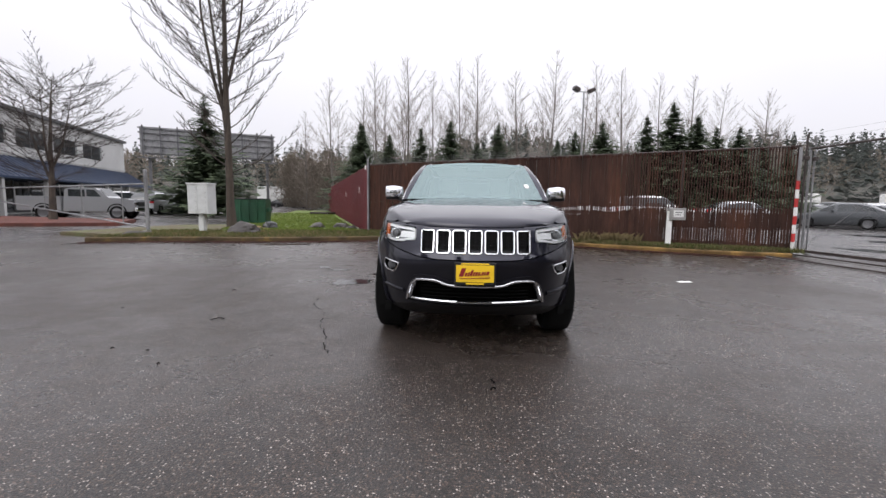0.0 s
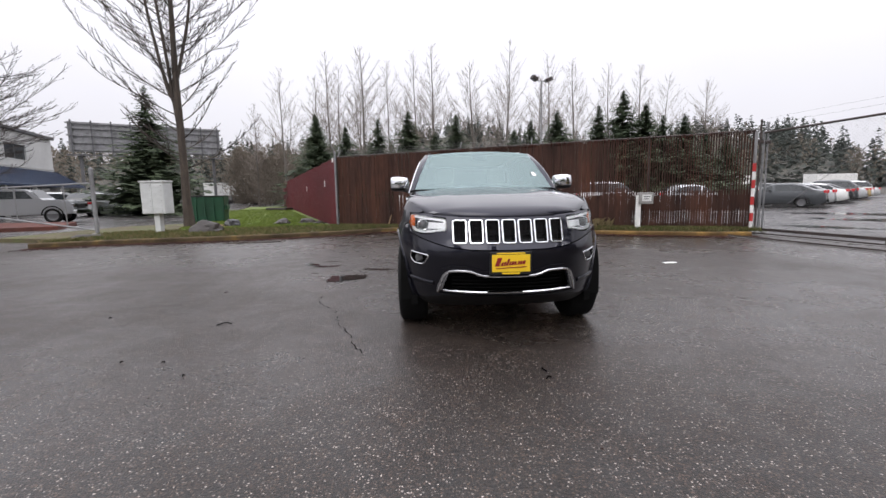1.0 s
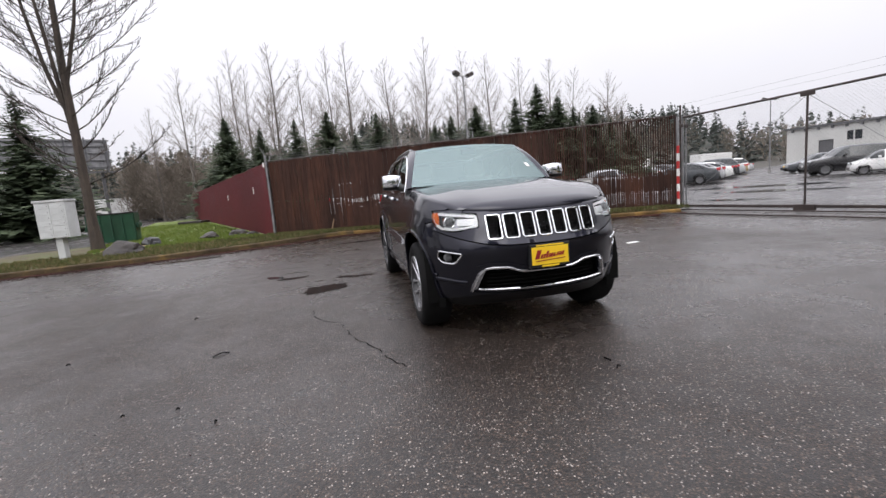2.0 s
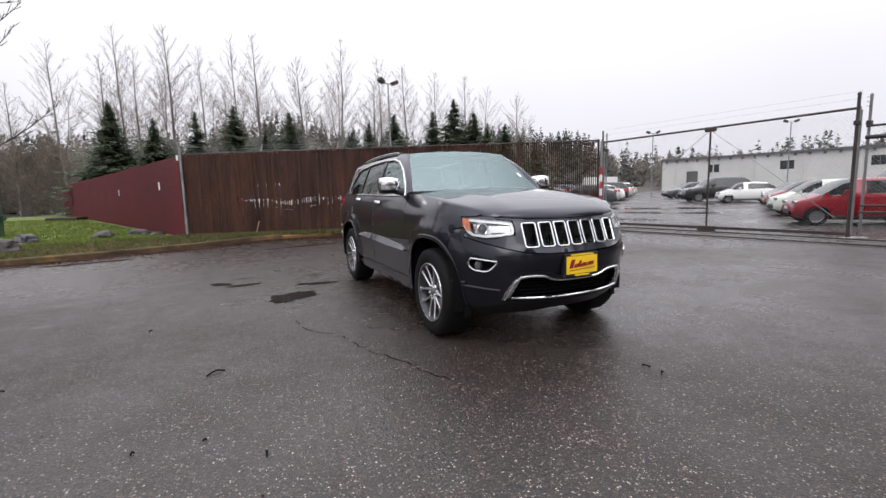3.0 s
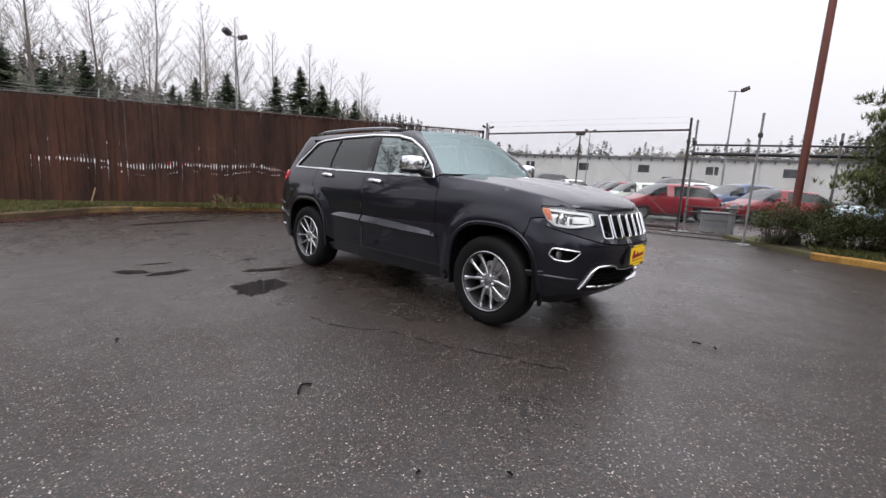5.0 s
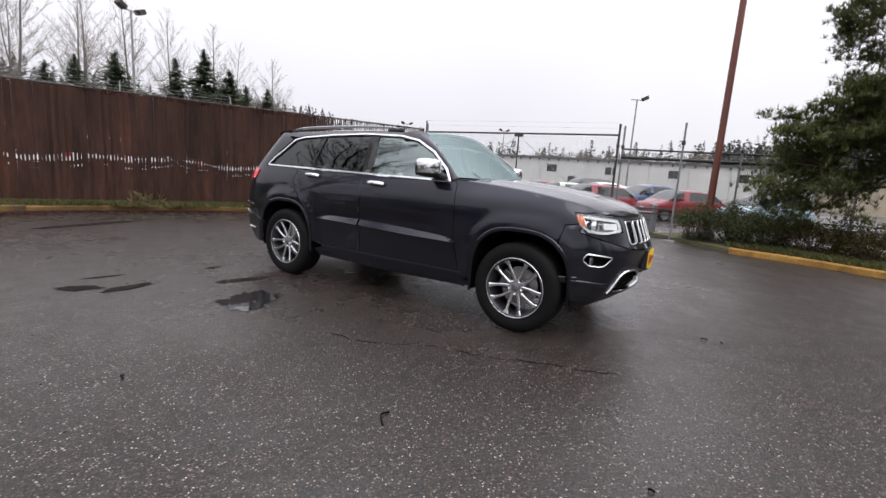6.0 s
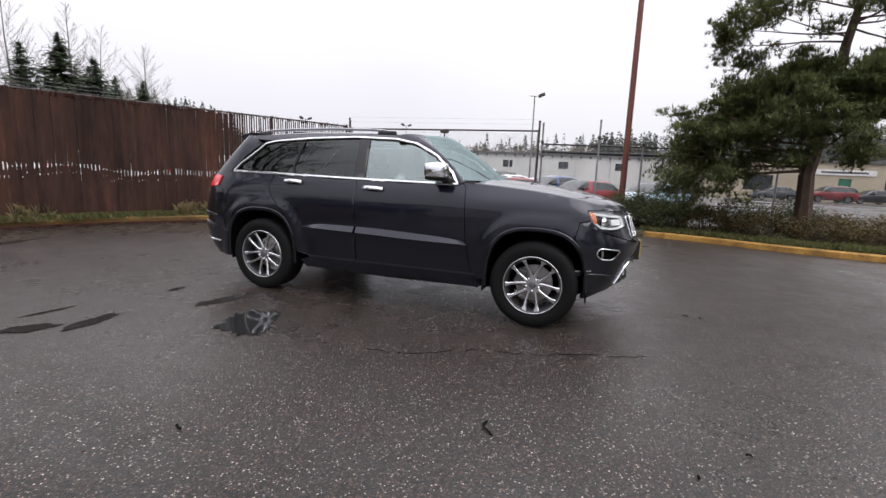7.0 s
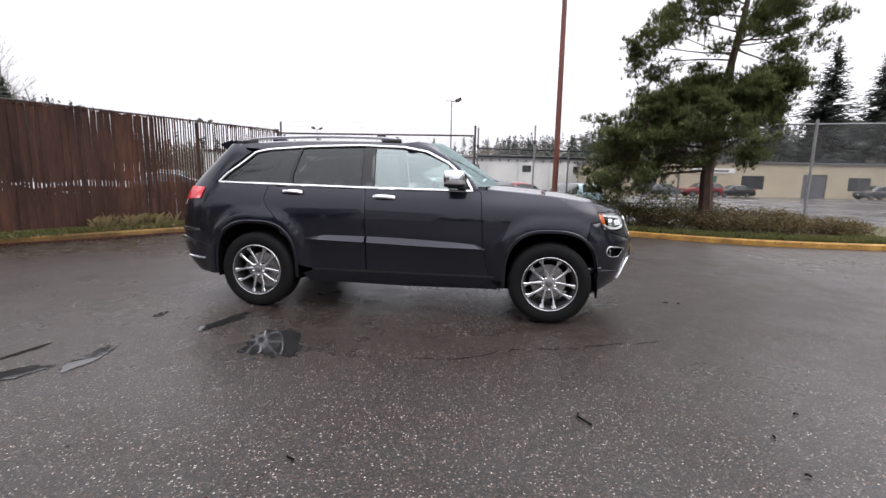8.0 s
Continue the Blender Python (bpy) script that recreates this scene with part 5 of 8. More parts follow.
    for lift, out in ((0.09, 0.11), (0.16, 0.16), (0.24, 0.21)):
        for k in range(3):
            pts = []
            for i in range(5):
                t = 0.18 * (k + i / 4)
                p = FENCE_A + d * (length * t) + nrm * out
                pts.append((p.x, p.y, fence_height(t) + lift - 0.03 * math.sin(math.pi * i / 4)))
            part("barbed_wire", sweep(pts, [(-0.003, -0.003), (0.003, -0.003), (0.003, 0.003), (-0.003, 0.003)]), M_GALV, fence)
    # torn weed stems hooked in the top, towards the gate
    bm = bmesh.new()
    for k in range(170):
        t = 0.30 + 0.70 * rng.random()
        p = FENCE_A + d * (length * t)
        z = fence_height(t)
        rod(bm, (p.x, p.y - 0.02, z - 0.06), (p.x + rng.uniform(-0.1, 0.1), p.y - 0.02, z + rng.uniform(0.0, 0.09)), 0.012, 0.003, 4)
    tagged(part("dead_weed", bm, M_LITTER, fence), kind="stuff")


slat_fence()


def corner_post():
    p = thing("corner_post", "tall galvanised steel corner post", "fence post", (-3.78, 12.84, 0.08))
    part("shaft", rodded((0, 0, 0), (0, 0, 2.62), 0.034, n=14), M_GALV, p)
    part("cap", lathe([(2.61, 0.041), (2.65, 0.038), (2.68, 0.016), (2.69, 0.0)], 12, "z"), M_GALV, p)
    for z in (0.4, 1.2, 2.0, 2.4):
        part("clamp", lathe([(z, 0.036), (z, 0.042), (z + 0.03, 0.042), (z + 0.03, 0.036)], 12, "z"), M_GALV, p)
    part("arm", rodded((0, 0, 2.64), (-0.12, -0.1, 2.95), 0.015, n=6), M_GALV, p)
    part("tag", boxed(-0.10, -0.05, -0.055, -0.05, 2.30, 2.45), M_WHITEPAINT, p, "small white tag")


corner_post()


def red_fence():
    fence = thing("red_fence", "long dark red corrugated metal fence", "fence")
    a = Vector((-3.84, 12.93))
    d = RED_END - a
    length = d.length
    ang = math.degrees(math.atan2(d.y, d.x))
    d = d.normalized()
    count = 32
    w = length / count
    # one ribbed sheet, shared by all
    bm = bmesh.new()
    prof = []
    ribs = 9
    for i in range(ribs):
        x = w * i / ribs
        k = w / ribs
        prof += [(x, 0), (x + k * 0.55, 0), (x + k * 0.65, 0.022), (x + k * 0.9, 0.022)]
    prof.append((w - 0.004, 0))
    lo = [bm.verts.new((x, y, 0.0)) for x, y in prof]
    hi = [bm.verts.new((x, y, 2.42)) for x, y in prof]
    lo2 = [bm.verts.new((x, y - 0.003, 0.0)) for x, y in prof]
    hi2 = [bm.verts.new((x, y - 0.003, 2.42)) for x, y in prof]
    for i in range(len(prof) - 1):
        bm.faces.new((lo[i], lo[i + 1], hi[i + 1], hi[i]))
        bm.faces.new((lo2[i + 1], lo2[i], hi2[i], hi2[i + 1]))
        bm.faces.new((hi[i], hi[i + 1], hi2[i + 1], hi2[i]))
    me = to_mesh("sheet", bm)
    rng = random.Random(3)
    for i in range(count):
        p = a + d * (w * i)
        ob = part("sheet", me, M_REDMETAL, fence)
        ob.matrix_basis = pose(p.x, p.y, 0.10 + rng.uniform(-0.015, 0.015), 0, rng.uniform(-0.3, 0.3), ang)
    e = a + d * length
    n = Vector((-d.y, d.x)) * -0.04
    part("top_rail", rodded((a.x + n.x, a.y + n.y, 2.48), (e.x + n.x, e.y + n.y, 2.50), 0.02), M_DARKSTEEL, fence)
    for k in range(11):
        p = a + d * (length * k / 10) + n * 2
        part("post", rodded((p.x, p.y, 0.0), (p.x, p.y, 2.6), 0.035), M_DARKSTEEL, fence)
    for s, z in ((2.4, 1.7), (9.5, 1.6)):
        p = a + d * s - n * 0.7
        ob = part("tag", boxed(-0.07, 0.07, -0.005, 0.005, -0.13, 0.13), M_WHITEPAINT, fence, "small white sign plate")
        ob.matrix_basis = pose(p.x, p.y, z, 0, 0, ang)


red_fence()

GATE_A, GATE_B = Vector((8.5, 8.45)), Vector((9.68, 2.42))


def chain_link(name, a, b, z0, z1, material, parent, pitch=0.08, r=0.0016):
    """Crossing wires of a chain-link panel."""
    a, b = Vector(a), Vector(b)
    length = (b - a).length
    h = z1 - z0
    verts, faces = [], []

    def wire(u0, v0, u1, v1):
        p, q = a.lerp(b, u0 / length), a.lerp(b, u1 / length)
        p, q = Vector((p.x, p.y, z0 + v0)), Vector((q.x, q.y, z0 + v1))
        k = len(verts)
        for c in (p, q):
            verts.extend([(c.x, c.y - r, c.z - r), (c.x + r, c.y + r, c.z), (c.x, c.y - r, c.z + r)])
        faces.extend([(k, k + 1, k + 4, k + 3), (k + 1, k + 2, k + 5, k + 4), (k + 2, k, k + 3, k + 5)])
    n = int((length + h) / pitch)
    for i in range(n):
        u = i * pitch - h
        u0, u1 = max(u, 0), min(u + h, length)
        if u1 > u0:
            wire(u0, u0 - u, u1, u1 - u)
            wire(u0, h - (u0 - u), u1, h - (u1 - u))
    ob = part(name, soup(name, verts, faces, material), None, parent)
    tagged(ob, kind="stuff")
    return ob


def sliding_gate():
    g = thing("sliding_gate", "wide chain-link sliding gate of dark steel pipe", "gate")
    a, b = GATE_A, GATE_B
    d = (b - a).normalized()
    part("top_rail", rodded((a.x, a.y, 2.68), (b.x, b.y, 2.76), 0.027), M_DARKSTEEL, g)
    part("bottom_rail", boxed(0, (b - a).length, -0.03, 0.03, 0.06, 0.13, pose(a.x, a.y, 0, 0, 0, math.degrees(math.atan2(d.y, d.x)))), M_DARKSTEEL, g)
    m = a.lerp(b, 0.52)
    part("upright", rodded((m.x, m.y, 0.1), (m.x, m.y, 2.70), 0.024), M_DARKSTEEL, g)
    part("bracket", boxed(-0.14, 0.14, -0.03, 0.03, 2.62, 2.72, pose(m.x, m.y, 0, 0, 0, math.degrees(math.atan2(d.y, d.x))), bevel=0.01), M_DARKSTEEL, g)
    part("foot", boxed(-0.22, 0.22, -0.05, 0.05, 0.0, 0.14, pose(m.x, m.y, 0, 0, 0, math.degrees(math.atan2(d.y, d.x))), bevel=0.01), M_DARKSTEEL, g)
    for e, z in ((a, 0.2), (b, 0.2)):
        part("truss_rod", rodded((m.x, m.y, 2.66), (e.x, e.y, z), 0.006, n=5), M_GALV, g)
    for e in (a, b):
        part("upright", rodded((e.x, e.y, 0.08), (e.x, e.y, 2.72), 0.03), M_GALV, g)
    chain_link("wire_mesh", a, b, 0.12, 2.68, M_GALV, g)
    for z in (2.95, 3.1):
        part("barbed_wire", rodded((a.x, a.y, z - 0.05), (b.x, b.y, z), 0.002, n=4), M_GALV, g)


sliding_gate()


def striped_post():
    p = thing("striped_post", "galvanised gate post with red and white reflective bands", "gate post", (7.95, 8.0, 0.0))
    part("shaft", rodded((0, 0, 0), (0, 0, 2.66), 0.034, n=14), M_GALV, p)
    for k in range(8):
        z = 0.14 + k * 0.215
        part("band", lathe([(z, 0.034), (z, 0.041), (z + 0.21, 0.041), (z + 0.21, 0.034)], 14, "z"), M_REDPAINT if k % 2 else M_WHITEPAINT, p)


striped_post()


def tall_post(x, y, h, r=0.045, lean=0.0, arms=False, label="tall galvanised steel gate post", mt=None):
    p = thing("gate_post", label, "gate post", (x, y, 0.0), group="gate posts")
    part("shaft", rodded((0, 0, 0), (lean * h, 0, h), r, n=12), mt or M_GALV, p)
    part("cap", lathe([(h - 0.01, r + 0.006), (h + 0.03, r + 0.004), (h + 0.05, 0.01)], 12, "z"), mt or M_GALV, p)
    part("roller", boxed(-0.07, 0.07, -0.04, 0.04, min(h, 2.5) - 0.12, min(h, 2.5) - 0.02, bevel=0.02), M_DARKSTEEL, p, "dark roller bracket")
    part("footing", lathe([(0.0, 0.15), (0.04, 0.14), (0.05, 0.0)], 14, "z"), M_CONC, p)
    if arms:
        for z in (0.05, 0.14, 0.23):
            part("wire_arm", rodded((lean * h, 0, h - z), (lean * h - 0.12, 0.02, h - z + 0.02), 0.006, n=5), M_GALV, p)


tall_post(8.28, 8.28, 2.96, 0.025, mt=M_DARKSTEEL, label="tall dark steel gate post")
tall_post(8.62, 8.46, 2.92, 0.021, arms=True)
tall_post(9.42, 2.36, 3.0, 0.031, mt=M_DARKSTEEL, label="tall dark steel gate post")
tall_post(9.72, 2.28, 2.98, 0.026, arms=True)
tall_post(8.1, 0.58, 2.86, 0.024)
tall_post(10.37, -0.67, 2.62, 0.028)


def gate_tail():
    """Fixed rails that carry the gate's tail, with a chain-link fence."""
    f = thing("rail_fence", "chain-link fence with two heavy black guide rails", "fence")
    a, b, c = Vector((9.6, 2.28)), Vector((10.42, -0.72)), Vector((11.6, -4.6))
    for z in (2.13, 2.36):
        part("guide_rail", rodded((a.x, a.y, z), (b.x, b.y, z), 0.042 if z < 2.2 else 0.024), M_BLACKTRIM, f)
        part("guide_rail", rodded((b.x, b.y, z), (c.x, c.y, z), 0.042 if z < 2.2 else 0.024), M_BLACKTRIM, f)
    for z in (0.58, 0.72):
        part("mid_rail", rodded((a.x, a.y, z), (b.x, b.y, z), 0.02), M_DARKSTEEL, f)
        part("mid_rail", rodded((b.x, b.y, z - 0.05), (c.x, c.y, z - 0.05), 0.02), M_DARKSTEEL, f)
    for k in range(3):
        p = b.lerp(c, (k + 1) / 3)
        part("post", rodded((p.x, p.y, 0), (p.x, p.y, 2.5), 0.035), M_GALV, f)
    chain_link("wire_mesh", a, b, 0.1, 2.36, M_GALV, f)
    chain_link("wire_mesh", b, c, 0.1, 2.36, M_GALV, f)


gate_tail()


def side_fence():
    f = thing("side_fence", "tall chain-link fence behind the planting bed", "fence")
    pts = [Vector((11.6, -4.6)), Vector((10.9, -8.3)), Vector((10.6, -11.6)), Vector((10.4, -15.0)), Vector((10.2, -19.0))]
    for a, b in zip(pts, pts[1:]):
        part("post", rodded((b.x, b.y, 0.0), (b.x, b.y, 3.46), 0.045), M_GALV, f)
        part("top_rail", rodded((a.x, a.y, 3.32), (b.x, b.y, 3.32), 0.022), M_GALV, f)
        chain_link("wire_mesh", a, b, 0.1, 3.32, M_GALV, f, r=0.0024)


side_fence()


M_TRACK = mat("wet_worn_concrete", (0.19, 0.185, 0.178), 0.35, var=0.5, coarse=1.2, bump=0.4)


def gate_track():
    """Concrete strips with steel rails that cross the drive before the gate."""
    for k, (off, wd) in enumerate(((0.45, 0.30), (1.45, 0.16))):
        d = (GATE_B - GATE_A).normalized()
        n = Vector((d.y, -d.x))
        n = n if n.x < 0 else -n
        a, b = GATE_A + n * off - d * 0.3, GATE_B + n * off + d * 2.2
        ang = math.degrees(math.atan2(d.y, d.x))
        ln = (b - a).length
        t = thing("gate_track", "low concrete strip with a steel rail set in it", "gate track", (a.x, a.y, 0), ang, group="gate tracks")
        part("strip", boxed(0, ln, -wd / 2, wd / 2, -0.02, 0.014, bevel=0.004), M_TRACK, t)
        part("rail", boxed(0, ln, -0.02, 0.02, 0.01, 0.045), M_DARKSTEEL, t)
        part("joint", boxed(0, ln, wd / 2, wd / 2 + 0.05, -0.02, 0.006), M_CRACK, t)


gate_track()


def marker_post():
    p = thing("marker_post", "white wooden stake carrying a small pale box", "marker post", (5.32, 8.85, 0.09), 6)
    part("stake", boxed(-0.065, 0.065, -0.03, 0.03, 0, 0.98, bevel=0.008), M_WHITEPAINT, p)
    part("box", boxed(-0.02, 0.40, -0.09, 0.06, 0.74, 1.06, bevel=0.015), M_CONC, p, "pale weathered box")
    part("plate", boxed(0.06, 0.33, -0.096, -0.088, 0.82, 1.0), M_WHITEPAINT, p)
    part("bar", boxed(0.10, 0.29, -0.100, -0.095, 0.93, 0.955), M_SATIN, p)
    part("bar", boxed(0.10, 0.25, -0.100, -0.095, 0.87, 0.892), M_SATIN, p)


marker_post()

M_BOXGREY = mat("pale_grey_enamel", (0.50, 0.51, 0.50), 0.5, var=0.12, bump=0.05)
M_DUMP = mat("dark_green_steel", (0.012, 0.062, 0.032), 0.5, var=0.35, bump=0.15, coarse=1.5)


def mail_cluster():
    p = thing("mailbox_cluster", "pale grey cluster mailbox on a pedestal", "mailbox", (-9.1, 11.2, 0.1), -12)
    p.scale = (0.75, 0.75, 0.94)
    part("pedestal", boxed(-0.13, 0.13, -0.11, 0.11, 0, 0.80, bevel=0.01), M_BOXGREY, p)
    part("cabinet", boxed(-0.55, 0.55, -0.25, 0.25, 0.68, 1.72, bevel=0.01), M_BOXGREY, p)
    part("hood", boxed(-0.58, 0.58, -0.29, 0.27, 1.72, 1.78, bevel=0.008), M_BOXGREY, p)
    for i in range(2):
        for j in range(6):
            x0, z0 = -0.51 + i * 0.52, 0.70 + j * 0.168
            dr = part("door", boxed(x0, x0 + 0.49, -0.266, -0.245, z0, z0 + 0.152, bevel=0.004), M_BOXGREY, p)
            part("lock", rodded((x0 + 0.43, -0.275, z0 + 0.07), (x0 + 0.43, -0.26, z0 + 0.07), 0.012), M_SATIN, dr)


mail_cluster()


def dumpster():
    p = thing("dumpster", "dark green steel dumpster with black lids", "dumpster", (-10.45, 17.3, 0.05), 14)
    p.scale = (0.72, 0.8, 1.0)
    bm = bmesh.new()
    vs = []
    for z, k in ((0.12, 0.9), (1.2, 1.0)):
        vs.append([bm.verts.new((sx * 1.1 * (1 if z > 1 else 0.97), sy * 0.75 * k, z)) for sx, sy in ((-1, -1), (1, -1), (1, 1), (-1, 1))])
    for j in range(4):
        bm.faces.new((vs[0][j], vs[0][(j + 1) % 4], vs[1][(j + 1) % 4], vs[1][j]))
    bm.faces.new(vs[0][::-1]), bm.faces.new(vs[1])
    bmesh.ops.recalc_face_normals(bm, faces=bm.faces)
    part("bin", bm, M_DUMP, p)
    for x in (-1.0, -0.5, 0, 0.5, 1.0):
        part("rib", boxed(x - 0.04, x + 0.04, -0.79, -0.68, 0.14, 1.16, bevel=0.008), M_DUMP, p)
    for x in (-0.55, 0.55):
        part("lid", boxed(x - 0.53, x + 0.53, -0.8, 0.78, 1.2, 1.25, bevel=0.015), M_BLACKTRIM, p, "black plastic lid")
    for x in (-1.16, 1.16):
        part("fork_pocket", boxed(x - 0.06, x + 0.06, -0.5, 0.5, 0.62, 0.80, bevel=0.01), M_DUMP, p)
    for x in (-0.9, 0.9):
        for y in (-0.55, 0.55):
            part("foot", boxed(x - 0.08, x + 0.08, y - 0.08, y + 0.08, 0, 0.14), M_DARKSTEEL, p)


dumpster()


def swing_barrier():
    g = thing("swing_barrier", "open pipe gate frame hung on a galvanised post", "gate", (-10.98, 11.1, 0.1))
    part("post", rodded((0, 0, 0), (0, 0, 2.05), 0.06, n=14), M_GALV, g)
    part("cap", lathe([(2.04, 0.066), (2.09, 0.06), (2.12, 0.0)], 12, "z"), M_GALV, g)
    part("sleeve", lathe([(0.0, 0.16), (0.05, 0.15), (0.06, 0.07)], 12, "z"), M_CONC, g)
    a0, a1 = Vector((-0.08, 0.02, 1.62)), Vector((-10.5, 4.6, 1.52))
    b0, b1 = Vector((-0.08, 0.02, 0.16)), Vector((-10.5, 4.6, 0.95))
    part("top_rail", rodded(a0, a1, 0.028), M_GALV, g)
    part("bottom_rail", rodded(b0, b1, 0.028), M_GALV, g)
    for t in (0.12, 0.36, 0.62, 0.85):
        part("upright", rodded(a0.lerp(a1, t), b0.lerp(b1, t), 0.02), M_GALV, g)


swing_barrier()

M_ROCK = mat("dark_wet_rock", (0.036, 0.029, 0.025), 0.55, var=0.45, coarse=3, fine=25, bump=0.7)
M_PLANK = mat("raw_board", (0.36, 0.24, 0.14), 0.7, var=0.3, stretch=(1, 8, 1), bump=0.2)
M_BAG = mat("black_bag", (0.012, 0.012, 0.013), 0.3, var=0.2, bump=0.3)


def boulder(x, y, z, sx, sy, sz, seed, label, name="rock", material=None):
    bm = bmesh.new()
    bmesh.ops.create_icosphere(bm, subdivisions=3, radius=1.0)
    for v in bm.verts:
        n = noise.noise(v.co * 1.3 + Vector((seed * 7.1, seed, 0))) * 0.35 + noise.noise(v.co * 3.7 + Vector((0, seed * 3.3, 0))) * 0.12
        c = v.co * (1 + n)
        c.z = max(c.z, -0.35)
        v.co = Vector((c.x * sx, c.y * sy, (c.z + 0.35) * sz))
    ob = part(name, bm, material or M_ROCK)
    ob.matrix_basis = pose(x, y, z - 0.03, 0, 0, seed * 40)
    tagged(ob, label, "rock" if name == "rock" else name.replace("_", " "))


boulder(-7.5, 10.95, 0.1, 0.48, 0.38, 0.30, 1, "angular grey boulder on the grass verge")
boulder(-10.3, 9.7, 0.1, 0.50, 0.30, 0.12, 2, "flat dark rock by the kerb")
boulder(-6.2, 14.3, 0.1, 0.40, 0.3, 0.2, 3, "dark rock in front of the red fence")
boulder(-5.3, 14.6, 0.1, 0.42, 0.3, 0.2, 4, "dark rock at the foot of the red fence")
boulder(-4.7, 13.9, 0.1, 0.26, 0.2, 0.13, 6, "small dark rock at the foot of the red fence")
boulder(-7.75, 13.4, 0.1, 0.26, 0.24, 0.26, 5, "crumpled black rubbish bag on the grass", "rubbish_bag", M_BAG)


def plank(x, y, z, ln, wd, th, rz, label, material, rx=0):
    ob = part("board", boxed(-ln / 2, ln / 2, -wd / 2, wd / 2, 0, th, bevel=0.004), material)
    ob.matrix_basis = pose(x, y, z, rx, 0, rz)
    tagged(ob, label, "board")


plank(-8.3, 12.9, 0.11, 1.3, 0.5, 0.06, 20, "raw wooden board lying on the grass", M_PLANK)
plank(-8.5, 13.3, 0.17, 0.8, 0.35, 0.05, -15, "short raw board on the rubbish pile", M_PLANK)
vault = part("utility_vault", boxed(-0.9, 0.9, -0.5, 0.5, 0, 0.2, bevel=0.02), M_ROCK)
vault.matrix_basis = pose(-11.9, 32.0, 0.12, 0, 0, -20)
tagged(vault, "low dark concrete utility vault in the lawn", "utility vault")
stk = thing("snapped_stake", "short snapped wooden stake leaning in the verge", "stake", (-1.9, 12.0, 0.1))
part("shaft", rodded((0, 0, 0), (0.12, 0, 0.42), 0.02, 0.014, 6), M_PLANK, stk)


def operator_cabinet():
    p = thing("gate_operator", "grey metal gate operator cabinet behind the fence", "cabinet", (10.9, 1.75, 0.0), -70)
    p.scale = (0.8, 0.8, 0.82)
    part("plinth", boxed(-0.5, 0.5, -0.25, 0.25, 0, 0.15), M_CONC, p)
    part("body", boxed(-0.48, 0.48, -0.22, 0.22, 0.15, 0.66, bevel=0.015), M_GALV, p)
    part("lid", boxed(-0.52, 0.52, -0.26, 0.26, 0.66, 0.70, bevel=0.01), M_GALV, p)
    part("bar", boxed(-0.4, 0.4, -0.226, -0.219, 0.38, 0.42), M_SATIN, p)
    b = thing("bollard", "grey steel bollard by the gate cabinet", "bollard", (10.2, 1.25, 0.0))
    part("shaft", rodded((0, 0, 0), (0, 0, 0.8), 0.08, n=14), M_GALV, b)
    part("cap", lathe([(0.8, 0.08), (0.84, 0.05), (0.85, 0.0)], 14, "z"), M_GALV, b)


operator_cabinet()


# ---- lamp posts and the painted pole ----
def lamp_post(x, y, h, heads, rz, r=0.07, label="grey steel lamp post with twin floodlights"):
    p = thing("street_lamp", label, "lamp post", (x, y, 0.0), rz, group="lamp posts")
    part("pole", rodded((0, 0, 0), (0, 0, h), r, r * 0.6, 12), M_GALV, p)
    part("base", lathe([(0, r * 2.2), (0.3, r * 2.1), (0.32, r)], 14, "z"), M_CONC, p)
    part("cross_arm", boxed(-0.4, 0.4, -0.025, 0.025, h - 0.05, h, bevel=0.008), M_GALV, p)
    for sx in heads:
        hd = part("head", boxed(-0.20, 0.20, -0.17, 0.17, -0.11, 0.11, Matrix.Translation((sx * 0.52, 0, h + 0.10)) @ Matrix.Rotation(radians(-25 * sx), 4, "Y"), bevel=0.03), M_DARKSTEEL, p, "dark floodlight head")
        part("lamp_glass", boxed(-0.16, 0.16, -0.13, 0.13, -0.125, -0.112, Matrix.Translation((sx * 0.52, 0, h + 0.10)) @ Matrix.Rotation(radians(-25 * sx), 4, "Y")), M_SATIN, hd)
        part("knuckle", rodded((sx * 0.40, 0, h - 0.03), (sx * 0.58, 0, h + 0.04), 0.035), M_DARKSTEEL, hd)


lamp_post(6.75, 24.8, 8.0, (-1, 1), 20)
lamp_post(28.7, 5.5, 7.1, (1,), -60, label="grey steel lamp post with a floodlight")
lamp_post(40.0, 33.3, 7.0, (-1, 1), -30)
lamp_post(52.0, 26.0, 7.6, (-1, 1), -40)

pole = thing("flag_pole", "tall rust-brown painted steel pole in the shrubs", "pole", (9.05, -0.15, 0.05))
part("shaft", rodded((0, 0, 0), (0.35, 0.02, 13.5), 0.088, 0.055, 18), M_POLE, pole)
part("collar", lathe([(0, 0.22), (0.25, 0.2), (0.27, 0.13)], 16, "z"), M_CONC, pole)

# ---- parked vehicles ----
M_CARPAINT = paint_mat("parked_car_paint", None, rough=0.3, spec=0.15, coat_ior=1.4)
M_CARGLASS = mat("parked_car_glass", (0.02, 0.025, 0.027), 0.06, var=0.1, bump=0.0, spec=0.8)

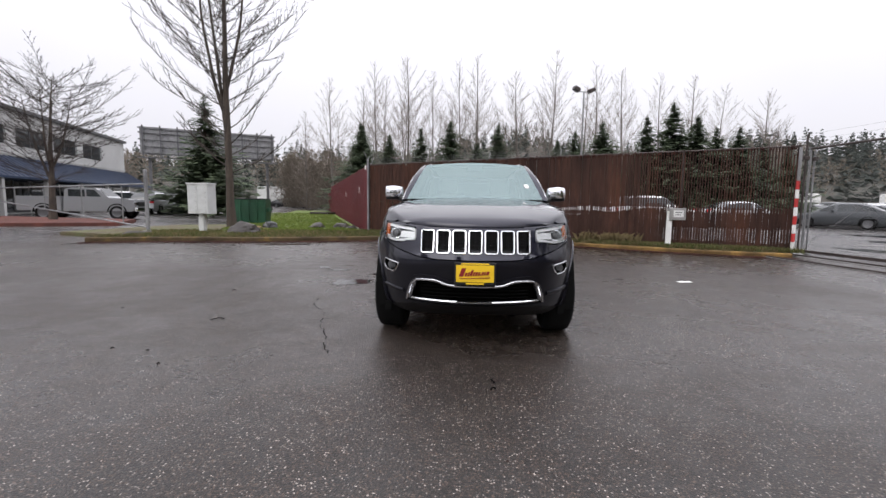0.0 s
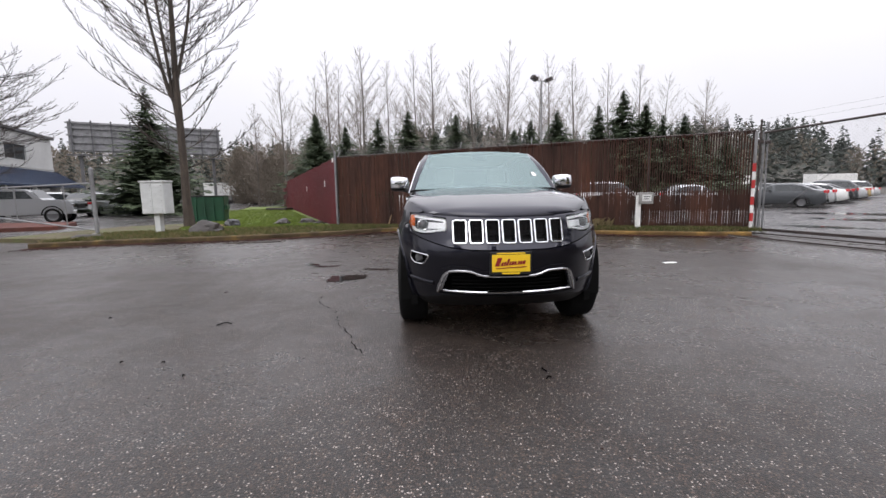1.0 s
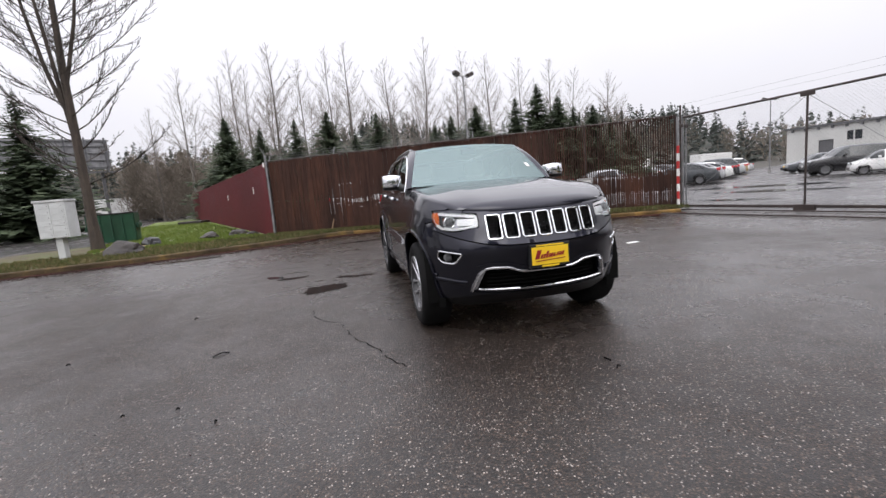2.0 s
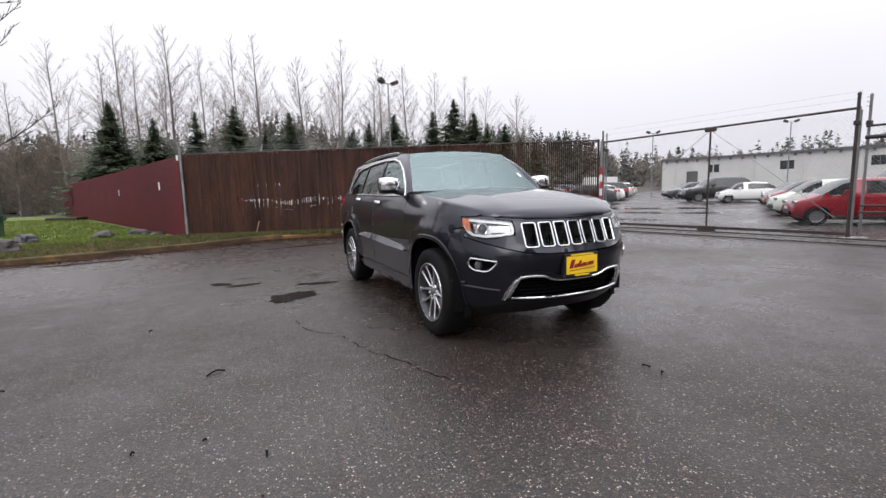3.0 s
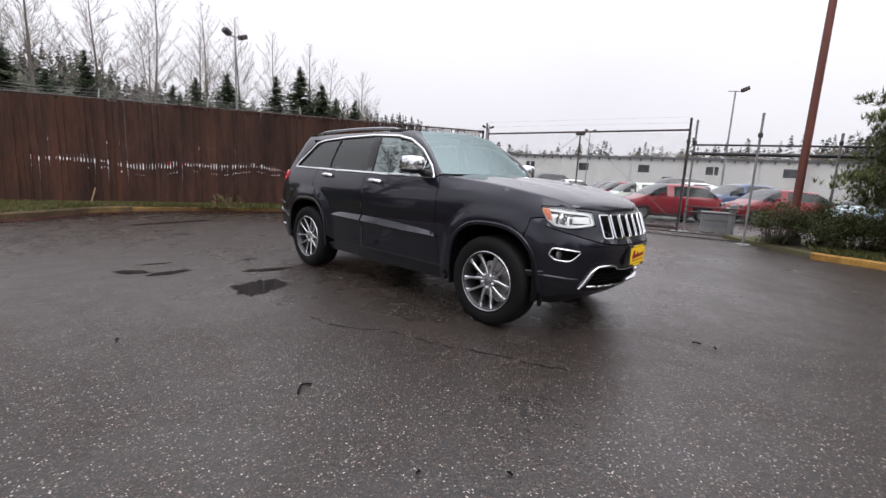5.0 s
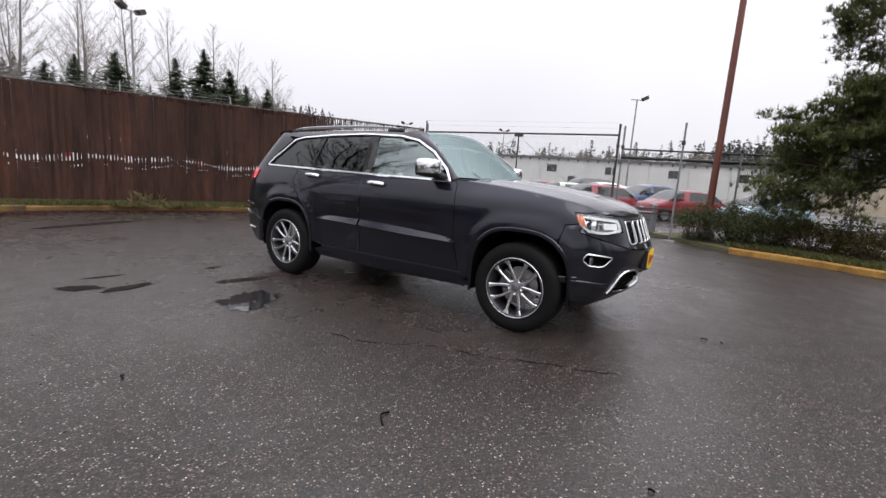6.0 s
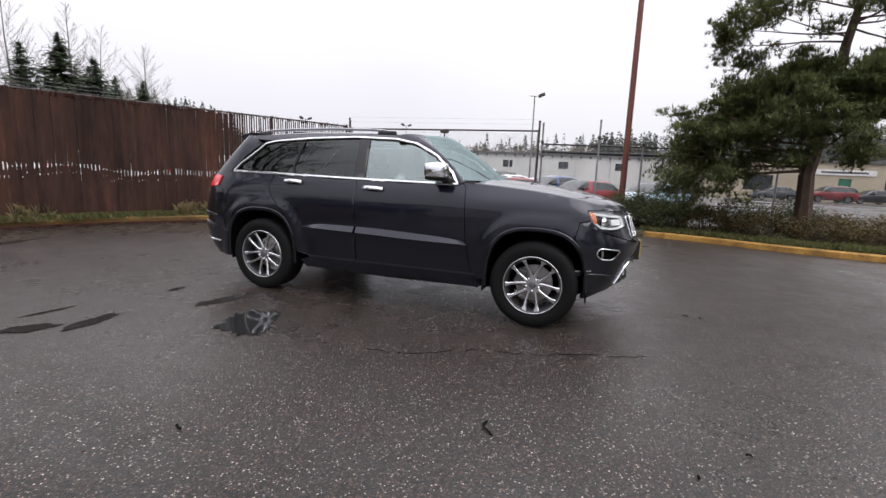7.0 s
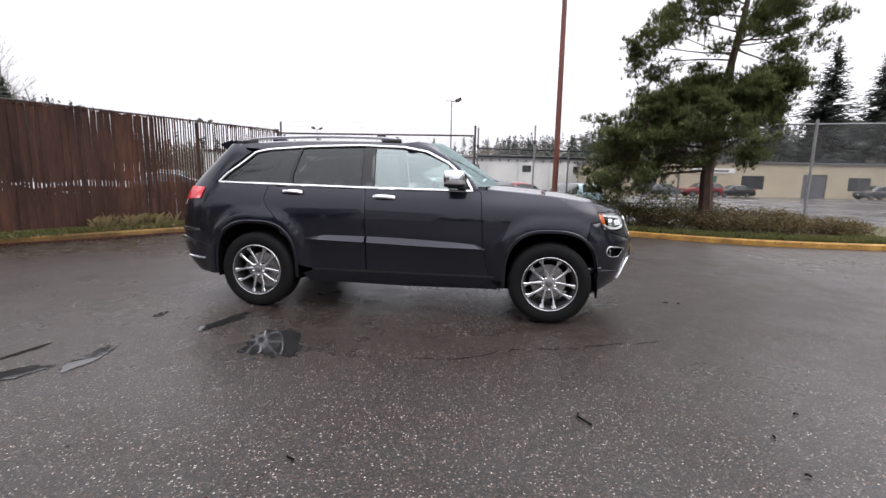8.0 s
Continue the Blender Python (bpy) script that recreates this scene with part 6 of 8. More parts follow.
KINDS = {
    # length, width, bottom, stations (y, bonnet or belt height, roof height), wheel y pair, wheel radius
    "hatch": (3.6, 1.63, [(0, .45, .45), (.04, .64, .64), (.12, .79, .79), (.50, .91, .91), (.70, .96, .99), (1.22, 1.0, 1.38), (1.5, 1.01, 1.47), (2.3, 1.02, 1.49), (2.95, 1.03, 1.43), (3.36, 1.0, 1.14), (3.48, .94, .97), (3.58, .70, .70), (3.6, .45, .45)], (.62, 2.92), .29),
    "sedan": (4.7, 1.8, [(0, .45, .45), (.06, .62, .62), (.25, .74, .74), (1.15, .90, .90), (1.3, .93, .95), (2.0, .96, 1.36), (2.4, .97, 1.44), (3.1, .98, 1.43), (3.5, .99, 1.34), (4.05, 1.0, 1.06), (4.2, 1.0, 1.02), (4.55, .97, .97), (4.66, .8, .8), (4.7, .45, .45)], (.9, 3.6), .32),
    "suv": (4.6, 1.86, [(0, .5, .5), (.06, .75, .75), (.2, .92, .92), (1.1, 1.05, 1.05), (1.25, 1.08, 1.12), (1.8, 1.1, 1.58), (2.1, 1.1, 1.68), (3.2, 1.12, 1.70), (4.0, 1.13, 1.64), (4.4, 1.12, 1.3), (4.5, 1.0, 1.06), (4.58, .8, .8), (4.6, .5, .5)], (.9, 3.6), .36),
    "van": (5.0, 1.95, [(0, .5, .5), (.06, .8, .8), (.2, .95, .95), (.9, 1.1, 1.1), (1.0, 1.12, 1.18), (1.6, 1.15, 1.72), (2.0, 1.15, 1.85), (3.5, 1.15, 1.88), (4.6, 1.15, 1.84), (4.85, 1.15, 1.5), (4.92, 1.1, 1.14), (4.98, .8, .8), (5.0, .5, .5)], (.95, 3.9), .36),
}


def car_prototype(kind, label, rng):
    ln, wd, st, wheels, wr = KINDS[kind]
    car = thing("parked_car", label, "car")
    hw = wd / 2
    body = bmesh.new()
    rings = []
    bottom = 0.20 if kind != "suv" else 0.26
    dense_st = []
    for a, b in zip(st, st[1:]):
        n = 3 if b[0] - a[0] > 0.3 else 1
        dense_st += [tuple(a[k] + (b[k] - a[k]) * i / n for k in range(3)) for i in range(n)]
    dense_st.append(st[-1])
    for y, belt, roof in dense_st:
        e = min(y, ln - y)
        w = hw * (1 - 0.16 * max(0, 1 - e / 0.55) ** 2.2)
        zb = bottom + 0.10 * max(0, 1 - e / 0.4)
        up = max(0.0, roof - belt)
        rw = w * (1 - 0.42 * up) if up > 0.02 else w * 0.86
        pts = [(w * 0.86, zb), (w * 0.97, zb + 0.08), (w, (zb + belt) / 2), (w * 0.99, belt - 0.10), (w * 0.94, belt), (rw + (w * 0.94 - rw) * 0.12, belt + up * 0.88), (rw * 0.9, belt + up + 0.012), (rw * 0.45, belt + up + 0.04), (0, belt + up + 0.048)]
        rings.append((y, up, [(x, z) for x, z in pts]))

    def put(bm, a, b, j0, j1, cache, sides=(1, -1)):
        def vert(r, j, s):
            key = (r, j, s)
            if key not in cache:
                y, up, pts = rings[r]
                cache[key] = bm.verts.new((pts[j][0] * s, y - ln / 2, pts[j][1]))
            return cache[key]
        for s in sides:
            try:
                f = bm.faces.new((vert(a, j0, s), vert(b, j0, s), vert(b, j1, s), vert(a, j1, s)))
                f.smooth = True
            except ValueError:
                pass
    cb = {}
    panes = {}
    for r in range(len(rings) - 1):
        u0, u1 = rings[r][1], rings[r + 1][1]
        y0, y1 = rings[r][0], rings[r + 1][0]
        ym = (y0 + y1) / 2
        for j in range(8):
            steep = abs(u1 - u0) > 0.25 * (y1 - y0)
            pane = ""
            if j == 4 and (u0 + u1) / 2 > 0.16 and abs(ym - ln * 0.47) >= 0.06:
                pane = "front_window" if ym < ln * 0.47 else "rear_window"
            if j >= 5 and steep and min(u0, u1) >= 0.0 and (u0 + u1) / 2 > 0.05:
                pane = "windscreen" if ym < ln * 0.5 else "back_window"
            if pane:
                for s_ in (1, -1):
                    key = (pane, s_ if "window" in pane and pane != "back_window" else 0)
                    if key not in panes:
                        panes[key] = (bmesh.new(), {})
                    put(panes[key][0], r, r + 1, j, j + 1, panes[key][1], (s_,))
            else:
                if j < 2 and any(abs(ym - c) < wr * 1.05 for c in wheels):
                    continue
                put(body, r, r + 1, j, j + 1, cb)
    bmesh.ops.remove_doubles(body, verts=body.verts, dist=1e-4)
    bmesh.ops.recalc_face_normals(body, faces=body.faces)
    part("body", body, M_CARPAINT, car)
    for (pane, _), (bm, _) in panes.items():
        bmesh.ops.remove_doubles(bm, verts=bm.verts, dist=1e-4)
        bmesh.ops.recalc_face_normals(bm, faces=bm.faces)
        part(pane, bm, M_CARGLASS, car, "dark car glass")
    part("underbody", boxed(-hw * 0.82, hw * 0.82, -ln / 2 + 0.25, ln / 2 - 0.25, bottom - 0.02, bottom + 0.28), M_UNDER, car)
    for c in wheels:
        for s in (1, -1):
            w = part("wheel", lathe([(s * (hw - 0.21), wr * 0.6), (s * (hw - 0.21), wr * 0.95), (s * (hw - 0.18), wr), (s * (hw - 0.03), wr), (s * (hw - 0.005), wr * 0.93), (s * (hw - 0.01), wr * 0.68)], 22), M_RUBBER, car, "black tyre")
            w.location = (0, c - ln / 2, wr)
            rim = lathe([(s * (hw - 0.02), wr * 0.68), (s * (hw - 0.035), wr * 0.6), (s * (hw - 0.05), wr * 0.18), (s * (hw - 0.03), 0.0)], 14)
            part("rim", rim, M_SATIN, w, "grey wheel rim")
            ar = lathe([(s * (hw - 0.004), wr * 1.22), (s * (hw + 0.006), wr * 1.16), (s * (hw - 0.004), wr * 1.08), (s * (hw - 0.22), wr * 1.08)], 22)
            bmesh.ops.bisect_plane(ar, geom=ar.verts[:] + ar.edges[:] + ar.faces[:], plane_co=(0, 0, -wr * 0.35), plane_no=(0, 0, 1), clear_inner=True)
            a = part("wheel_arch", ar, M_UNDER, car)
            a.location = (0, c - ln / 2, wr + 0.01)
    zb = st[2][1]
    for s in (1, -1):
        x0, x1 = sorted((s * hw * 0.55, s * hw * 0.86))
        part("headlight", boxed(x0, x1, -ln / 2 + 0.03, -ln / 2 + 0.24, zb - 0.10, zb + 0.02, bevel=0.03), M_LAMPBOWL, car, "clear headlight")
        zt = st[-3][1]
        part("tail_light", boxed(x0, x1, ln / 2 - 0.16, ln / 2 - 0.01, zt - 0.12, zt + 0.06, bevel=0.03), M_TAILRED, car, "red tail light")
        xm = sorted((s * (hw + 0.0), s * (hw + 0.16)))
        ym = [q[0] for q in st if q[2] - q[1] > 0.3][0] - ln / 2
        part("mirror", boxed(xm[0], xm[1], ym - 0.02, ym + 0.12, st[5][1] + 0.02, st[5][1] + 0.15, bevel=0.03), M_CARPAINT, car)
        part("side_trim", boxed(min(s * hw * 0.98, s * (hw + 0.008)), max(s * hw * 0.98, s * (hw + 0.008)), wheels[0] + wr * 1.25 - ln / 2, wheels[1] - wr * 1.25 - ln / 2, bottom + 0.03, bottom + 0.10), M_BLACKTRIM, car)
    part("grille", boxed(-hw * 0.45, hw * 0.45, -ln / 2 - 0.004, -ln / 2 + 0.06, bottom + 0.16, bottom + 0.30, bevel=0.02), M_BLACKTRIM, car, "black grille")
    part("number_plate", boxed(-0.16, 0.16, -ln / 2 - 0.012, -ln / 2 - 0.002, bottom + 0.32, bottom + 0.42), M_PLATE if kind == "sedan" else M_WHITEPAINT, car)
    return car


COLORS = {"red": (0.20, 0.003, 0.011), "white": (0.75, 0.75, 0.74), "black": (0.012, 0.012, 0.014), "silver": (0.42, 0.43, 0.44), "dark grey": (0.05, 0.055, 0.06), "blue": (0.03, 0.06, 0.14), "tan": (0.38, 0.28, 0.13), "maroon": (0.16, 0.015, 0.02), "pale blue": (0.30, 0.42, 0.46), "pale green": (0.56, 0.62, 0.55)}
NOUN = {"hatch": "small hatchback", "sedan": "saloon car", "suv": "SUV", "van": "minivan"}
car_proto = {}
car_rng = random.Random(4)


def park(kind, color, x, y, heading, where="parked on wet tarmac"):
    """heading: degrees from +x towards which the nose points."""
    m = pose(x, y, 0.006, 0, 0, heading + 90)
    label = f"{color} {NOUN[kind]} {where}"
    if kind not in car_proto:
        c = car_proto[kind] = car_prototype(kind, label, car_rng)
        c.matrix_basis = m
    else:
        c = copy_thing(car_proto[kind], m)
    tagged(c, label, "car", "parked cars")
    for o in c.children_recursive:
        o.color = (*COLORS[color], 1)
    return c


# behind the gate: a row of small cars
ROW = [("red", 13.9, 4.1, 130), ("pale green", 17.2, 6.4, 130), ("red", 20.5, 8.5, 130), ("dark grey", 23.8, 10.4, 132), ("silver", 26.6, 12.0, 134)]
for c, x, y, head in ROW:
    park("hatch", c, x, y, head, "behind the chain-link gate").scale = (0.92, 0.92, 0.86)
park("suv", "black", 29.4, 18.8, 146, "in the fenced yard")
park("hatch", "white", 27.9, 15.7, 133, "in the fenced yard")
park("sedan", "dark grey", 36.5, 26.0, 150, "in the fenced yard")
for k, (c, kd) in enumerate((("red", "hatch"), ("blue", "sedan"), ("white", "hatch"), ("white", "sedan"), ("black", "suv"), ("silver", "hatch"), ("red", "hatch"))):
    park(kd, c, 17.0 + k * 2.7, 1.2 + k * 1.75, 132, "in a yard row behind the fence")
park("hatch", "pale blue", 17.0, -1.8, 132, "in a yard row behind the fence")
# the long row seen past the gate's first post
for k, (c, kd) in enumerate((("dark grey", "sedan"), ("silver", "sedan"), ("dark grey", "hatch"), ("white", "sedan"), ("black", "sedan"), ("dark grey", "suv"), ("white", "hatch"), ("silver", "sedan"), ("tan", "sedan"), ("white", "suv"), ("tan", "hatch"), ("silver", "sedan"))):
    park(kd, c, 21.4 + k * 2.15, 23.6 + k * 1.75, -48 + 180, "in a long row in the yard")
for k in range(16):
    c = ("white", "silver", "dark grey", "white", "blue", "silver", "red", "black")[k % 8]
    park(("sedan", "suv", "hatch")[k % 3], c, 12.5 + k * 2.6, 37 + k * 1.0, 100, "in a far row of the yard")
for k, (c, kd) in enumerate((("white", "van"), ("white", "van"), ("white", "suv"), ("silver", "sedan"))):
    park(kd, c, 0.3 + k * 5.05, 22.6 + 0.15 * k, 4, "behind the slat fence")
# left: across the road
park("van", "dark grey", -25.9, 35.0, 22, "by the white building")
park("suv", "silver", -25.4, 31.2, 105, "by the white building")
park("van", "white", -33.5, 38.5, 15, "by the white building")
park("sedan", "white", -25.5, 68.0, 10, "far down the road")
park("sedan", "black", -31.0, 70.0, 10, "far down the road")
# before the beige building
for kd, c, k in (("sedan", "dark grey", 0.0), ("suv", "maroon", 1.0), ("sedan", "black", 1.75), ("suv", "dark grey", 5.2)):
    park(kd, c, 52.4 + k * 0.9, -17.0 - k * 5.2, 98, "before the beige building")


def pickup():
    p = thing("pickup_truck", "silver crew cab pickup truck parked by a mulch bed", "pickup truck", (-22.6, 21.6, 0.0), 108)
    pnt = paint_mat("silver_pickup_paint", (0.30, 0.31, 0.32), 0.3, metal=0.4)

    def prism(name, outl, hw, mt, inset=0.0, label=""):
        bm = bmesh.new()
        n = len(outl)
        rings = [[bm.verts.new((x, y - 2.9, z)) for y, z in outl] for x in (-hw, hw)]
        bm.faces.new(rings[0]), bm.faces.new(rings[1][::-1])
        for i in range(n):
            bm.faces.new((rings[0][i], rings[1][i], rings[1][(i + 1) % n], rings[0][(i + 1) % n]))
        bmesh.ops.recalc_face_normals(bm, faces=bm.faces)
        bmesh.ops.bevel(bm, geom=bm.edges[:], offset=0.04, segments=2, affect="EDGES")
        return part(name, bm, mt, p, label)
    prism("body", [(0.02, 0.5), (0.0, 0.85), (0.1, 1.12), (0.5, 1.20), (1.3, 1.25), (1.5, 1.27), (3.55, 1.28), (3.6, 0.45), (0.3, 0.45)], 0.98, pnt)
    prism("cab", [(1.35, 1.22), (1.98, 1.76), (2.3, 1.82), (3.2, 1.82), (3.55, 1.72), (3.6, 1.22)], 0.86, pnt)
    prism("bed", [(3.66, 0.5), (3.66, 1.31), (5.8, 1.31), (5.8, 0.5)], 0.98, pnt)
    for s in (1, -1):
        for a, b in ((1.75, 2.45), (2.55, 3.35)):
            bm = bmesh.new()
            q = [(a, 1.31), (a + (0.32 if a < 2 else 0), 1.70), (b, 1.71), (b, 1.31)]
            vs = [bm.verts.new((s * 0.875, y - 2.9, z)) for y, z in q] + [bm.verts.new((s * 0.845, y - 2.9, z)) for y, z in q]
            bm.faces.new(vs[:4]), bm.faces.new(vs[4:][::-1])
            for i in range(4):
                bm.faces.new((vs[i], vs[(i + 1) % 4], vs[4 + (i + 1) % 4], vs[4 + i]))
            bmesh.ops.recalc_face_normals(bm, faces=bm.faces)
            part("side_window", bm, M_CARGLASS, p)
        part("headlight", boxed(min(s * 0.6, s * 0.95), max(s * 0.6, s * 0.95), -2.92, -2.75, 0.82, 1.02, bevel=0.03), M_LAMPBOWL, p)
        for yc in (0.95, 4.55):
            w = part("wheel", lathe([(s * 0.72, 0.25), (s * 0.72, 0.38), (s * 0.76, 0.40), (s * 0.97, 0.40), (s * 1.0, 0.36), (s * 0.99, 0.27)], 24), M_RUBBER, p, "black tyre")
            w.location = (0, yc - 2.9, 0.4)
            part("rim", lathe([(s * 0.985, 0.27), (s * 0.96, 0.2), (s * 0.95, 0.0)], 16), M_SATIN, w)
            ar = lathe([(s * 0.99, 0.50), (s * 0.995, 0.44), (s * 0.75, 0.44)], 24)
            bmesh.ops.bisect_plane(ar, geom=ar.verts[:] + ar.edges[:] + ar.faces[:], plane_co=(0, 0, 0.0), plane_no=(0, 0, 1), clear_inner=True)
            a = part("wheel_arch", ar, M_UNDER, p)
            a.location = (0, yc - 2.9, 0.42)
    bm = bmesh.new()
    vs = [bm.verts.new((sx * w_, y - 2.9, z)) for sx, w_, y, z in ((-1, 0.76, 1.47, 1.26), (1, 0.76, 1.47, 1.26), (1, 0.68, 1.92, 1.76), (-1, 0.68, 1.92, 1.76))]
    bm.faces.new(vs)
    ob = part("windscreen", bm, M_CARGLASS, p)
    ob.location = (0, -0.025, 0.03)
    part("bumper", boxed(-0.97, 0.97, -3.02, -2.86, 0.46, 0.68, bevel=0.04), M_CHROME, p, "chrome bumper")
    part("grille", boxed(-0.55, 0.55, -2.94, -2.86, 0.76, 1.02, bevel=0.03), M_BLACKTRIM, p)


pickup()


# ---- buildings ----
M_STUCCO = mat("white_stucco", (0.50, 0.50, 0.485), 0.8, var=0.14, coarse=0.4, fine=12, bump=0.1)
M_WAREHOUSE = mat("white_warehouse_wall", (0.56, 0.56, 0.54), 0.75, var=0.14, coarse=0.25, fine=6, bump=0.05, stretch=(1, 1, 0.4))
M_BEIGE = mat("beige_wall", (0.42, 0.36, 0.26), 0.8, var=0.12, coarse=0.3, fine=6, bump=0.05)
M_BLUEROOF = mat("blue_metal_roof", (0.022, 0.040, 0.085), 0.4, metal=0.2, var=0.2, coarse=0.8)
M_DARKWIN = mat("dark_window_glass", (0.03, 0.035, 0.04), 0.08, var=0.2, bump=0.0, spec=0.8)
M_ROOFDARK = mat("dark_roof_edge", (0.10, 0.10, 0.105), 0.7, var=0.2)
M_GREEN = mat("green_door_paint", (0.02, 0.16, 0.09), 0.5, var=0.15)
M_MULCH = mat("red_bark_mulch", (0.11, 0.035, 0.025), 0.9, var=0.5, fine=30, bump=0.8)


def box_building(name, label, category, a, b, depth, h, wall_mt, roof_mt, floor_z=0.0, wins=(), doors=(), cap=0.25):
    """A building whose front runs from a to b in plan; openings by (along, z0, width, height)."""
    a, b = Vector(a), Vector(b)
    d = b - a
    ln = d.length
    ang = math.degrees(math.atan2(d.y, d.x))
    bd = thing(name, label, category, (a.x, a.y, floor_z), ang)
    # front wall made of piers, spandrels and heads round its openings
    ops = sorted([(s, z, w, hh, "w") for s, z, w, hh in wins] + [(s, 0.0, w, hh, "d") for s, w, hh in doors])
    bm = bmesh.new()
    cur = 0.0
    for s, z, w, hh, _ in ops:
        if s > cur:
            box(bm, cur, s, 0, 0.3, 0, h)
        if z > 0.01:
            box(bm, s, s + w, 0, 0.3, 0, z)
        box(bm, s, s + w, 0, 0.3, z + hh, h)
        cur = s + w
    box(bm, cur, ln, 0, 0.3, 0, h)
    box(bm, 0, 0.3, 0.3, depth, 0, h)
    box(bm, ln - 0.3, ln, 0.3, depth, 0, h)
    box(bm, 0.3, ln - 0.3, depth - 0.3, depth, 0, h)
    part("wall", bm, wall_mt, bd)
    part("roof", boxed(-cap, ln + cap, -cap, depth + cap, h + 0.002, h + 0.26), roof_mt, bd)
    for s, z, w, hh, kd in ops:
        if kd == "w":
            win = part("window", boxed(s - 0.05, s + w + 0.05, -0.03, -0.003, z - 0.08, z), wall_mt, bd)
            part("pane", boxed(s, s + w, 0.14, 0.17, z, z + hh), M_DARKWIN, win)
            part("frame_bar", boxed(s + w / 2 - 0.03, s + w / 2 + 0.03, 0.10, 0.14, z, z + hh), M_ROOFDARK, win)
        else:
            dr = part("door", boxed(s, s + w, 0.12, 0.18, 0.0, hh), M_GREEN if category == "shop building" and abs(w - 1.3) < 0.1 else M_ROOFDARK, bd)
            part("door_handle", boxed(s + w - 0.2, s + w - 0.12, 0.08, 0.12, 1.0, 1.1), M_GALV, dr)
    return bd, ln


def warehouse():
    d = (Vector((73, -14)) - Vector((58.2, 46.8)))
    wins = [(6.5 + k * 8.6, 2.9, 1.5, 1.1) for k in range(7)]
    doors = [(3.6, 1.6, 3.2), (27.0, 1.2, 2.4)]
    bd, ln = box_building("warehouse", "long low white warehouse with a flat roof", "warehouse", (58.2, 46.8), (73, -14), 22, 4.9, M_WAREHOUSE, M_ROOFDARK, wins=[w for w in wins if not any(abs(w[0] - q[0]) < 2 for q in doors)], doors=doors)
    for k in range(12):
        part("downpipe", boxed(2.0 + k * 5.2, 2.12 + k * 5.2, -0.14, -0.02, 0, 4.9), M_WAREHOUSE, bd)
    for k in range(42):
        part("roof_bracket", boxed(0.6 + k * 1.45, 0.85 + k * 1.45, -0.24, -0.005, 4.55, 4.86), M_ROOFDARK, bd)


warehouse()


def shop_building():
    wins = [(2 + k * 7.0, 1.0, 3.0, 1.7) for k in (0, 2, 4, 5)]
    bd, ln = box_building("shop_building", "long beige single-storey building with a green door", "shop building", (55.5, -13.0), (63.5, -66.0), 18, 4.3, M_BEIGE, M_ROOFDARK, wins=wins, doors=[(11.5, 1.3, 2.6), (24.0, 3.2, 3.0)])
    sg = part("sign", boxed(9.0, 15.0, -0.12, -0.02, 2.95, 3.55, bevel=0.02), M_WHITEPAINT, bd, "white sign board with dark bars")
    part("sign_bar", boxed(9.6, 14.2, -0.135, -0.118, 3.15, 3.36), M_SATIN, sg)


shop_building()


def office():
    """The white two-storey building with a blue skirt roof."""
    wins = [(float(s), 5.0, 3.9, 1.35) for s in np.arange(1.5, 31.0, 5.0)]
    bd, ln = box_building("office_building", "white two-storey office with a blue metal skirt roof", "office building", (-28.0, 12.5), (-40.0, 46.5), 14, 7.5, M_STUCCO, M_ROOFDARK, wins=wins, doors=())
    # ground floor: dark glazing set between piers, under the skirt roof
    for s in np.arange(1.0, 32.0, 4.2):
        w = part("shopfront", boxed(float(s), float(s) + 3.9, -0.06, -0.004, 0.12, 2.44), M_DARKWIN, bd, "dark ground floor glazing")
        part("frame_bar", boxed(float(s) + 1.9, float(s) + 2.0, -0.09, -0.06, 0.12, 2.44), M_ROOFDARK, w)
        part("frame_bar", boxed(float(s), float(s) + 3.9, -0.09, -0.06, 1.95, 2.02), M_ROOFDARK, w)
    bm = bmesh.new()
    vs = [bm.verts.new(p) for p in ((-0.5, -2.4, 2.6), (ln + 0.5, -2.4, 2.6), (ln + 0.5, -0.02, 4.15), (-0.5, -0.02, 4.15), (-0.5, -2.4, 2.45), (ln + 0.5, -2.4, 2.45), (ln + 0.5, -0.02, 2.45), (-0.5, -0.02, 2.45))]
    for f in ((0, 1, 2, 3), (4, 7, 6, 5), (0, 4, 5, 1), (1, 5, 6, 2), (3, 7, 4, 0)):
        bm.faces.new([vs[i] for i in f])
    bmesh.ops.recalc_face_normals(bm, faces=bm.faces)
    sk = part("skirt_roof", bm, M_BLUEROOF, bd, "blue standing seam skirt roof")
    for k in range(64):
        x = -0.3 + (ln + 0.6) * k / 63
        rib = sweep([(x, -2.41, 2.62), (x, -0.03, 4.17)], [(-0.02, -0.01), (0.02, -0.01), (0.02, 0.04), (-0.02, 0.04)])
        part("seam", rib, M_BLUEROOF, sk)
    for k in range(8):
        x = 0.5 + (ln - 1) * k / 7
        part("column", boxed(x - 0.12, x + 0.12, -2.25, -2.0, 0, 2.45), M_STUCCO, bd)
    part("parapet_band", boxed(-0.02, ln + 0.02, -0.05, -0.004, 4.3, 4.45), M_STUCCO, bd)
    mul = part("mulch_bed", slab([(-34.0, 18.0), (-21.0, 13.0), (-15.6, 15.4), (-17.4, 18.8), (-22.0, 19.4), (-34.0, 21.5)], -0.02, 0.16), M_MULCH)
    tagged(mul, "red bark mulch bed beside the road", "mulch bed", kind="structure")


office()


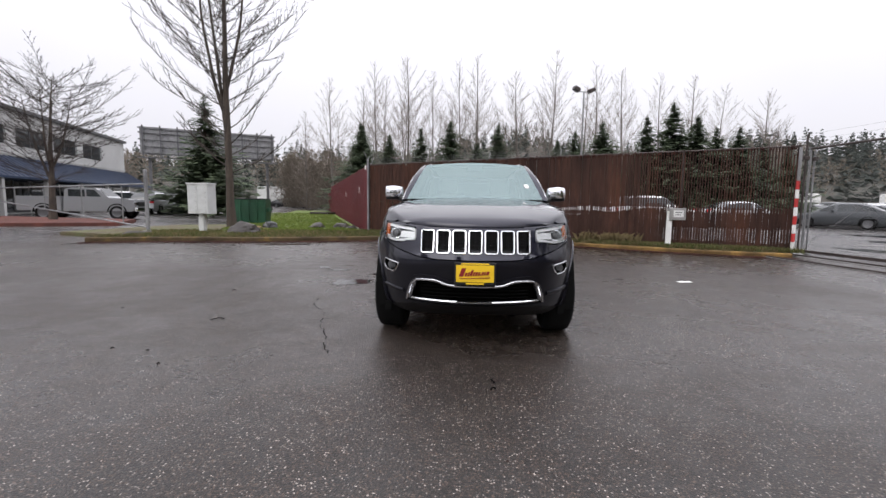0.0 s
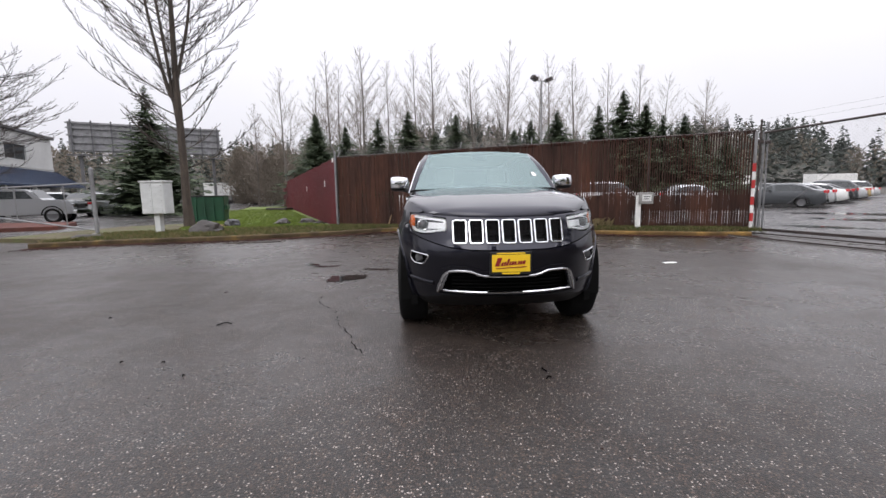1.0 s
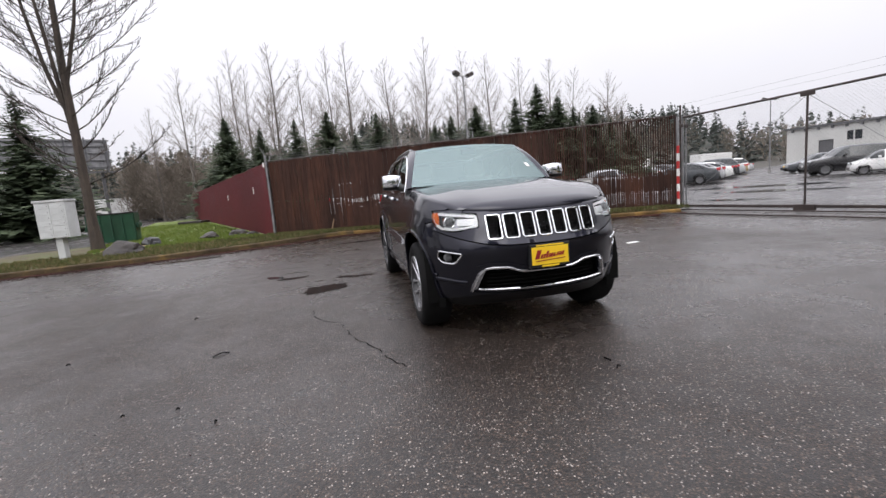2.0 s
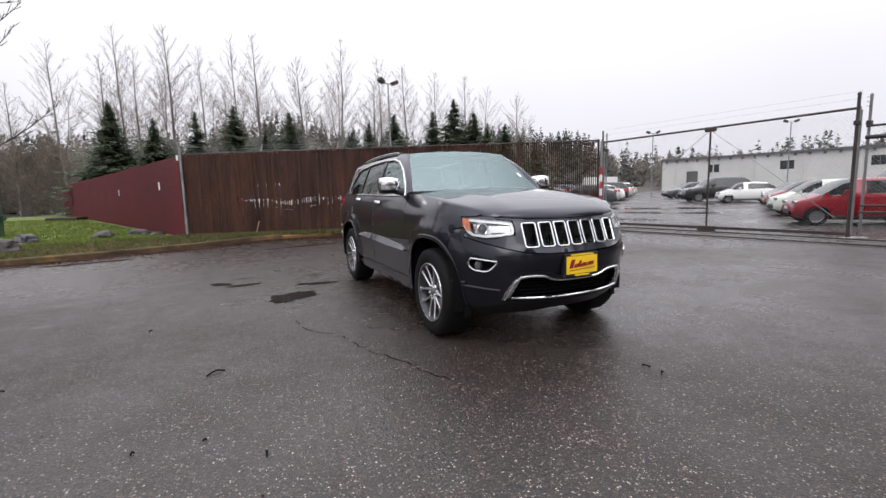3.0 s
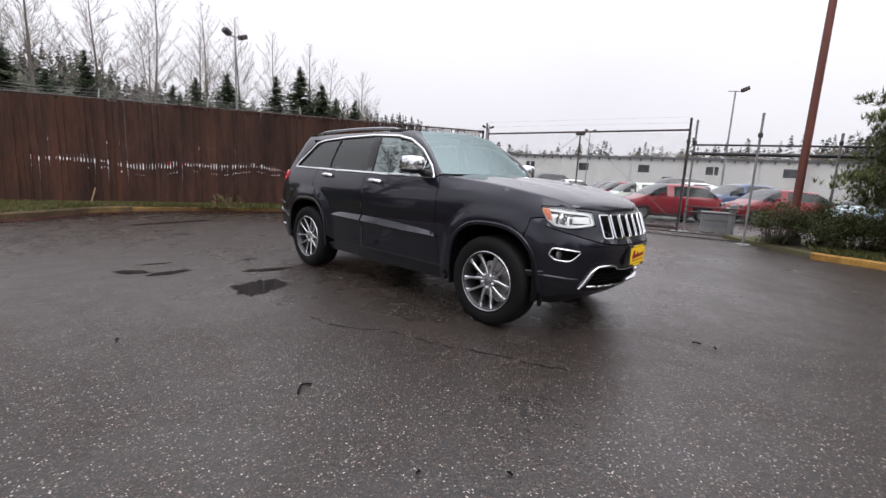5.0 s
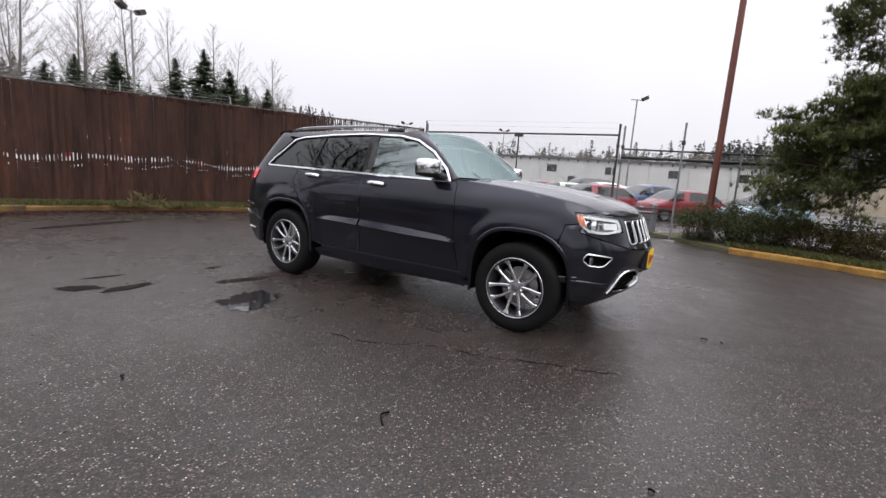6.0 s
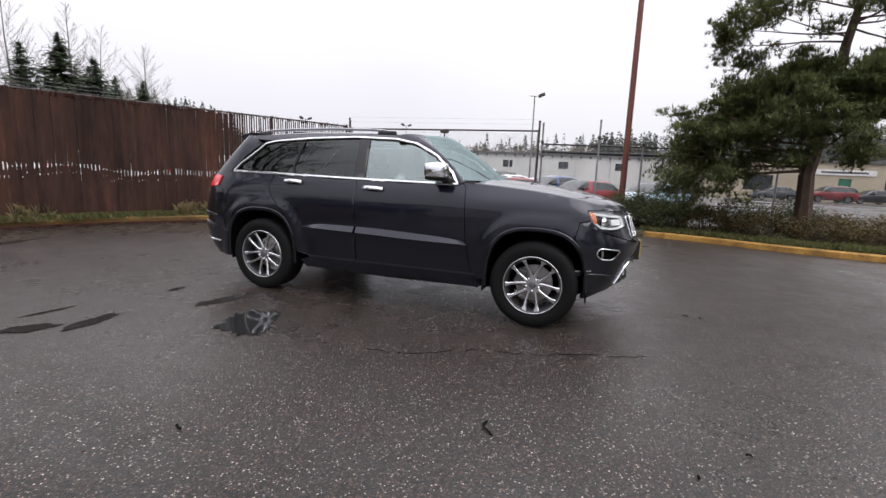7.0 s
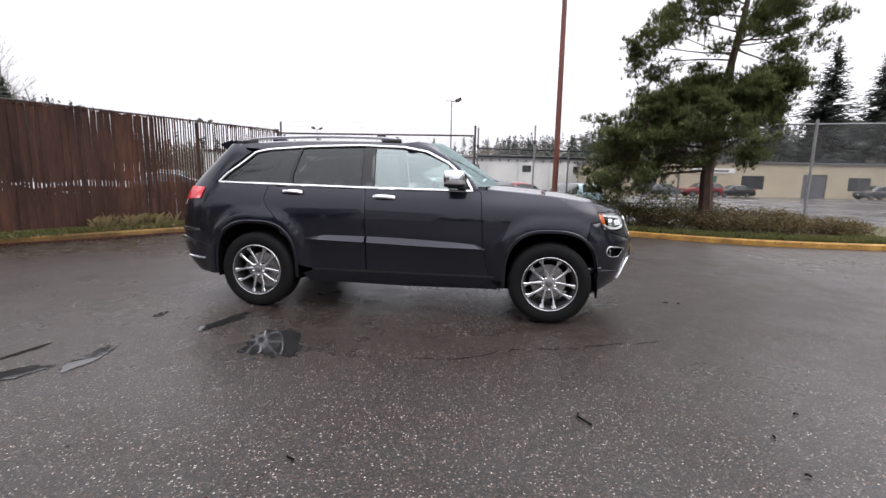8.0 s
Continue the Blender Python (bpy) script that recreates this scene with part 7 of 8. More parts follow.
def billboard():
    a, b = Vector((-50.5, 63.0)), Vector((-34.0, 73.0))
    d = b - a
    bd = thing("billboard", "grey back of a large roadside billboard on steel legs", "billboard", (a.x, a.y, 0), math.degrees(math.atan2(d.y, d.x)))
    ln = d.length
    part("panel", boxed(0, ln, 0, 0.15, 8.0, 12.2), M_GALV, bd)
    for z in (8.3, 9.3, 10.3, 11.3, 12.0):
        part("stringer", boxed(-0.2, ln + 0.2, -0.25, -0.004, z - 0.09, z + 0.09), M_GALV, bd)
    for k in range(9):
        x = 0.4 + (ln - 0.8) * k / 8
        part("upright", boxed(x - 0.1, x + 0.1, -0.5, -0.254, 7.6, 12.4), M_SATIN, bd)
    part("catwalk", boxed(-0.3, ln + 0.3, -1.3, -0.3, 7.4, 7.55), M_SATIN, bd)
    for x in (1.2, ln * 0.5, ln - 1.2):
        part("leg", boxed(x - 0.2, x + 0.2, -0.5, -0.1, 0, 7.6), M_SATIN, bd)


billboard()


def trailer(x, y, rz, ln, h, label, wd=2.5):
    t = thing("trailer", label, "trailer", (x, y, 0), rz, group="white trailers")
    part("box", boxed(-ln / 2, ln / 2, -wd / 2, wd / 2, 1.0, h, bevel=0.05), M_WHITEPAINT, t)
    part("chassis", boxed(-ln / 2 + 0.3, ln / 2 - 0.3, -0.5, 0.5, 0.7, 1.0), M_UNDER, t)
    for sx in (-0.32, 0.32):
        for sy in (-1, 1):
            w = part("wheel", lathe([(-0.14, 0.25), (-0.14, 0.5), (0.14, 0.5), (0.14, 0.25)], 18, "y"), M_RUBBER, t)
            w.location = (ln * sx, sy * (wd / 2 - 0.2), 0.5)


trailer(-33, 75, 12, 9, 3.6, "white box trailer parked far off")
trailer(-22, 78, 12, 8, 3.4, "white box trailer by the far road")
trailer(-40, 62, 20, 6, 3.0, "small white box trailer by trees")
for k in range(3):
    trailer(36 + k * 17.0, 76 - k * 2.0, 5, 8, 3.4, "white box trailer in the far yard")

# ---- trees and plants ----
def cross3(a, b):
    return np.array((a[1] * b[2] - a[2] * b[1], a[2] * b[0] - a[0] * b[2], a[0] * b[1] - a[1] * b[0]))


def length3(a):
    return math.sqrt(a[0] * a[0] + a[1] * a[1] + a[2] * a[2])


def tube_soup(segs):
    """Tapered prisms for (p0, p1, r0, r1) segments."""
    verts, faces = [], []
    for p0, p1, r0, r1 in segs:
        n = 7 if r0 > 0.10 else 5 if r0 > 0.03 else 3
        d = np.subtract(p1, p0)
        L = length3(d)
        if L < 1e-6:
            continue
        d = d / L
        u = cross3(d, (0, 0, 1) if abs(d[2]) < 0.9 else (1, 0, 0))
        u /= length3(u)
        v = cross3(d, u)
        k = len(verts)
        for p, r in ((p0, r0), (p1, r1)):
            for i in range(n):
                a = 2 * math.pi * i / n
                verts.append(tuple(p + (u * math.cos(a) + v * math.sin(a)) * r))
        for i in range(n):
            faces.append((k + i, k + (i + 1) % n, k + n + (i + 1) % n, k + n + i))
    return verts, faces


def grow(rng, segs, p, d, length, r, depth, spread, lift, steps=5, wander=0.12, tips=None, kids=(3, 5), decay=0.55):
    """Grow a limb with side limbs."""
    pts = [p]
    for i in range(steps):
        d = d + np.array([rng.uniform(-1, 1), rng.uniform(-1, 1), rng.uniform(-1, 1)]) * wander + np.array([0, 0, lift])
        d = d / length3(d)
        q = pts[-1] + d * (length / steps)
        r0, r1 = r * (1 - 0.85 * i / steps), r * (1 - 0.85 * (i + 1) / steps)
        segs.append((pts[-1], q, r0, max(r1, 0.003)))
        pts.append(q)
    if tips is not None and depth <= 1:
        tips.extend(pts[2:])
    if depth <= 0:
        return
    for k in range(rng.randint(*kids)):
        t = rng.uniform(0.25, 0.98)
        i = min(int(t * steps), steps - 1)
        f = t * steps - i
        base = pts[i] * (1 - f) + pts[i + 1] * f
        dd = pts[i + 1] - pts[i]
        dd = dd / length3(dd)
        side = cross3(dd, [rng.uniform(-1, 1), rng.uniform(-1, 1), rng.uniform(-1, 1)])
        side = side / (length3(side) + 1e-9)
        nd = dd * (1 - spread) + side * spread
        nd = nd / length3(nd)
        grow(rng, segs, base, nd, length * (decay + 0.15 * rng.random()) * (1.15 - 0.5 * t), max(r * (1 - 0.8 * t) * 0.6, 0.005), depth - 1, spread, lift, max(3, steps - 1), wander, tips, kids, decay)


def split_trunk(segs, limit):
    return [s for s in segs if s[2] >= limit], [s for s in segs if s[2] < limit]


def unit(v):
    return v / (length3(v) + 1e-9)


def branch(rng, segs, p, d, length, r0, r1, steps, curl, wander):
    """A limb that bends upwards as it goes; returns its points and its last way."""
    pts = [p]
    for i in range(steps):
        d = unit(d + np.array([rng.gauss(0, wander), rng.gauss(0, wander), curl + rng.gauss(0, wander * 0.6)]))
        q = pts[-1] + d * (length / steps)
        segs.append((pts[-1], q, r0 + (r1 - r0) * i / steps, r0 + (r1 - r0) * (i + 1) / steps))
        pts.append(q)
    return pts


def shoots(rng, segs, pts, length, count, r, curl, level, rmin):
    """Side shoots along a limb, to both sides of it, each with short shoots of its own."""
    n = len(pts) - 1
    for k in range(count):
        f = 0.16 + 0.84 * (k + rng.random()) / count
        i = min(int(f * n), n - 1)
        base = pts[i] + (pts[i + 1] - pts[i]) * (f * n - i)
        d = unit(pts[i + 1] - pts[i])
        side = unit(cross3(d, (rng.gauss(0, 0.35), rng.gauss(0, 0.35), 1.0)))
        lean = rng.uniform(0.25, 0.95) * rng.choice((1, -1))
        nd = unit(d + side * lean + np.array([0, 0, rng.uniform(-0.15, 0.35)]))
        ln = length * rng.uniform(0.55, 1.1) * (1.0 - 0.55 * f)
        sub = branch(rng, segs, base, nd, ln, max(r, rmin), rmin * 0.7, 3, curl, 0.05)
        if level > 0:
            shoots(rng, segs, sub, ln * 0.42, max(2, int(2 + ln * 3.2)), r * 0.6, curl, level - 1, rmin)


def bare_tree(label, seed, height, r, limbs, reach, first, rise, curl, at, env, count=9, share=0.36, twig=None, bark=None, limit=0.03, group="", rmin=0.006, forks=(), level=1, limb_r=0.26):
    """A leafless tree: a straight trunk, forks, upswept limbs and fine shoots. env gives a limb's share of the reach by height."""
    rng = random.Random(seed)
    segs = []
    stems = []
    trunk = branch(rng, segs, np.zeros(3), np.array([rng.uniform(-0.02, 0.02), rng.uniform(-0.02, 0.02), 1.0]), height, r, 0.012, 14, 0.10, 0.022)
    segs[0] = (segs[0][0], segs[0][1], r * 1.3, segs[0][3])
    stems.append((trunk, height, r, first, limbs))
    for f, bearing, ln, lean in forks:
        i = int(f * 14)
        a = radians(bearing)
        d = unit(np.array([math.cos(a) * lean, math.sin(a) * lean, 1.0]))
        rr = r * (1 - f) * 0.62
        stems.append((branch(rng, segs, trunk[i], d, ln, rr, 0.012, 10, 0.16, 0.03), ln, rr, 0.16, int(limbs * ln / height * 0.9)))
    for pts, tall, rad, start, number in stems:
        n = len(pts) - 1
        for k in range(number):
            t = start + (0.985 - start) * (k + rng.random() * 0.7) / number
            i = min(int(t * n), n - 1)
            base = pts[i] + (pts[i + 1] - pts[i]) * (t * n - i)
            a = k * 2.4 + rng.uniform(-0.9, 0.9)
            up = radians(rise + 22 * t + rng.uniform(-14, 14))
            d = np.array([math.cos(a) * math.cos(up), math.sin(a) * math.cos(up), math.sin(up)])
            ln = reach * env(t) * rng.uniform(0.55, 1.12)
            rl = max(rad * (1 - 0.9 * t) * limb_r, rmin * 1.8)
            limb = branch(rng, segs, base, d, ln, rl, rmin, 7, curl, 0.075)
            shoots(rng, segs, limb, max(ln * share, 0.25), max(4, int(count * (0.4 + 0.6 * ln / reach))), rl * 0.45, curl, level, rmin)
    thick, thin = split_trunk(segs, limit)
    tree = thing("bare_tree", label, "tree", at, group=group)
    part("trunk", soup("trunk", *tube_soup(thick), bark or M_BARK), None, tree)
    part("crown", soup("crown", *tube_soup(thin), twig or M_TWIGDARK), None, tree)
    return tree


# the two street trees
bare_tree("tall bare street tree with upswept branches", 21, 14.5, 0.165, 60, 5.4, 0.15, 12, 0.10, (-9.4, 13.6, 0.08),
          lambda t: 0.14 + 0.86 * (1 - t) ** 0.8 * min(1.0, 0.62 + 1.8 * (t - 0.17)), count=26, share=0.26, rmin=0.0068, forks=((0.24, 170, 9.6, 0.10), (0.30, 200, 8.0, 0.34), (0.36, 10, 7.0, 0.30)), level=1, limb_r=0.20)
bare_tree("broad bare tree in a mulch bed", 8, 7.0, 0.17, 44, 3.5, 0.24, 4, 0.05, (-20.5, 17.3, 0.05),
          lambda t: 0.55 + 0.45 * math.sin(math.pi * min(1.0, 0.20 + 0.62 * t)), count=16, share=0.32, rmin=0.0075, forks=((0.34, 200, 4.2, 0.5), (0.36, 40, 4.0, 0.6), (0.36, 300, 3.8, 0.7)), level=1, limb_r=0.2)

# tall slender poplars behind the fence: four of them, copied about
pop = []
for k, (h, sd, wide) in enumerate(((15.0, 31, 4.3), (13.0, 32, 3.6), (16.5, 33, 5.0), (12.0, 34, 4.2))):
    pop.append(bare_tree("tall slender bare poplar with pale twigs", sd, h, 0.14, 48, wide, 0.22, 32, 0.045, (0, 0, 0),
                         lambda t: 0.13 + 0.87 * math.sin(math.pi * min(1.0, 0.26 + 0.74 * t)) ** 1.1, count=15, share=0.34, twig=M_TWIGPALE, bark=M_POPLAR, group="poplars", rmin=0.0064, level=1, limb_r=0.16,
                         forks=((0.34, 60 * k, h * 0.42, 0.25),)))
# x, y, height
POP_AT = [(-15.8, 47.5, 15.2), (-14.0, 55.4, 16.3), (-11.0, 55.2, 16.9), (-7.6, 50.6, 17.9), (-4.6, 53.3, 16.4), (1.0, 53.0, 20.6), (-1.1, 55.0, 18.2), (6.2, 56.1, 18.5), (8.7, 48.8, 17.9), (12.2, 47.4, 14.8), (15.4, 54.9, 19.1),
          (17.5, 50.1, 15.2), (22.5, 51.8, 16.7), (21.9, 43.7, 14.6), (26.2, 46.5, 14.8), (31.4, 46.7, 13.7), (-12.9, 57.6, 18.5), (-21.4, 54.1, 12.5), (-9.2, 58.0, 17.0), (-3.0, 57.5, 15.0), (10.4, 58.0, 15.5), (35.5, 52.0, 12.0)]
POP_H = (15.0, 13.0, 16.5, 12.0)
pop_rng = random.Random(2)
for i, (x, y, h) in enumerate(POP_AT):
    src = pop[i % 4]
    s = h / POP_H[i % 4]
    if i < 4:
        src.matrix_basis = pose(x, y, 0, 0, 0, 0) @ Matrix.Scale(s, 4)
    else:
        c = copy_thing(src, pose(x, y, 0, 0, 0, pop_rng.uniform(0, 360)))
        c.scale = (s, s, s * pop_rng.uniform(0.92, 1.08))


def conifer(label, seed, h, width, whorls, mt, at, group="", dense_k=1.0, name="conifer", droop=-0.25):
    """A fir: whorls of drooping boughs carrying flat sprays of needles."""
    rng = random.Random(seed)
    tree = thing(name, label, "tree", at, group=group)
    part("trunk", soup("trunk", *tube_soup([(np.array([0, 0, h * i / 6]), np.array([0, 0, h * (i + 1) / 6]), 0.018 * h * (1 - i / 6.3), 0.018 * h * (1 - (i + 1) / 6.3)) for i in range(6)]), M_BARKP), None, tree)
    verts, faces = [], []
    lobes = [(rng.uniform(0, 6.28), rng.uniform(0.7, 1.25)) for _ in range(5)]
    for wv in range(whorls):
        t = 0.05 + 0.95 * (wv + rng.uniform(-0.3, 0.3)) / whorls
        z = h * t
        tier = 0.78 + 0.32 * abs(math.sin(wv * 0.9 + seed)) + rng.uniform(-0.1, 0.12)
        reach = width * 1.15 * max(0.0, 1 - t) ** 0.92 * tier + 0.008 * h
        for b in range(rng.randint(8, 11)):
            a = rng.uniform(0, 2 * math.pi)
            side = 1 + 0.22 * sum((g - 1) * math.cos(a - o) for o, g in lobes)
            ln = reach * rng.uniform(0.45, 1.2) * side
            c, s = math.cos(a), math.sin(a)
            n = max(3, int(6 * dense_k * (0.4 + ln / max(width, 0.1))))
            sag = droop * rng.uniform(0.2, 1.3)
            for k in range(n):
                f = (k + rng.random()) / n
                off = rng.gauss(0, 0.10) * ln * f
                px, py = c * ln * f - s * off, s * ln * f + c * off
                pz = z + sag * ln * f + 0.20 * ln * f * f + rng.gauss(0, 0.012) * h
                w = (0.11 + 0.16 * (1 - f)) * (0.14 * width + 0.86 * reach) * rng.uniform(0.5, 1.2)
                turn_ = a + rng.gauss(0, 0.6)
                c2, s2 = math.cos(turn_), math.sin(turn_)
                q = len(verts)
                dip = rng.uniform(-0.45, 0.25) * w
                verts += [(px + s2 * w * 0.45, py - c2 * w * 0.45, pz - 0.1 * w), (px + c2 * w * 1.1, py + s2 * w * 1.1, pz + dip), (px - s2 * w * 0.45, py + c2 * w * 0.45, pz - 0.1 * w), (px - c2 * w * 0.4, py - s2 * w * 0.4, pz + 0.12 * w)]
                faces += [(q, q + 1, q + 3), (q + 1, q + 2, q + 3)]
    part("crown", soup("crown", verts, faces, mt), None, tree)
    return tree


firs = [conifer("dark green fir with drooping boughs", 41 + k, h, w, 40, M_FIR, (0, 0, 0), "firs", 2.6) for k, (h, w) in enumerate(((10.0, 4.2), (9.0, 4.4), (11.0, 3.9)))]
FIR_AT = [(-10.8, 40.5, 8.9), (-7.9, 40.1, 7.6), (-5.0, 41.8, 8.7), (-2.0, 39.7, 8.9), (0.6, 43.0, 7.2), (2.6, 40.8, 8.8), (10.0, 41.1, 8.2), (12.5, 40.8, 9.0), (15.6, 38.1, 9.1), (17.5, 37.3, 10.1), (19.2, 36.5, 8.8), (21.1, 37.1, 8.0), (22.1, 35.4, 7.7),
          (8.6, 42.3, 7.4), (-11.5, 44.2, 9.3), (27.0, 40.0, 7.0), (30.5, 42.0, 6.5)]
FIR_H = (10.0, 9.0, 11.0)
for i, (x, y, h) in enumerate(FIR_AT):
    s = h / FIR_H[i % 3]
    if i < 3:
        firs[i].matrix_basis = pose(x, y, 0) @ Matrix.Scale(s, 4)
    else:
        c = copy_thing(firs[i % 3], pose(x, y, 0, 0, 0, i * 77))
        c.scale = (s * 1.1, s * 1.1, s)
conifer("dense dark cedar standing by the road", 61, 9.3, 3.9, 46, M_FIR, (-20.7, 30.8, 0), "", 1.6)
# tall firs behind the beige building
far_fir = conifer("tall fir with haze-greyed needles behind the beige building", 47, 11.0, 3.4, 44, M_FARFIR, (78, -58, 0), "far firs", 2.4)
far_fir.scale = (2.0, 2.0, 2.2)
for i, (x, y, s) in enumerate(((84, -66, 2.3), (74, -66, 1.9), (80, -76, 2.2), (90, -58, 2.4), (88, -48, 1.6), (70, -78, 2.1), (95, -40, 1.5))):
    c = copy_thing(far_fir, pose(x, y, 0, 0, 0, i * 51))
    c.scale = (s, s, s * 1.1)


def pine():
    """The broad pine: a leaning trunk, level limbs and flat pads of needles."""
    rng = random.Random(77)
    tree = thing("pine_tree", "broad old pine with layered pads of dark needles", "tree", (8.6, -4.35, 0.06))
    segs, tips = [], []
    trunk = [(0, 0, 0), (0.05, 0.02, 0.8), (0.16, 0.03, 1.6), (0.12, -0.1, 2.6), (0.25, -0.3, 3.6), (0.3, -0.35, 4.6), (0.2, -0.5, 5.8), (0.35, -0.7, 7.2), (0.3, -0.8, 8.6)]
    trunk = [np.array(p, float) for p in trunk]
    for i in range(len(trunk) - 1):
        segs.append((trunk[i], trunk[i + 1], 0.21 * (1 - i / 9.5), 0.21 * (1 - (i + 1) / 9.5)))
    # limbs: height, bearing in degrees, length, rise
    low = [(1.7, 98, 3.3, -0.06), (1.8, 75, 2.9, 0.0), (1.9, 118, 3.1, -0.02), (2.0, 88, 3.0, 0.04), (2.0, 145, 2.5, 0.0), (2.1, 105, 2.8, 0.08), (2.2, 60, 2.6, 0.04), (2.2, 175, 2.2, 0.04),
           (2.3, 95, 2.6, 0.16), (2.3, -70, 1.7, 0.0), (2.4, 128, 2.5, 0.12), (2.5, 250, 1.7, 0.02), (2.5, 80, 2.3, 0.20), (2.5, -100, 2.2, 0.0), (2.6, 110, 2.2, 0.22), (2.6, 20, 2.0, 0.1),
           (2.7, 205, 1.8, 0.10), (2.7, 155, 2.0, 0.18), (2.8, -50, 1.9, 0.06), (2.9, 90, 2.0, 0.30), (2.9, -90, 2.3, 0.05), (3.0, 120, 1.8, 0.30), (3.0, 65, 1.8, 0.28), (3.1, -120, 1.9, 0.10),
           (3.2, 190, 1.5, 0.22), (3.3, 100, 1.5, 0.38), (3.3, -75, 1.9, 0.16), (3.4, 140, 1.3, 0.35), (3.5, -30, 1.5, 0.2), (3.6, 80, 1.1, 0.5), (3.6, -105, 1.5, 0.25), (3.7, 230, 1.1, 0.3)]
    top = [(4.7, 96, 2.6, -0.02), (4.8, 115, 2.4, 0.05), (4.9, 80, 2.3, 0.08), (5.0, -88, 2.2, -0.30), (5.1, -70, 1.7, 0.0), (5.2, -110, 1.9, -0.05), (5.3, 150, 1.9, 0.1), (5.4, 100, 2.2, 0.12),
           (5.6, -60, 1.7, 0.1), (5.8, 70, 2.0, 0.18), (5.9, -95, 1.8, 0.1), (6.1, 120, 1.9, 0.2), (6.4, -80, 1.6, 0.18), (6.6, 95, 1.8, 0.25), (6.9, 60, 1.7, 0.3), (7.1, 170, 1.6, 0.3), (7.3, -50, 1.6, 0.35),
           (7.6, -100, 1.5, 0.35), (7.9, 100, 1.4, 0.4), (8.4, -90, 1.3, 0.5), (5.1, 200, 1.7, 0.1)]
    for z, b, ln, rise in low + top:
        if math.sin(radians(b)) < -0.3 and z < 3.3:
            z, rise, ln = z + 0.75, rise + 0.05, ln * 0.62
        i = max(k for k in range(len(trunk) - 1) if trunk[k][2] <= z)
        f = (z - trunk[i][2]) / (trunk[i + 1][2] - trunk[i][2])
        p = trunk[i] * (1 - f) + trunk[i + 1] * f
        d = np.array([math.cos(radians(b)), math.sin(radians(b)), rise])
        grow(rng, segs, p, d / length3(d), ln, 0.042 if z < 4.5 else 0.03, 2, 0.5, 0.012, 6, 0.10, tips, (6, 8) if z < 4.5 else (5, 6), 0.36)
    part("trunk", soup("trunk", *tube_soup(segs), M_BARKP), None, tree)
    verts, faces = [], []
    for p in tips:
        for k in range(3):
            c = p + np.array([rng.gauss(0, .12), rng.gauss(0, .12), rng.uniform(-.03, .11)])
            for j in range(13):
                a, e = rng.uniform(0, 2 * math.pi), rng.uniform(-0.2, 1.25)
                ln = rng.uniform(0.10, 0.19)
                dx, dy, dz = math.cos(a) * math.cos(e), math.sin(a) * math.cos(e), math.sin(e)
                sx, sy = -math.sin(a) * 0.011, math.cos(a) * 0.011
                q = len(verts)
                verts += [(c[0] - sx, c[1] - sy, c[2]), (c[0] + sx, c[1] + sy, c[2]), (c[0] + dx * ln + sx * 0.5, c[1] + dy * ln + sy * 0.5, c[2] + dz * ln)]
                faces.append((q, q + 1, q + 2))
    part("crown", soup("crown", verts, faces, M_PINE), None, tree)


pine()


def shrub(label, at, rx, ry, h, count, mt, seed, leaf=0.07, stems=24, group="shrubs", upright=0.5):
    """A shrub: stems with many small leaves, loose outlined."""
    rng = random.Random(seed)
    s = thing("shrub", label, "shrub", at, group=group)
    segs, verts, faces = [], [], []
    ends = []
    for k in range(stems):
        a = rng.uniform(0, 2 * math.pi)
        rr = rng.random() ** 0.5
        tip = np.array([math.cos(a) * rx * rr, math.sin(a) * ry * rr, h * rng.uniform(0.55, 1.05) * (1 - 0.45 * rr * rr)])
        base = np.array([tip[0] * 0.35, tip[1] * 0.35, 0.0])
        mid = base * 0.5 + tip * 0.5 + np.array([rng.uniform(-.1, .1), rng.uniform(-.1, .1), 0.1 * h])
        segs += [(base, mid, 0.012, 0.008), (mid, tip, 0.008, 0.003)]
        ends.append((base, mid, tip))
    for k in range(count):
        b, m, t = ends[rng.randrange(len(ends))]
        f = rng.random() ** 0.7
        p = (b * (1 - f) + m * f if f < 0.3 else m * (1 - f) + t * f) + np.array([rng.gauss(0, .10), rng.gauss(0, .10), rng.gauss(0, .08)])
        p[2] = max(p[2], 0.02)
        a, e = rng.uniform(0, 2 * math.pi), rng.uniform(-0.4, 1.2) * upright * 1.6
        d = np.array([math.cos(a) * math.cos(e), math.sin(a) * math.cos(e), math.sin(e)])
        w = cross3(d, [rng.uniform(-1, 1), rng.uniform(-1, 1), 1.0])
        w = w / (length3(w) + 1e-9)
        ln = leaf * rng.uniform(0.6, 1.4)
        q = len(verts)
        verts += [tuple(p), tuple(p + d * ln * 0.5 + w * ln * 0.28), tuple(p + d * ln), tuple(p + d * ln * 0.5 - w * ln * 0.28)]
        faces.append((q, q + 1, q + 2, q + 3))
    part("stem", soup("stem", *tube_soup(segs), M_TWIG), None, s)
    part("foliage", soup("foliage", verts, faces, mt), None, s)
    return s


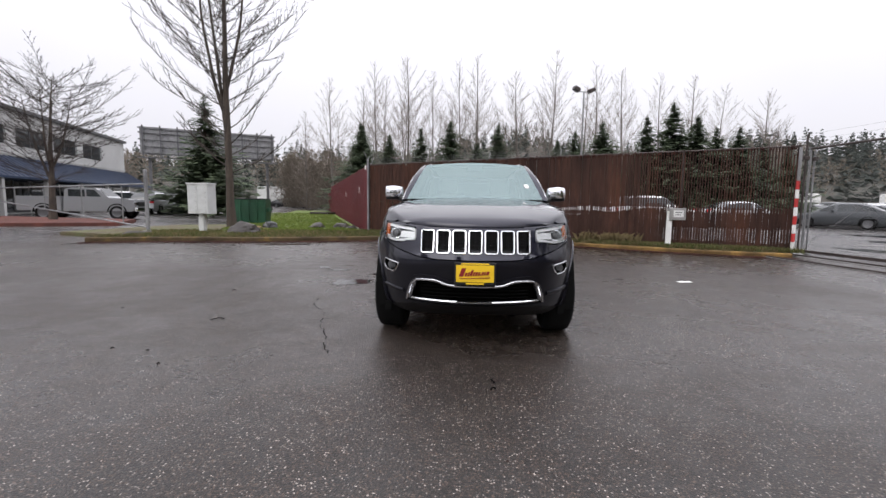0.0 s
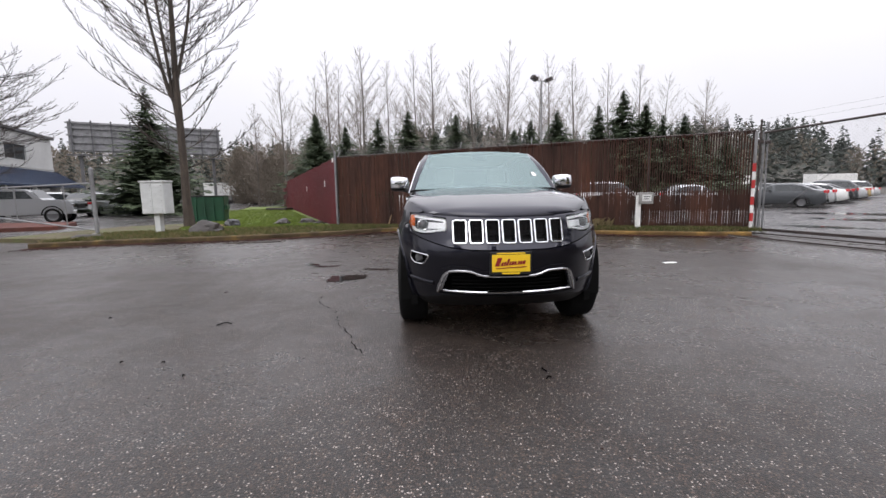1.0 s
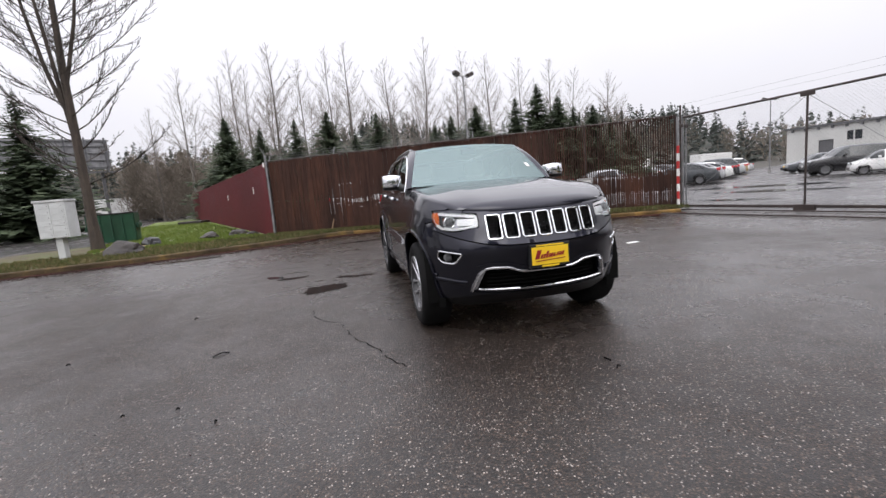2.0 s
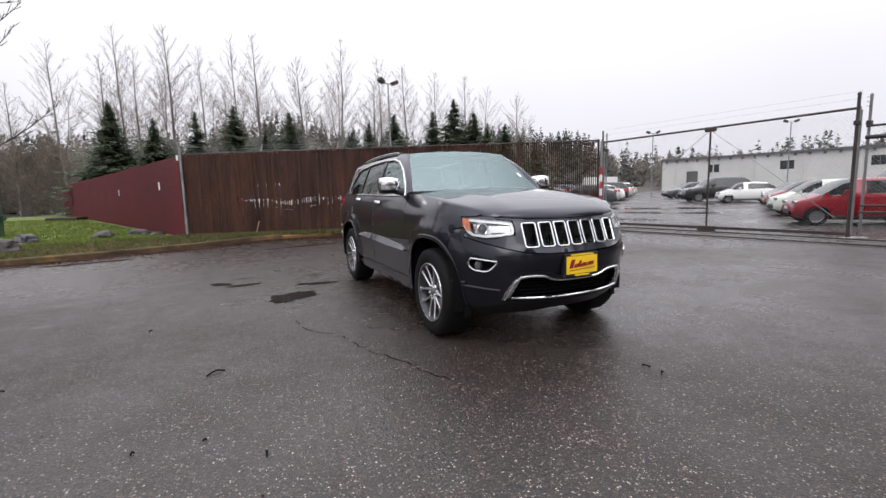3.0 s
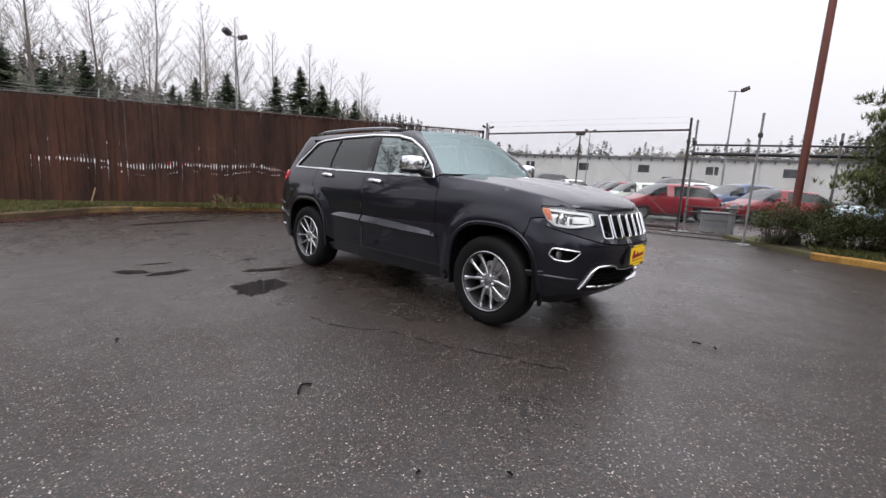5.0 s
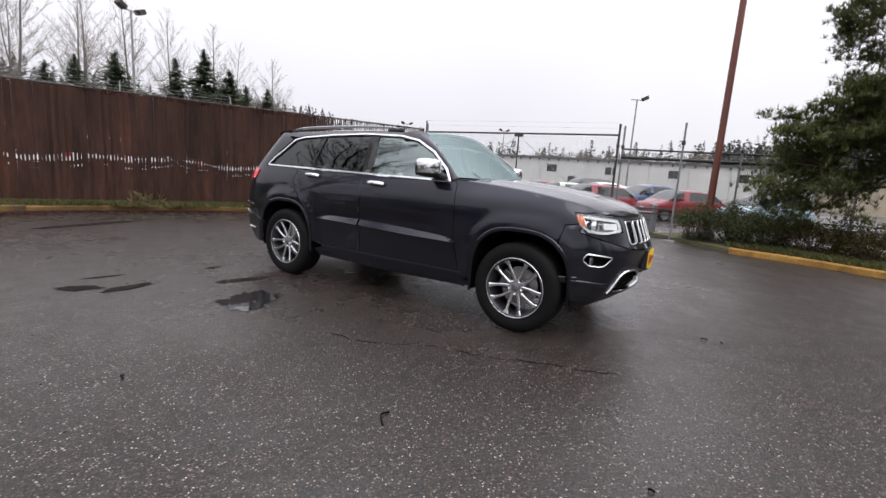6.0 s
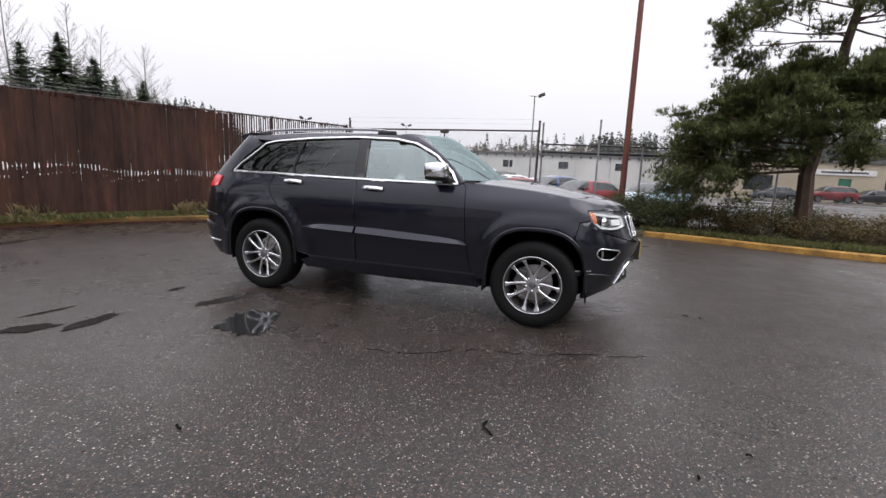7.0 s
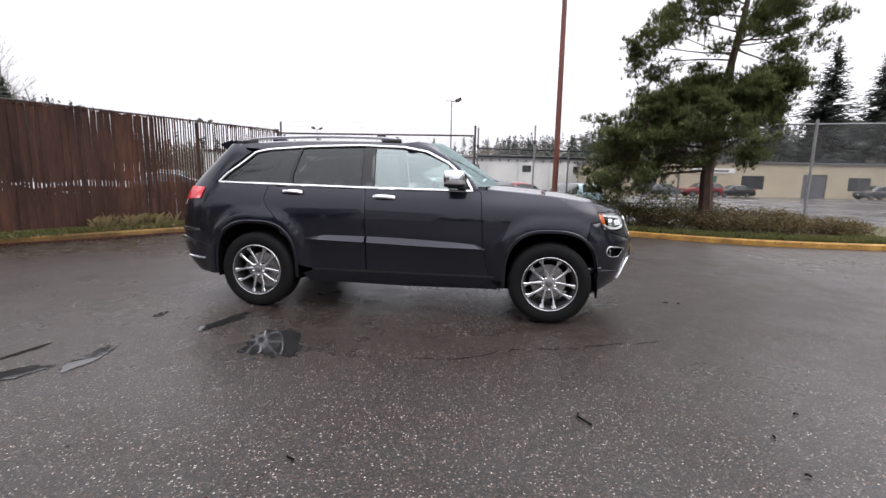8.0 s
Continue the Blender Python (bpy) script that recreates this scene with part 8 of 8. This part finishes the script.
# broom-like shrubs at the pole, brambles under the pine
for k, (x, y, rx, ry, h, mt) in enumerate(((8.5, 0.05, .7, .6, 1.05, M_SHRUB), (8.9, -0.8, .8, .7, 1.15, M_SHRUB), (8.2, -1.1, .7, .6, .85, M_SHRUB), (9.5, -1.6, .9, .8, 1.0, M_SHRUB), (8.6, -2.3, .9, .8, .75, M_BRAMBLE),
                                           (8.0, -3.2, .9, .8, .62, M_BRAMBLE), (9.3, -3.1, 1.0, .9, .85, M_SHRUB), (7.7, -4.3, .9, .9, .60, M_BRAMBLE), (8.7, -5.2, 1.1, 1.0, .66, M_BRAMBLE), (7.6, -5.6, .8, .8, .5, M_BRAMBLE),
                                           (9.9, -4.6, 1.1, 1.0, .9, M_SHRUB), (8.6, -6.4, 1.0, 1.0, .55, M_BRAMBLE), (9.8, -6.6, 1.0, 1.0, .7, M_BRAMBLE), (9.4, -8.2, .8, .9, .4, M_BRAMBLE), (8.2, -7.6, .7, .8, .32, M_BRAMBLE))):
    green = mt is M_SHRUB
    shrub("fine-leaved green shrub in the planting bed" if green else "tangled brown bramble in the planting bed", (x, y, 0.07), rx, ry, h, 4600 if green else 2600, mt, 100 + k, 0.052 if green else 0.062, 40)


def wood_belt(name, label, mt, trees, seed, firs_share, clumps=150, fine=1.0):
    """A far wood: loose crowns and spires of many small sprays, one mesh."""
    rng = np.random.default_rng(seed)
    trees = np.array(trees, float)
    n = len(trees)
    spire = np.repeat(rng.random(n) < firs_share, clumps)
    x, y, z0, h = (np.repeat(trees[:, k], clumps) for k in range(4))
    wd = h * np.where(spire, 0.24, 0.38) * np.repeat(rng.uniform(0.75, 1.25, n), clumps)
    m = n * clumps
    t = rng.random(m) ** np.where(spire, 1.2, 0.9)
    a = rng.uniform(0, 2 * math.pi, m)
    rr = wd * np.where(spire, np.maximum(1 - t, 0) ** 0.9, np.sin(math.pi * (0.12 + 0.85 * t)) ** 0.8) * rng.uniform(0.25, 1.0, m)
    p = np.stack([x + np.cos(a) * rr, y + np.sin(a) * rr, z0 + h * (0.03 + 0.97 * t)], 1)
    s = np.minimum(h, 8) * np.where(spire, 0.084 * (1.2 - 0.7 * t), 0.036 * fine) * rng.uniform(0.6, 1.3, m)
    d = np.stack([np.cos(a), np.sin(a), np.where(spire, rng.uniform(-0.6, 0.1, m), 1.2)], 1) * s[:, None]
    w = np.stack([-np.sin(a), np.cos(a), rng.uniform(-0.5, 0.5, m)], 1) * (s * np.where(spire, 1.0, 0.45))[:, None]
    verts = np.stack([p - w, p + d, p + w, p - d * 0.6], 1).reshape(-1, 3)
    q = np.arange(m)[:, None] * 4
    faces = np.concatenate([q + np.array([[0, 1, 2]]), q + np.array([[0, 2, 3]])])
    me = bpy.data.meshes.new(name)
    me.vertices.add(len(verts))
    me.vertices.foreach_set("co", verts.ravel().astype(np.float32))
    me.loops.add(faces.size)
    me.loops.foreach_set("vertex_index", faces.ravel().astype(np.int32))
    me.polygons.add(len(faces))
    me.polygons.foreach_set("loop_start", np.arange(0, faces.size, 3, dtype=np.int32))
    me.update(calc_edges=True)
    me.materials.append(mt)
    tagged(part(name, me, None), label, "woods", kind="stuff")


RIDGE = curve_of((-90, 4.0), (-40, 5.0), (-22, 6.0), (-5, 6.4), (0, 8.2), (7, 9.0), (11, 7.4), (19, 6.2), (34, 6.7), (40, 6.0), (43.5, 4.7), (48, 2.6), (60, 2.8), (80, 3.6), (96, 5.2), (110, 6.0), (130, 6.0), (165, 5.0))


def hill(az, dist):
    """Height of the far ridge's ground by bearing (degrees from +y, clockwise)."""
    top = math.tan(radians(RIDGE(az))) * 190 + 1.2
    return max(0.0, top - 7.5) * step01((dist - 90) / 110)


def far_ridge():
    bm = bmesh.new()
    grid = []
    for i in range(121):
        az = -85 + 250 * i / 120
        row = []
        for dist in (85, 110, 135, 160, 185, 205, 300):
            bump = 1.6 * noise.noise(Vector((az * 0.9, dist * 0.11, 0))) if 100 < dist < 250 else 0
            row.append(bm.verts.new((math.sin(radians(az)) * dist, math.cos(radians(az)) * dist, hill(az, dist) + bump + {110: -0.3, 135: 0.4, 160: 1.8, 185: 2.8, 205: 3.0}.get(dist, -0.3))))
        grid.append(row)
    for p, q in zip(grid, grid[1:]):
        for j in range(6):
            bm.faces.new((p[j], p[j + 1], q[j + 1], q[j])).smooth = True
    bmesh.ops.recalc_face_normals(bm, faces=bm.faces)
    ob = part("hillside", bm, M_HILL)
    tagged(ob, "low wooded ridge behind the lots", "hill", kind="structure")
    rng = random.Random(9)
    bare, dark = [], []
    for k in range(2300):
        az = rng.uniform(-82, 160)
        dist = 110 + 95 * rng.random() ** 0.7
        x, y = math.sin(radians(az)) * dist, math.cos(radians(az)) * dist
        fir = 0.75 if -3 < az < 45 or az > 88 else 0.3
        is_fir = rng.random() < fir
        (dark if is_fir else bare).append((x, y, hill(az, dist), rng.uniform(7.5, 12.5) if is_fir else rng.uniform(6.0, 9.0)))
    # nearer thicket beyond the lawn
    thicket = []
    for k in range(15):
        az, dist = radians(rng.uniform(-21.5, -14.5)), rng.uniform(56, 84)
        thicket.append((-2 + math.sin(az) * dist, -2.6 + math.cos(az) * dist, 0, dist * rng.uniform(0.085, 0.125)))
    wood_belt("thicket", "soft grey-brown bare bushes beyond the lawn", M_FARWOOD, thicket, 15, 0.0, 2600, 0.55)
    wood_belt("bare_woods", "grey-brown leafless woods on the far ridge", M_FARWOOD, bare, 5, 0.0)
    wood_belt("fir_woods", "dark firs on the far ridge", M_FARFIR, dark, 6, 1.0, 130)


far_ridge()


def reflection_belt():
    """Unseen tree belt added behind the camera to darken reflections in the car's paint."""
    rng = random.Random(19)
    trees = []
    for k in range(520):
        az = rng.uniform(150, 302)
        dist = rng.uniform(62, 90)
        tall = 1.0 + 4.0 * step01((228 - az) / 22)
        trees.append((math.sin(radians(az)) * dist, math.cos(radians(az)) * dist, 0, rng.uniform(3.5, 6.0) * tall))
    wood_belt("near_woods", "unseen dark evergreen belt added to darken the car's reflections", M_FIR, trees, 7, 0.6)


reflection_belt()

# ---- grass, litter, puddles ----
def tufts(name, label, spots, mt, seed, h0, h1, w=0.008):
    rng = random.Random(seed)
    verts, faces = [], []
    for x, y, z in spots:
        for k in range(rng.randint(4, 8)):
            a = rng.uniform(0, 2 * math.pi)
            ln = rng.uniform(h0, h1)
            lean = rng.uniform(0.1, 0.8)
            bx, by = x + rng.gauss(0, 0.03), y + rng.gauss(0, 0.03)
            tx, ty = math.cos(a), math.sin(a)
            q = len(verts)
            verts += [(bx - ty * w, by + tx * w, z), (bx + ty * w, by - tx * w, z), (bx + tx * ln * lean * 0.4 + ty * w * 0.7, by + ty * ln * lean * 0.4 - tx * w * 0.7, z + ln * 0.65), (bx + tx * ln * lean, by + ty * ln * lean, z + ln * (1 - 0.3 * lean))]
            faces += [(q, q + 1, q + 2), (q, q + 2, q + 3)]
    ob = part(name, soup(name, verts, faces, mt), None)
    tagged(ob, label, "grass", kind="stuff")


def grass_everywhere():
    rng = random.Random(13)
    green, dry = [], []
    k = len(KERB)
    fa, fb = FENCE_A, FENCE_B
    for n in range(5200):
        i = rng.randrange(k - 1)
        p = KERB[i] + (KERB[i + 1] - KERB[i]) * rng.random()
        f = rng.random()
        t = min(1, max(0, (p[0] - fa.x) / (fb.x - fa.x)))
        back = fa.lerp(fb, t)
        if p[0] < fa.x:
            back = Vector((p[0], p[1] + 3.0))
        q = (p[0], p[1] + 0.14 + (back.y - p[1] - 0.2) * f, 0.10)
        if q[1] < p[1]:
            continue
        (green if rng.random() < 0.62 else dry).append(q)
    # lush strip at the fence foot
    for n in range(1500):
        t = rng.random()
        p = fa.lerp(fb, t)
        (green if rng.random() < 0.7 else dry).append((p.x + rng.gauss(0, 0.05), p.y - 0.15 - abs(rng.gauss(0, 0.18)), 0.10))
    tufts("verge_grass", "short green grass blades along the kerb", green, M_TUFT, 1, 0.05, 0.15)
    tufts("dry_grass", "straw-coloured dead grass along the fence", dry, M_DRYTUFT, 2, 0.04, 0.13)
    tall = []
    for n in range(70):
        t = rng.choice((0.60, 0.63, 0.66, 0.70, 0.38)) + rng.gauss(0, 0.012)
        p = fa.lerp(fb, t)
        tall.append((p.x, p.y - 0.12 - rng.random() * 0.25, 0.10))
    tufts("tall_dry_grass", "clump of tall dead grass at the fence", tall, M_DRYTUFT, 3, 0.15, 0.42, 0.0018)
    lawn = []
    for n in range(5200):
        v = rng.random() ** 1.7
        y = 12.5 + 22 * v
        x0, x1 = -9.2 - (y - 12.5) * 0.36, -4.3 - (y - 13) * 0.36
        lawn.append((x0 + (x1 - x0) * rng.random(), y, 0.14))
    tufts("lawn_grass", "short bright lawn grass", lawn, M_LAWNTUFT, 4, 0.03, 0.08)
    bed = []
    kr = len(KERB_R)
    for n in range(2600):
        i = rng.randrange(min(kr - 1, 44))
        p = KERB_R[i] + (KERB_R[i + 1] - KERB_R[i]) * rng.random()
        bed.append((p[0] + 0.14 + abs(rng.gauss(0, 0.5)), p[1], 0.09))
    tufts("bed_grass", "rough grass along the yellow kerb", bed, M_TUFT, 5, 0.05, 0.18)


grass_everywhere()


def litter():
    """Wet brown leaves and grit along the kerbs."""
    rng = random.Random(23)
    verts, faces = [], []

    def leaf(x, y, z, s):
        a = rng.uniform(0, 6.28)
        c, sn = math.cos(a) * s, math.sin(a) * s
        q = len(verts)
        k = rng.uniform(0.3, 0.6)
        verts.extend([(x - c, y - sn, z), (x + sn * k, y - c * k, z + s * rng.uniform(0.0, 0.5)), (x + c, y + sn, z + s * 0.1), (x - sn * k, y + c * k, z + s * rng.uniform(0, 0.5))])
        faces.append((q, q + 1, q + 2, q + 3))
    for n in range(13000):
        i = rng.randrange(len(KERB) - 1)
        p = KERB[i] + (KERB[i + 1] - KERB[i]) * rng.random()
        leaf(p[0] + rng.gauss(0, 0.05), p[1] - 0.10 - abs(rng.gauss(0, 0.42)), 0.004, rng.uniform(0.010, 0.030))
    for n in range(900):
        i = rng.randrange(min(len(KERB_R) - 1, 44))
        p = KERB_R[i] + (KERB_R[i + 1] - KERB_R[i]) * rng.random()
        leaf(p[0] + rng.choice((-0.12, 0.2)) + rng.gauss(0, 0.1), p[1], 0.004 if rng.random() < 0.5 else 0.10, rng.uniform(0.012, 0.03))
    for n in range(700):
        leaf(rng.uniform(-9, 8), rng.uniform(-6, 9.5), 0.004, rng.uniform(0.004, 0.012))
    ob = part("leaf_litter", soup("leaf_litter", verts, faces, M_LITTER), None)
    tagged(ob, "wet brown leaves and grit on the tarmac", "leaves", kind="stuff")


litter()


def leaf_mush():
    """The band of rotted leaves washed against the kerb."""
    rng = random.Random(29)
    verts, faces = [], []
    line = smooth_line([tuple(p) for p in KERB], 0.08)
    for i, p in enumerate(line):
        w = 0.16 + 0.22 * abs(noise.noise(Vector((i * 0.021, 3.3, 0)))) + 0.22 * max(0, noise.noise(Vector((i * 0.17, 9.1, 0)))) + 0.05 * rng.random()
        verts += [(p[0], p[1] - 0.05, 0.012), (p[0], p[1] - 0.09 - w * 0.6, 0.009), (p[0] + rng.gauss(0, 0.02), p[1] - 0.09 - w, 0.003)]
        if i:
            q = 3 * i
            faces += [(q - 3, q - 2, q + 1, q), (q - 2, q - 1, q + 2, q + 1)]
    ob = part("leaf_mush", soup("leaf_mush", verts, faces, M_LITTER), None)
    tagged(ob, "dark red-brown rotted leaves along the kerb", "leaves", kind="stuff")


leaf_mush()


def blot(name, label, cx, cy, rx, ry, rz, seed, mt, z=0.005, n=140, rough=0.5, category="puddle"):
    """A flat sheet with a ragged outline."""
    bm = bmesh.new()
    vs = []
    for i in range(n):
        a = 2 * math.pi * i / n
        c, s = math.cos(a), math.sin(a)
        k = 1 + rough * noise.noise(Vector((c * 1.4 + seed * 3.7, s * 1.4, seed))) + 0.7 * rough * noise.noise(Vector((c * 4.5, s * 4.5 + seed * 5.1, seed))) + 0.35 * rough * noise.noise(Vector((c * 13, s * 13 + seed * 2.3, seed)))
        vs.append(bm.verts.new((c * rx * k, s * ry * k, 0)))
    bm.faces.new(vs)
    if bm.faces[:][0].normal.z < 0:
        bmesh.ops.reverse_faces(bm, faces=bm.faces)
    ob = part(name, bm, mt)
    ob.matrix_basis = pose(cx, cy, z, 0, 0, rz)
    tagged(ob, label, category, "puddles" if category == "puddle" else "", kind="structure" if category != "puddle" else "")
    return ob


for k, (x, y, rx, ry, rz) in enumerate(((-1.84, 3.14, .31, .21, 35), (-1.40, 3.84, .29, .07, -12), (-2.67, 4.53, .17, .085, -40), (-2.36, 4.28, .23, .07, 8), (-1.33, 4.57, .10, .035, 0), (-2.34, 4.84, .20, .022, -8),
                                        (15.5, 11.6, 2.2, .7, -60), (18.5, 15, 2.8, .9, -50), (11.5, 9.5, 1.2, .4, -60), (-5.2, 8.6, .9, .12, 10), (-1.0, 8.9, 1.0, .12, 15))):
    blot("puddle", "shallow still puddle on worn asphalt", x, y, rx, ry, rz, k + 1, M_WATER, 0.0055 if x < 8 else 0.010, rough=0.36)


def cracks():
    rng = random.Random(31)
    for k, (line, label) in enumerate((([(-1.93, 1.98), (-1.86, 1.6), (-1.64, 1.30), (-1.53, 0.9), (-1.35, 0.45), (-1.17, -0.05)], "long thin crack in the asphalt"),)):
        pts = smooth_line(line, 0.06)
        verts, faces = [], []
        for i, p in enumerate(pts):
            w = 0.002 + 0.004 * rng.random()
            o = np.array([rng.gauss(0, 0.012), rng.gauss(0, 0.012)])
            verts += [(p[0] + o[0] - w, p[1] + o[1] - w * 0.4, 0.0035), (p[0] + o[0] + w, p[1] + o[1] + w * 0.4, 0.0035)]
            if i:
                q = 2 * i
                if rng.random() < 0.85:
                    faces.append((q - 2, q - 1, q + 1, q))
        ob = part("crack", soup("crack", verts, faces, M_CRACK), None)
        tagged(ob, label, "crack", kind="structure")


cracks()


def twig(x, y, ln, rz, label, bend=0.3):
    pts = [(-ln / 2, 0, 0.006), (-ln * 0.2, ln * bend * 0.6, 0.012), (ln * 0.15, ln * bend, 0.014), (ln / 2, ln * bend * 0.3, 0.006)]
    ob = part("twig", sweep(smooth_line(pts, 0.012), [(-0.004, -0.004), (0.004, -0.004), (0.003, 0.005), (-0.003, 0.005)]), M_CRACK)
    ob.matrix_basis = pose(x, y, 0, 0, 0, rz)
    tagged(ob, label, "twig", "bits on the asphalt")


for x, y, ln, rz in ((-2.6, 0.85, .13, 20), (-3.21, 2.31, .05, 60), (0.15, -0.49, .06, 100), (0.14, -0.63, .04, 20), (-2.94, -0.09, .022, 50), (-2.33, -0.39, .025, 80), (-2.62, -0.12, .02, 0), (-3.9, 1.2, .03, 10), (1.3, 2.4, .05, 45), (3.44, 3.9, .12, 0)):
    twig(x, y, ln, rz, "small dark curled twig on the asphalt")

scrap = part("paper_scrap", slab([(-0.12, -0.05), (0.10, -0.06), (0.13, 0.03), (0.02, 0.06), (-0.11, 0.04)], 0.0, 0.006), M_WHITEPAINT)
scrap.matrix_basis = pose(3.42, 3.80, 0.004, 0, 0, 12)
tagged(scrap, "flat scrap of white paper on the wet asphalt", "litter")
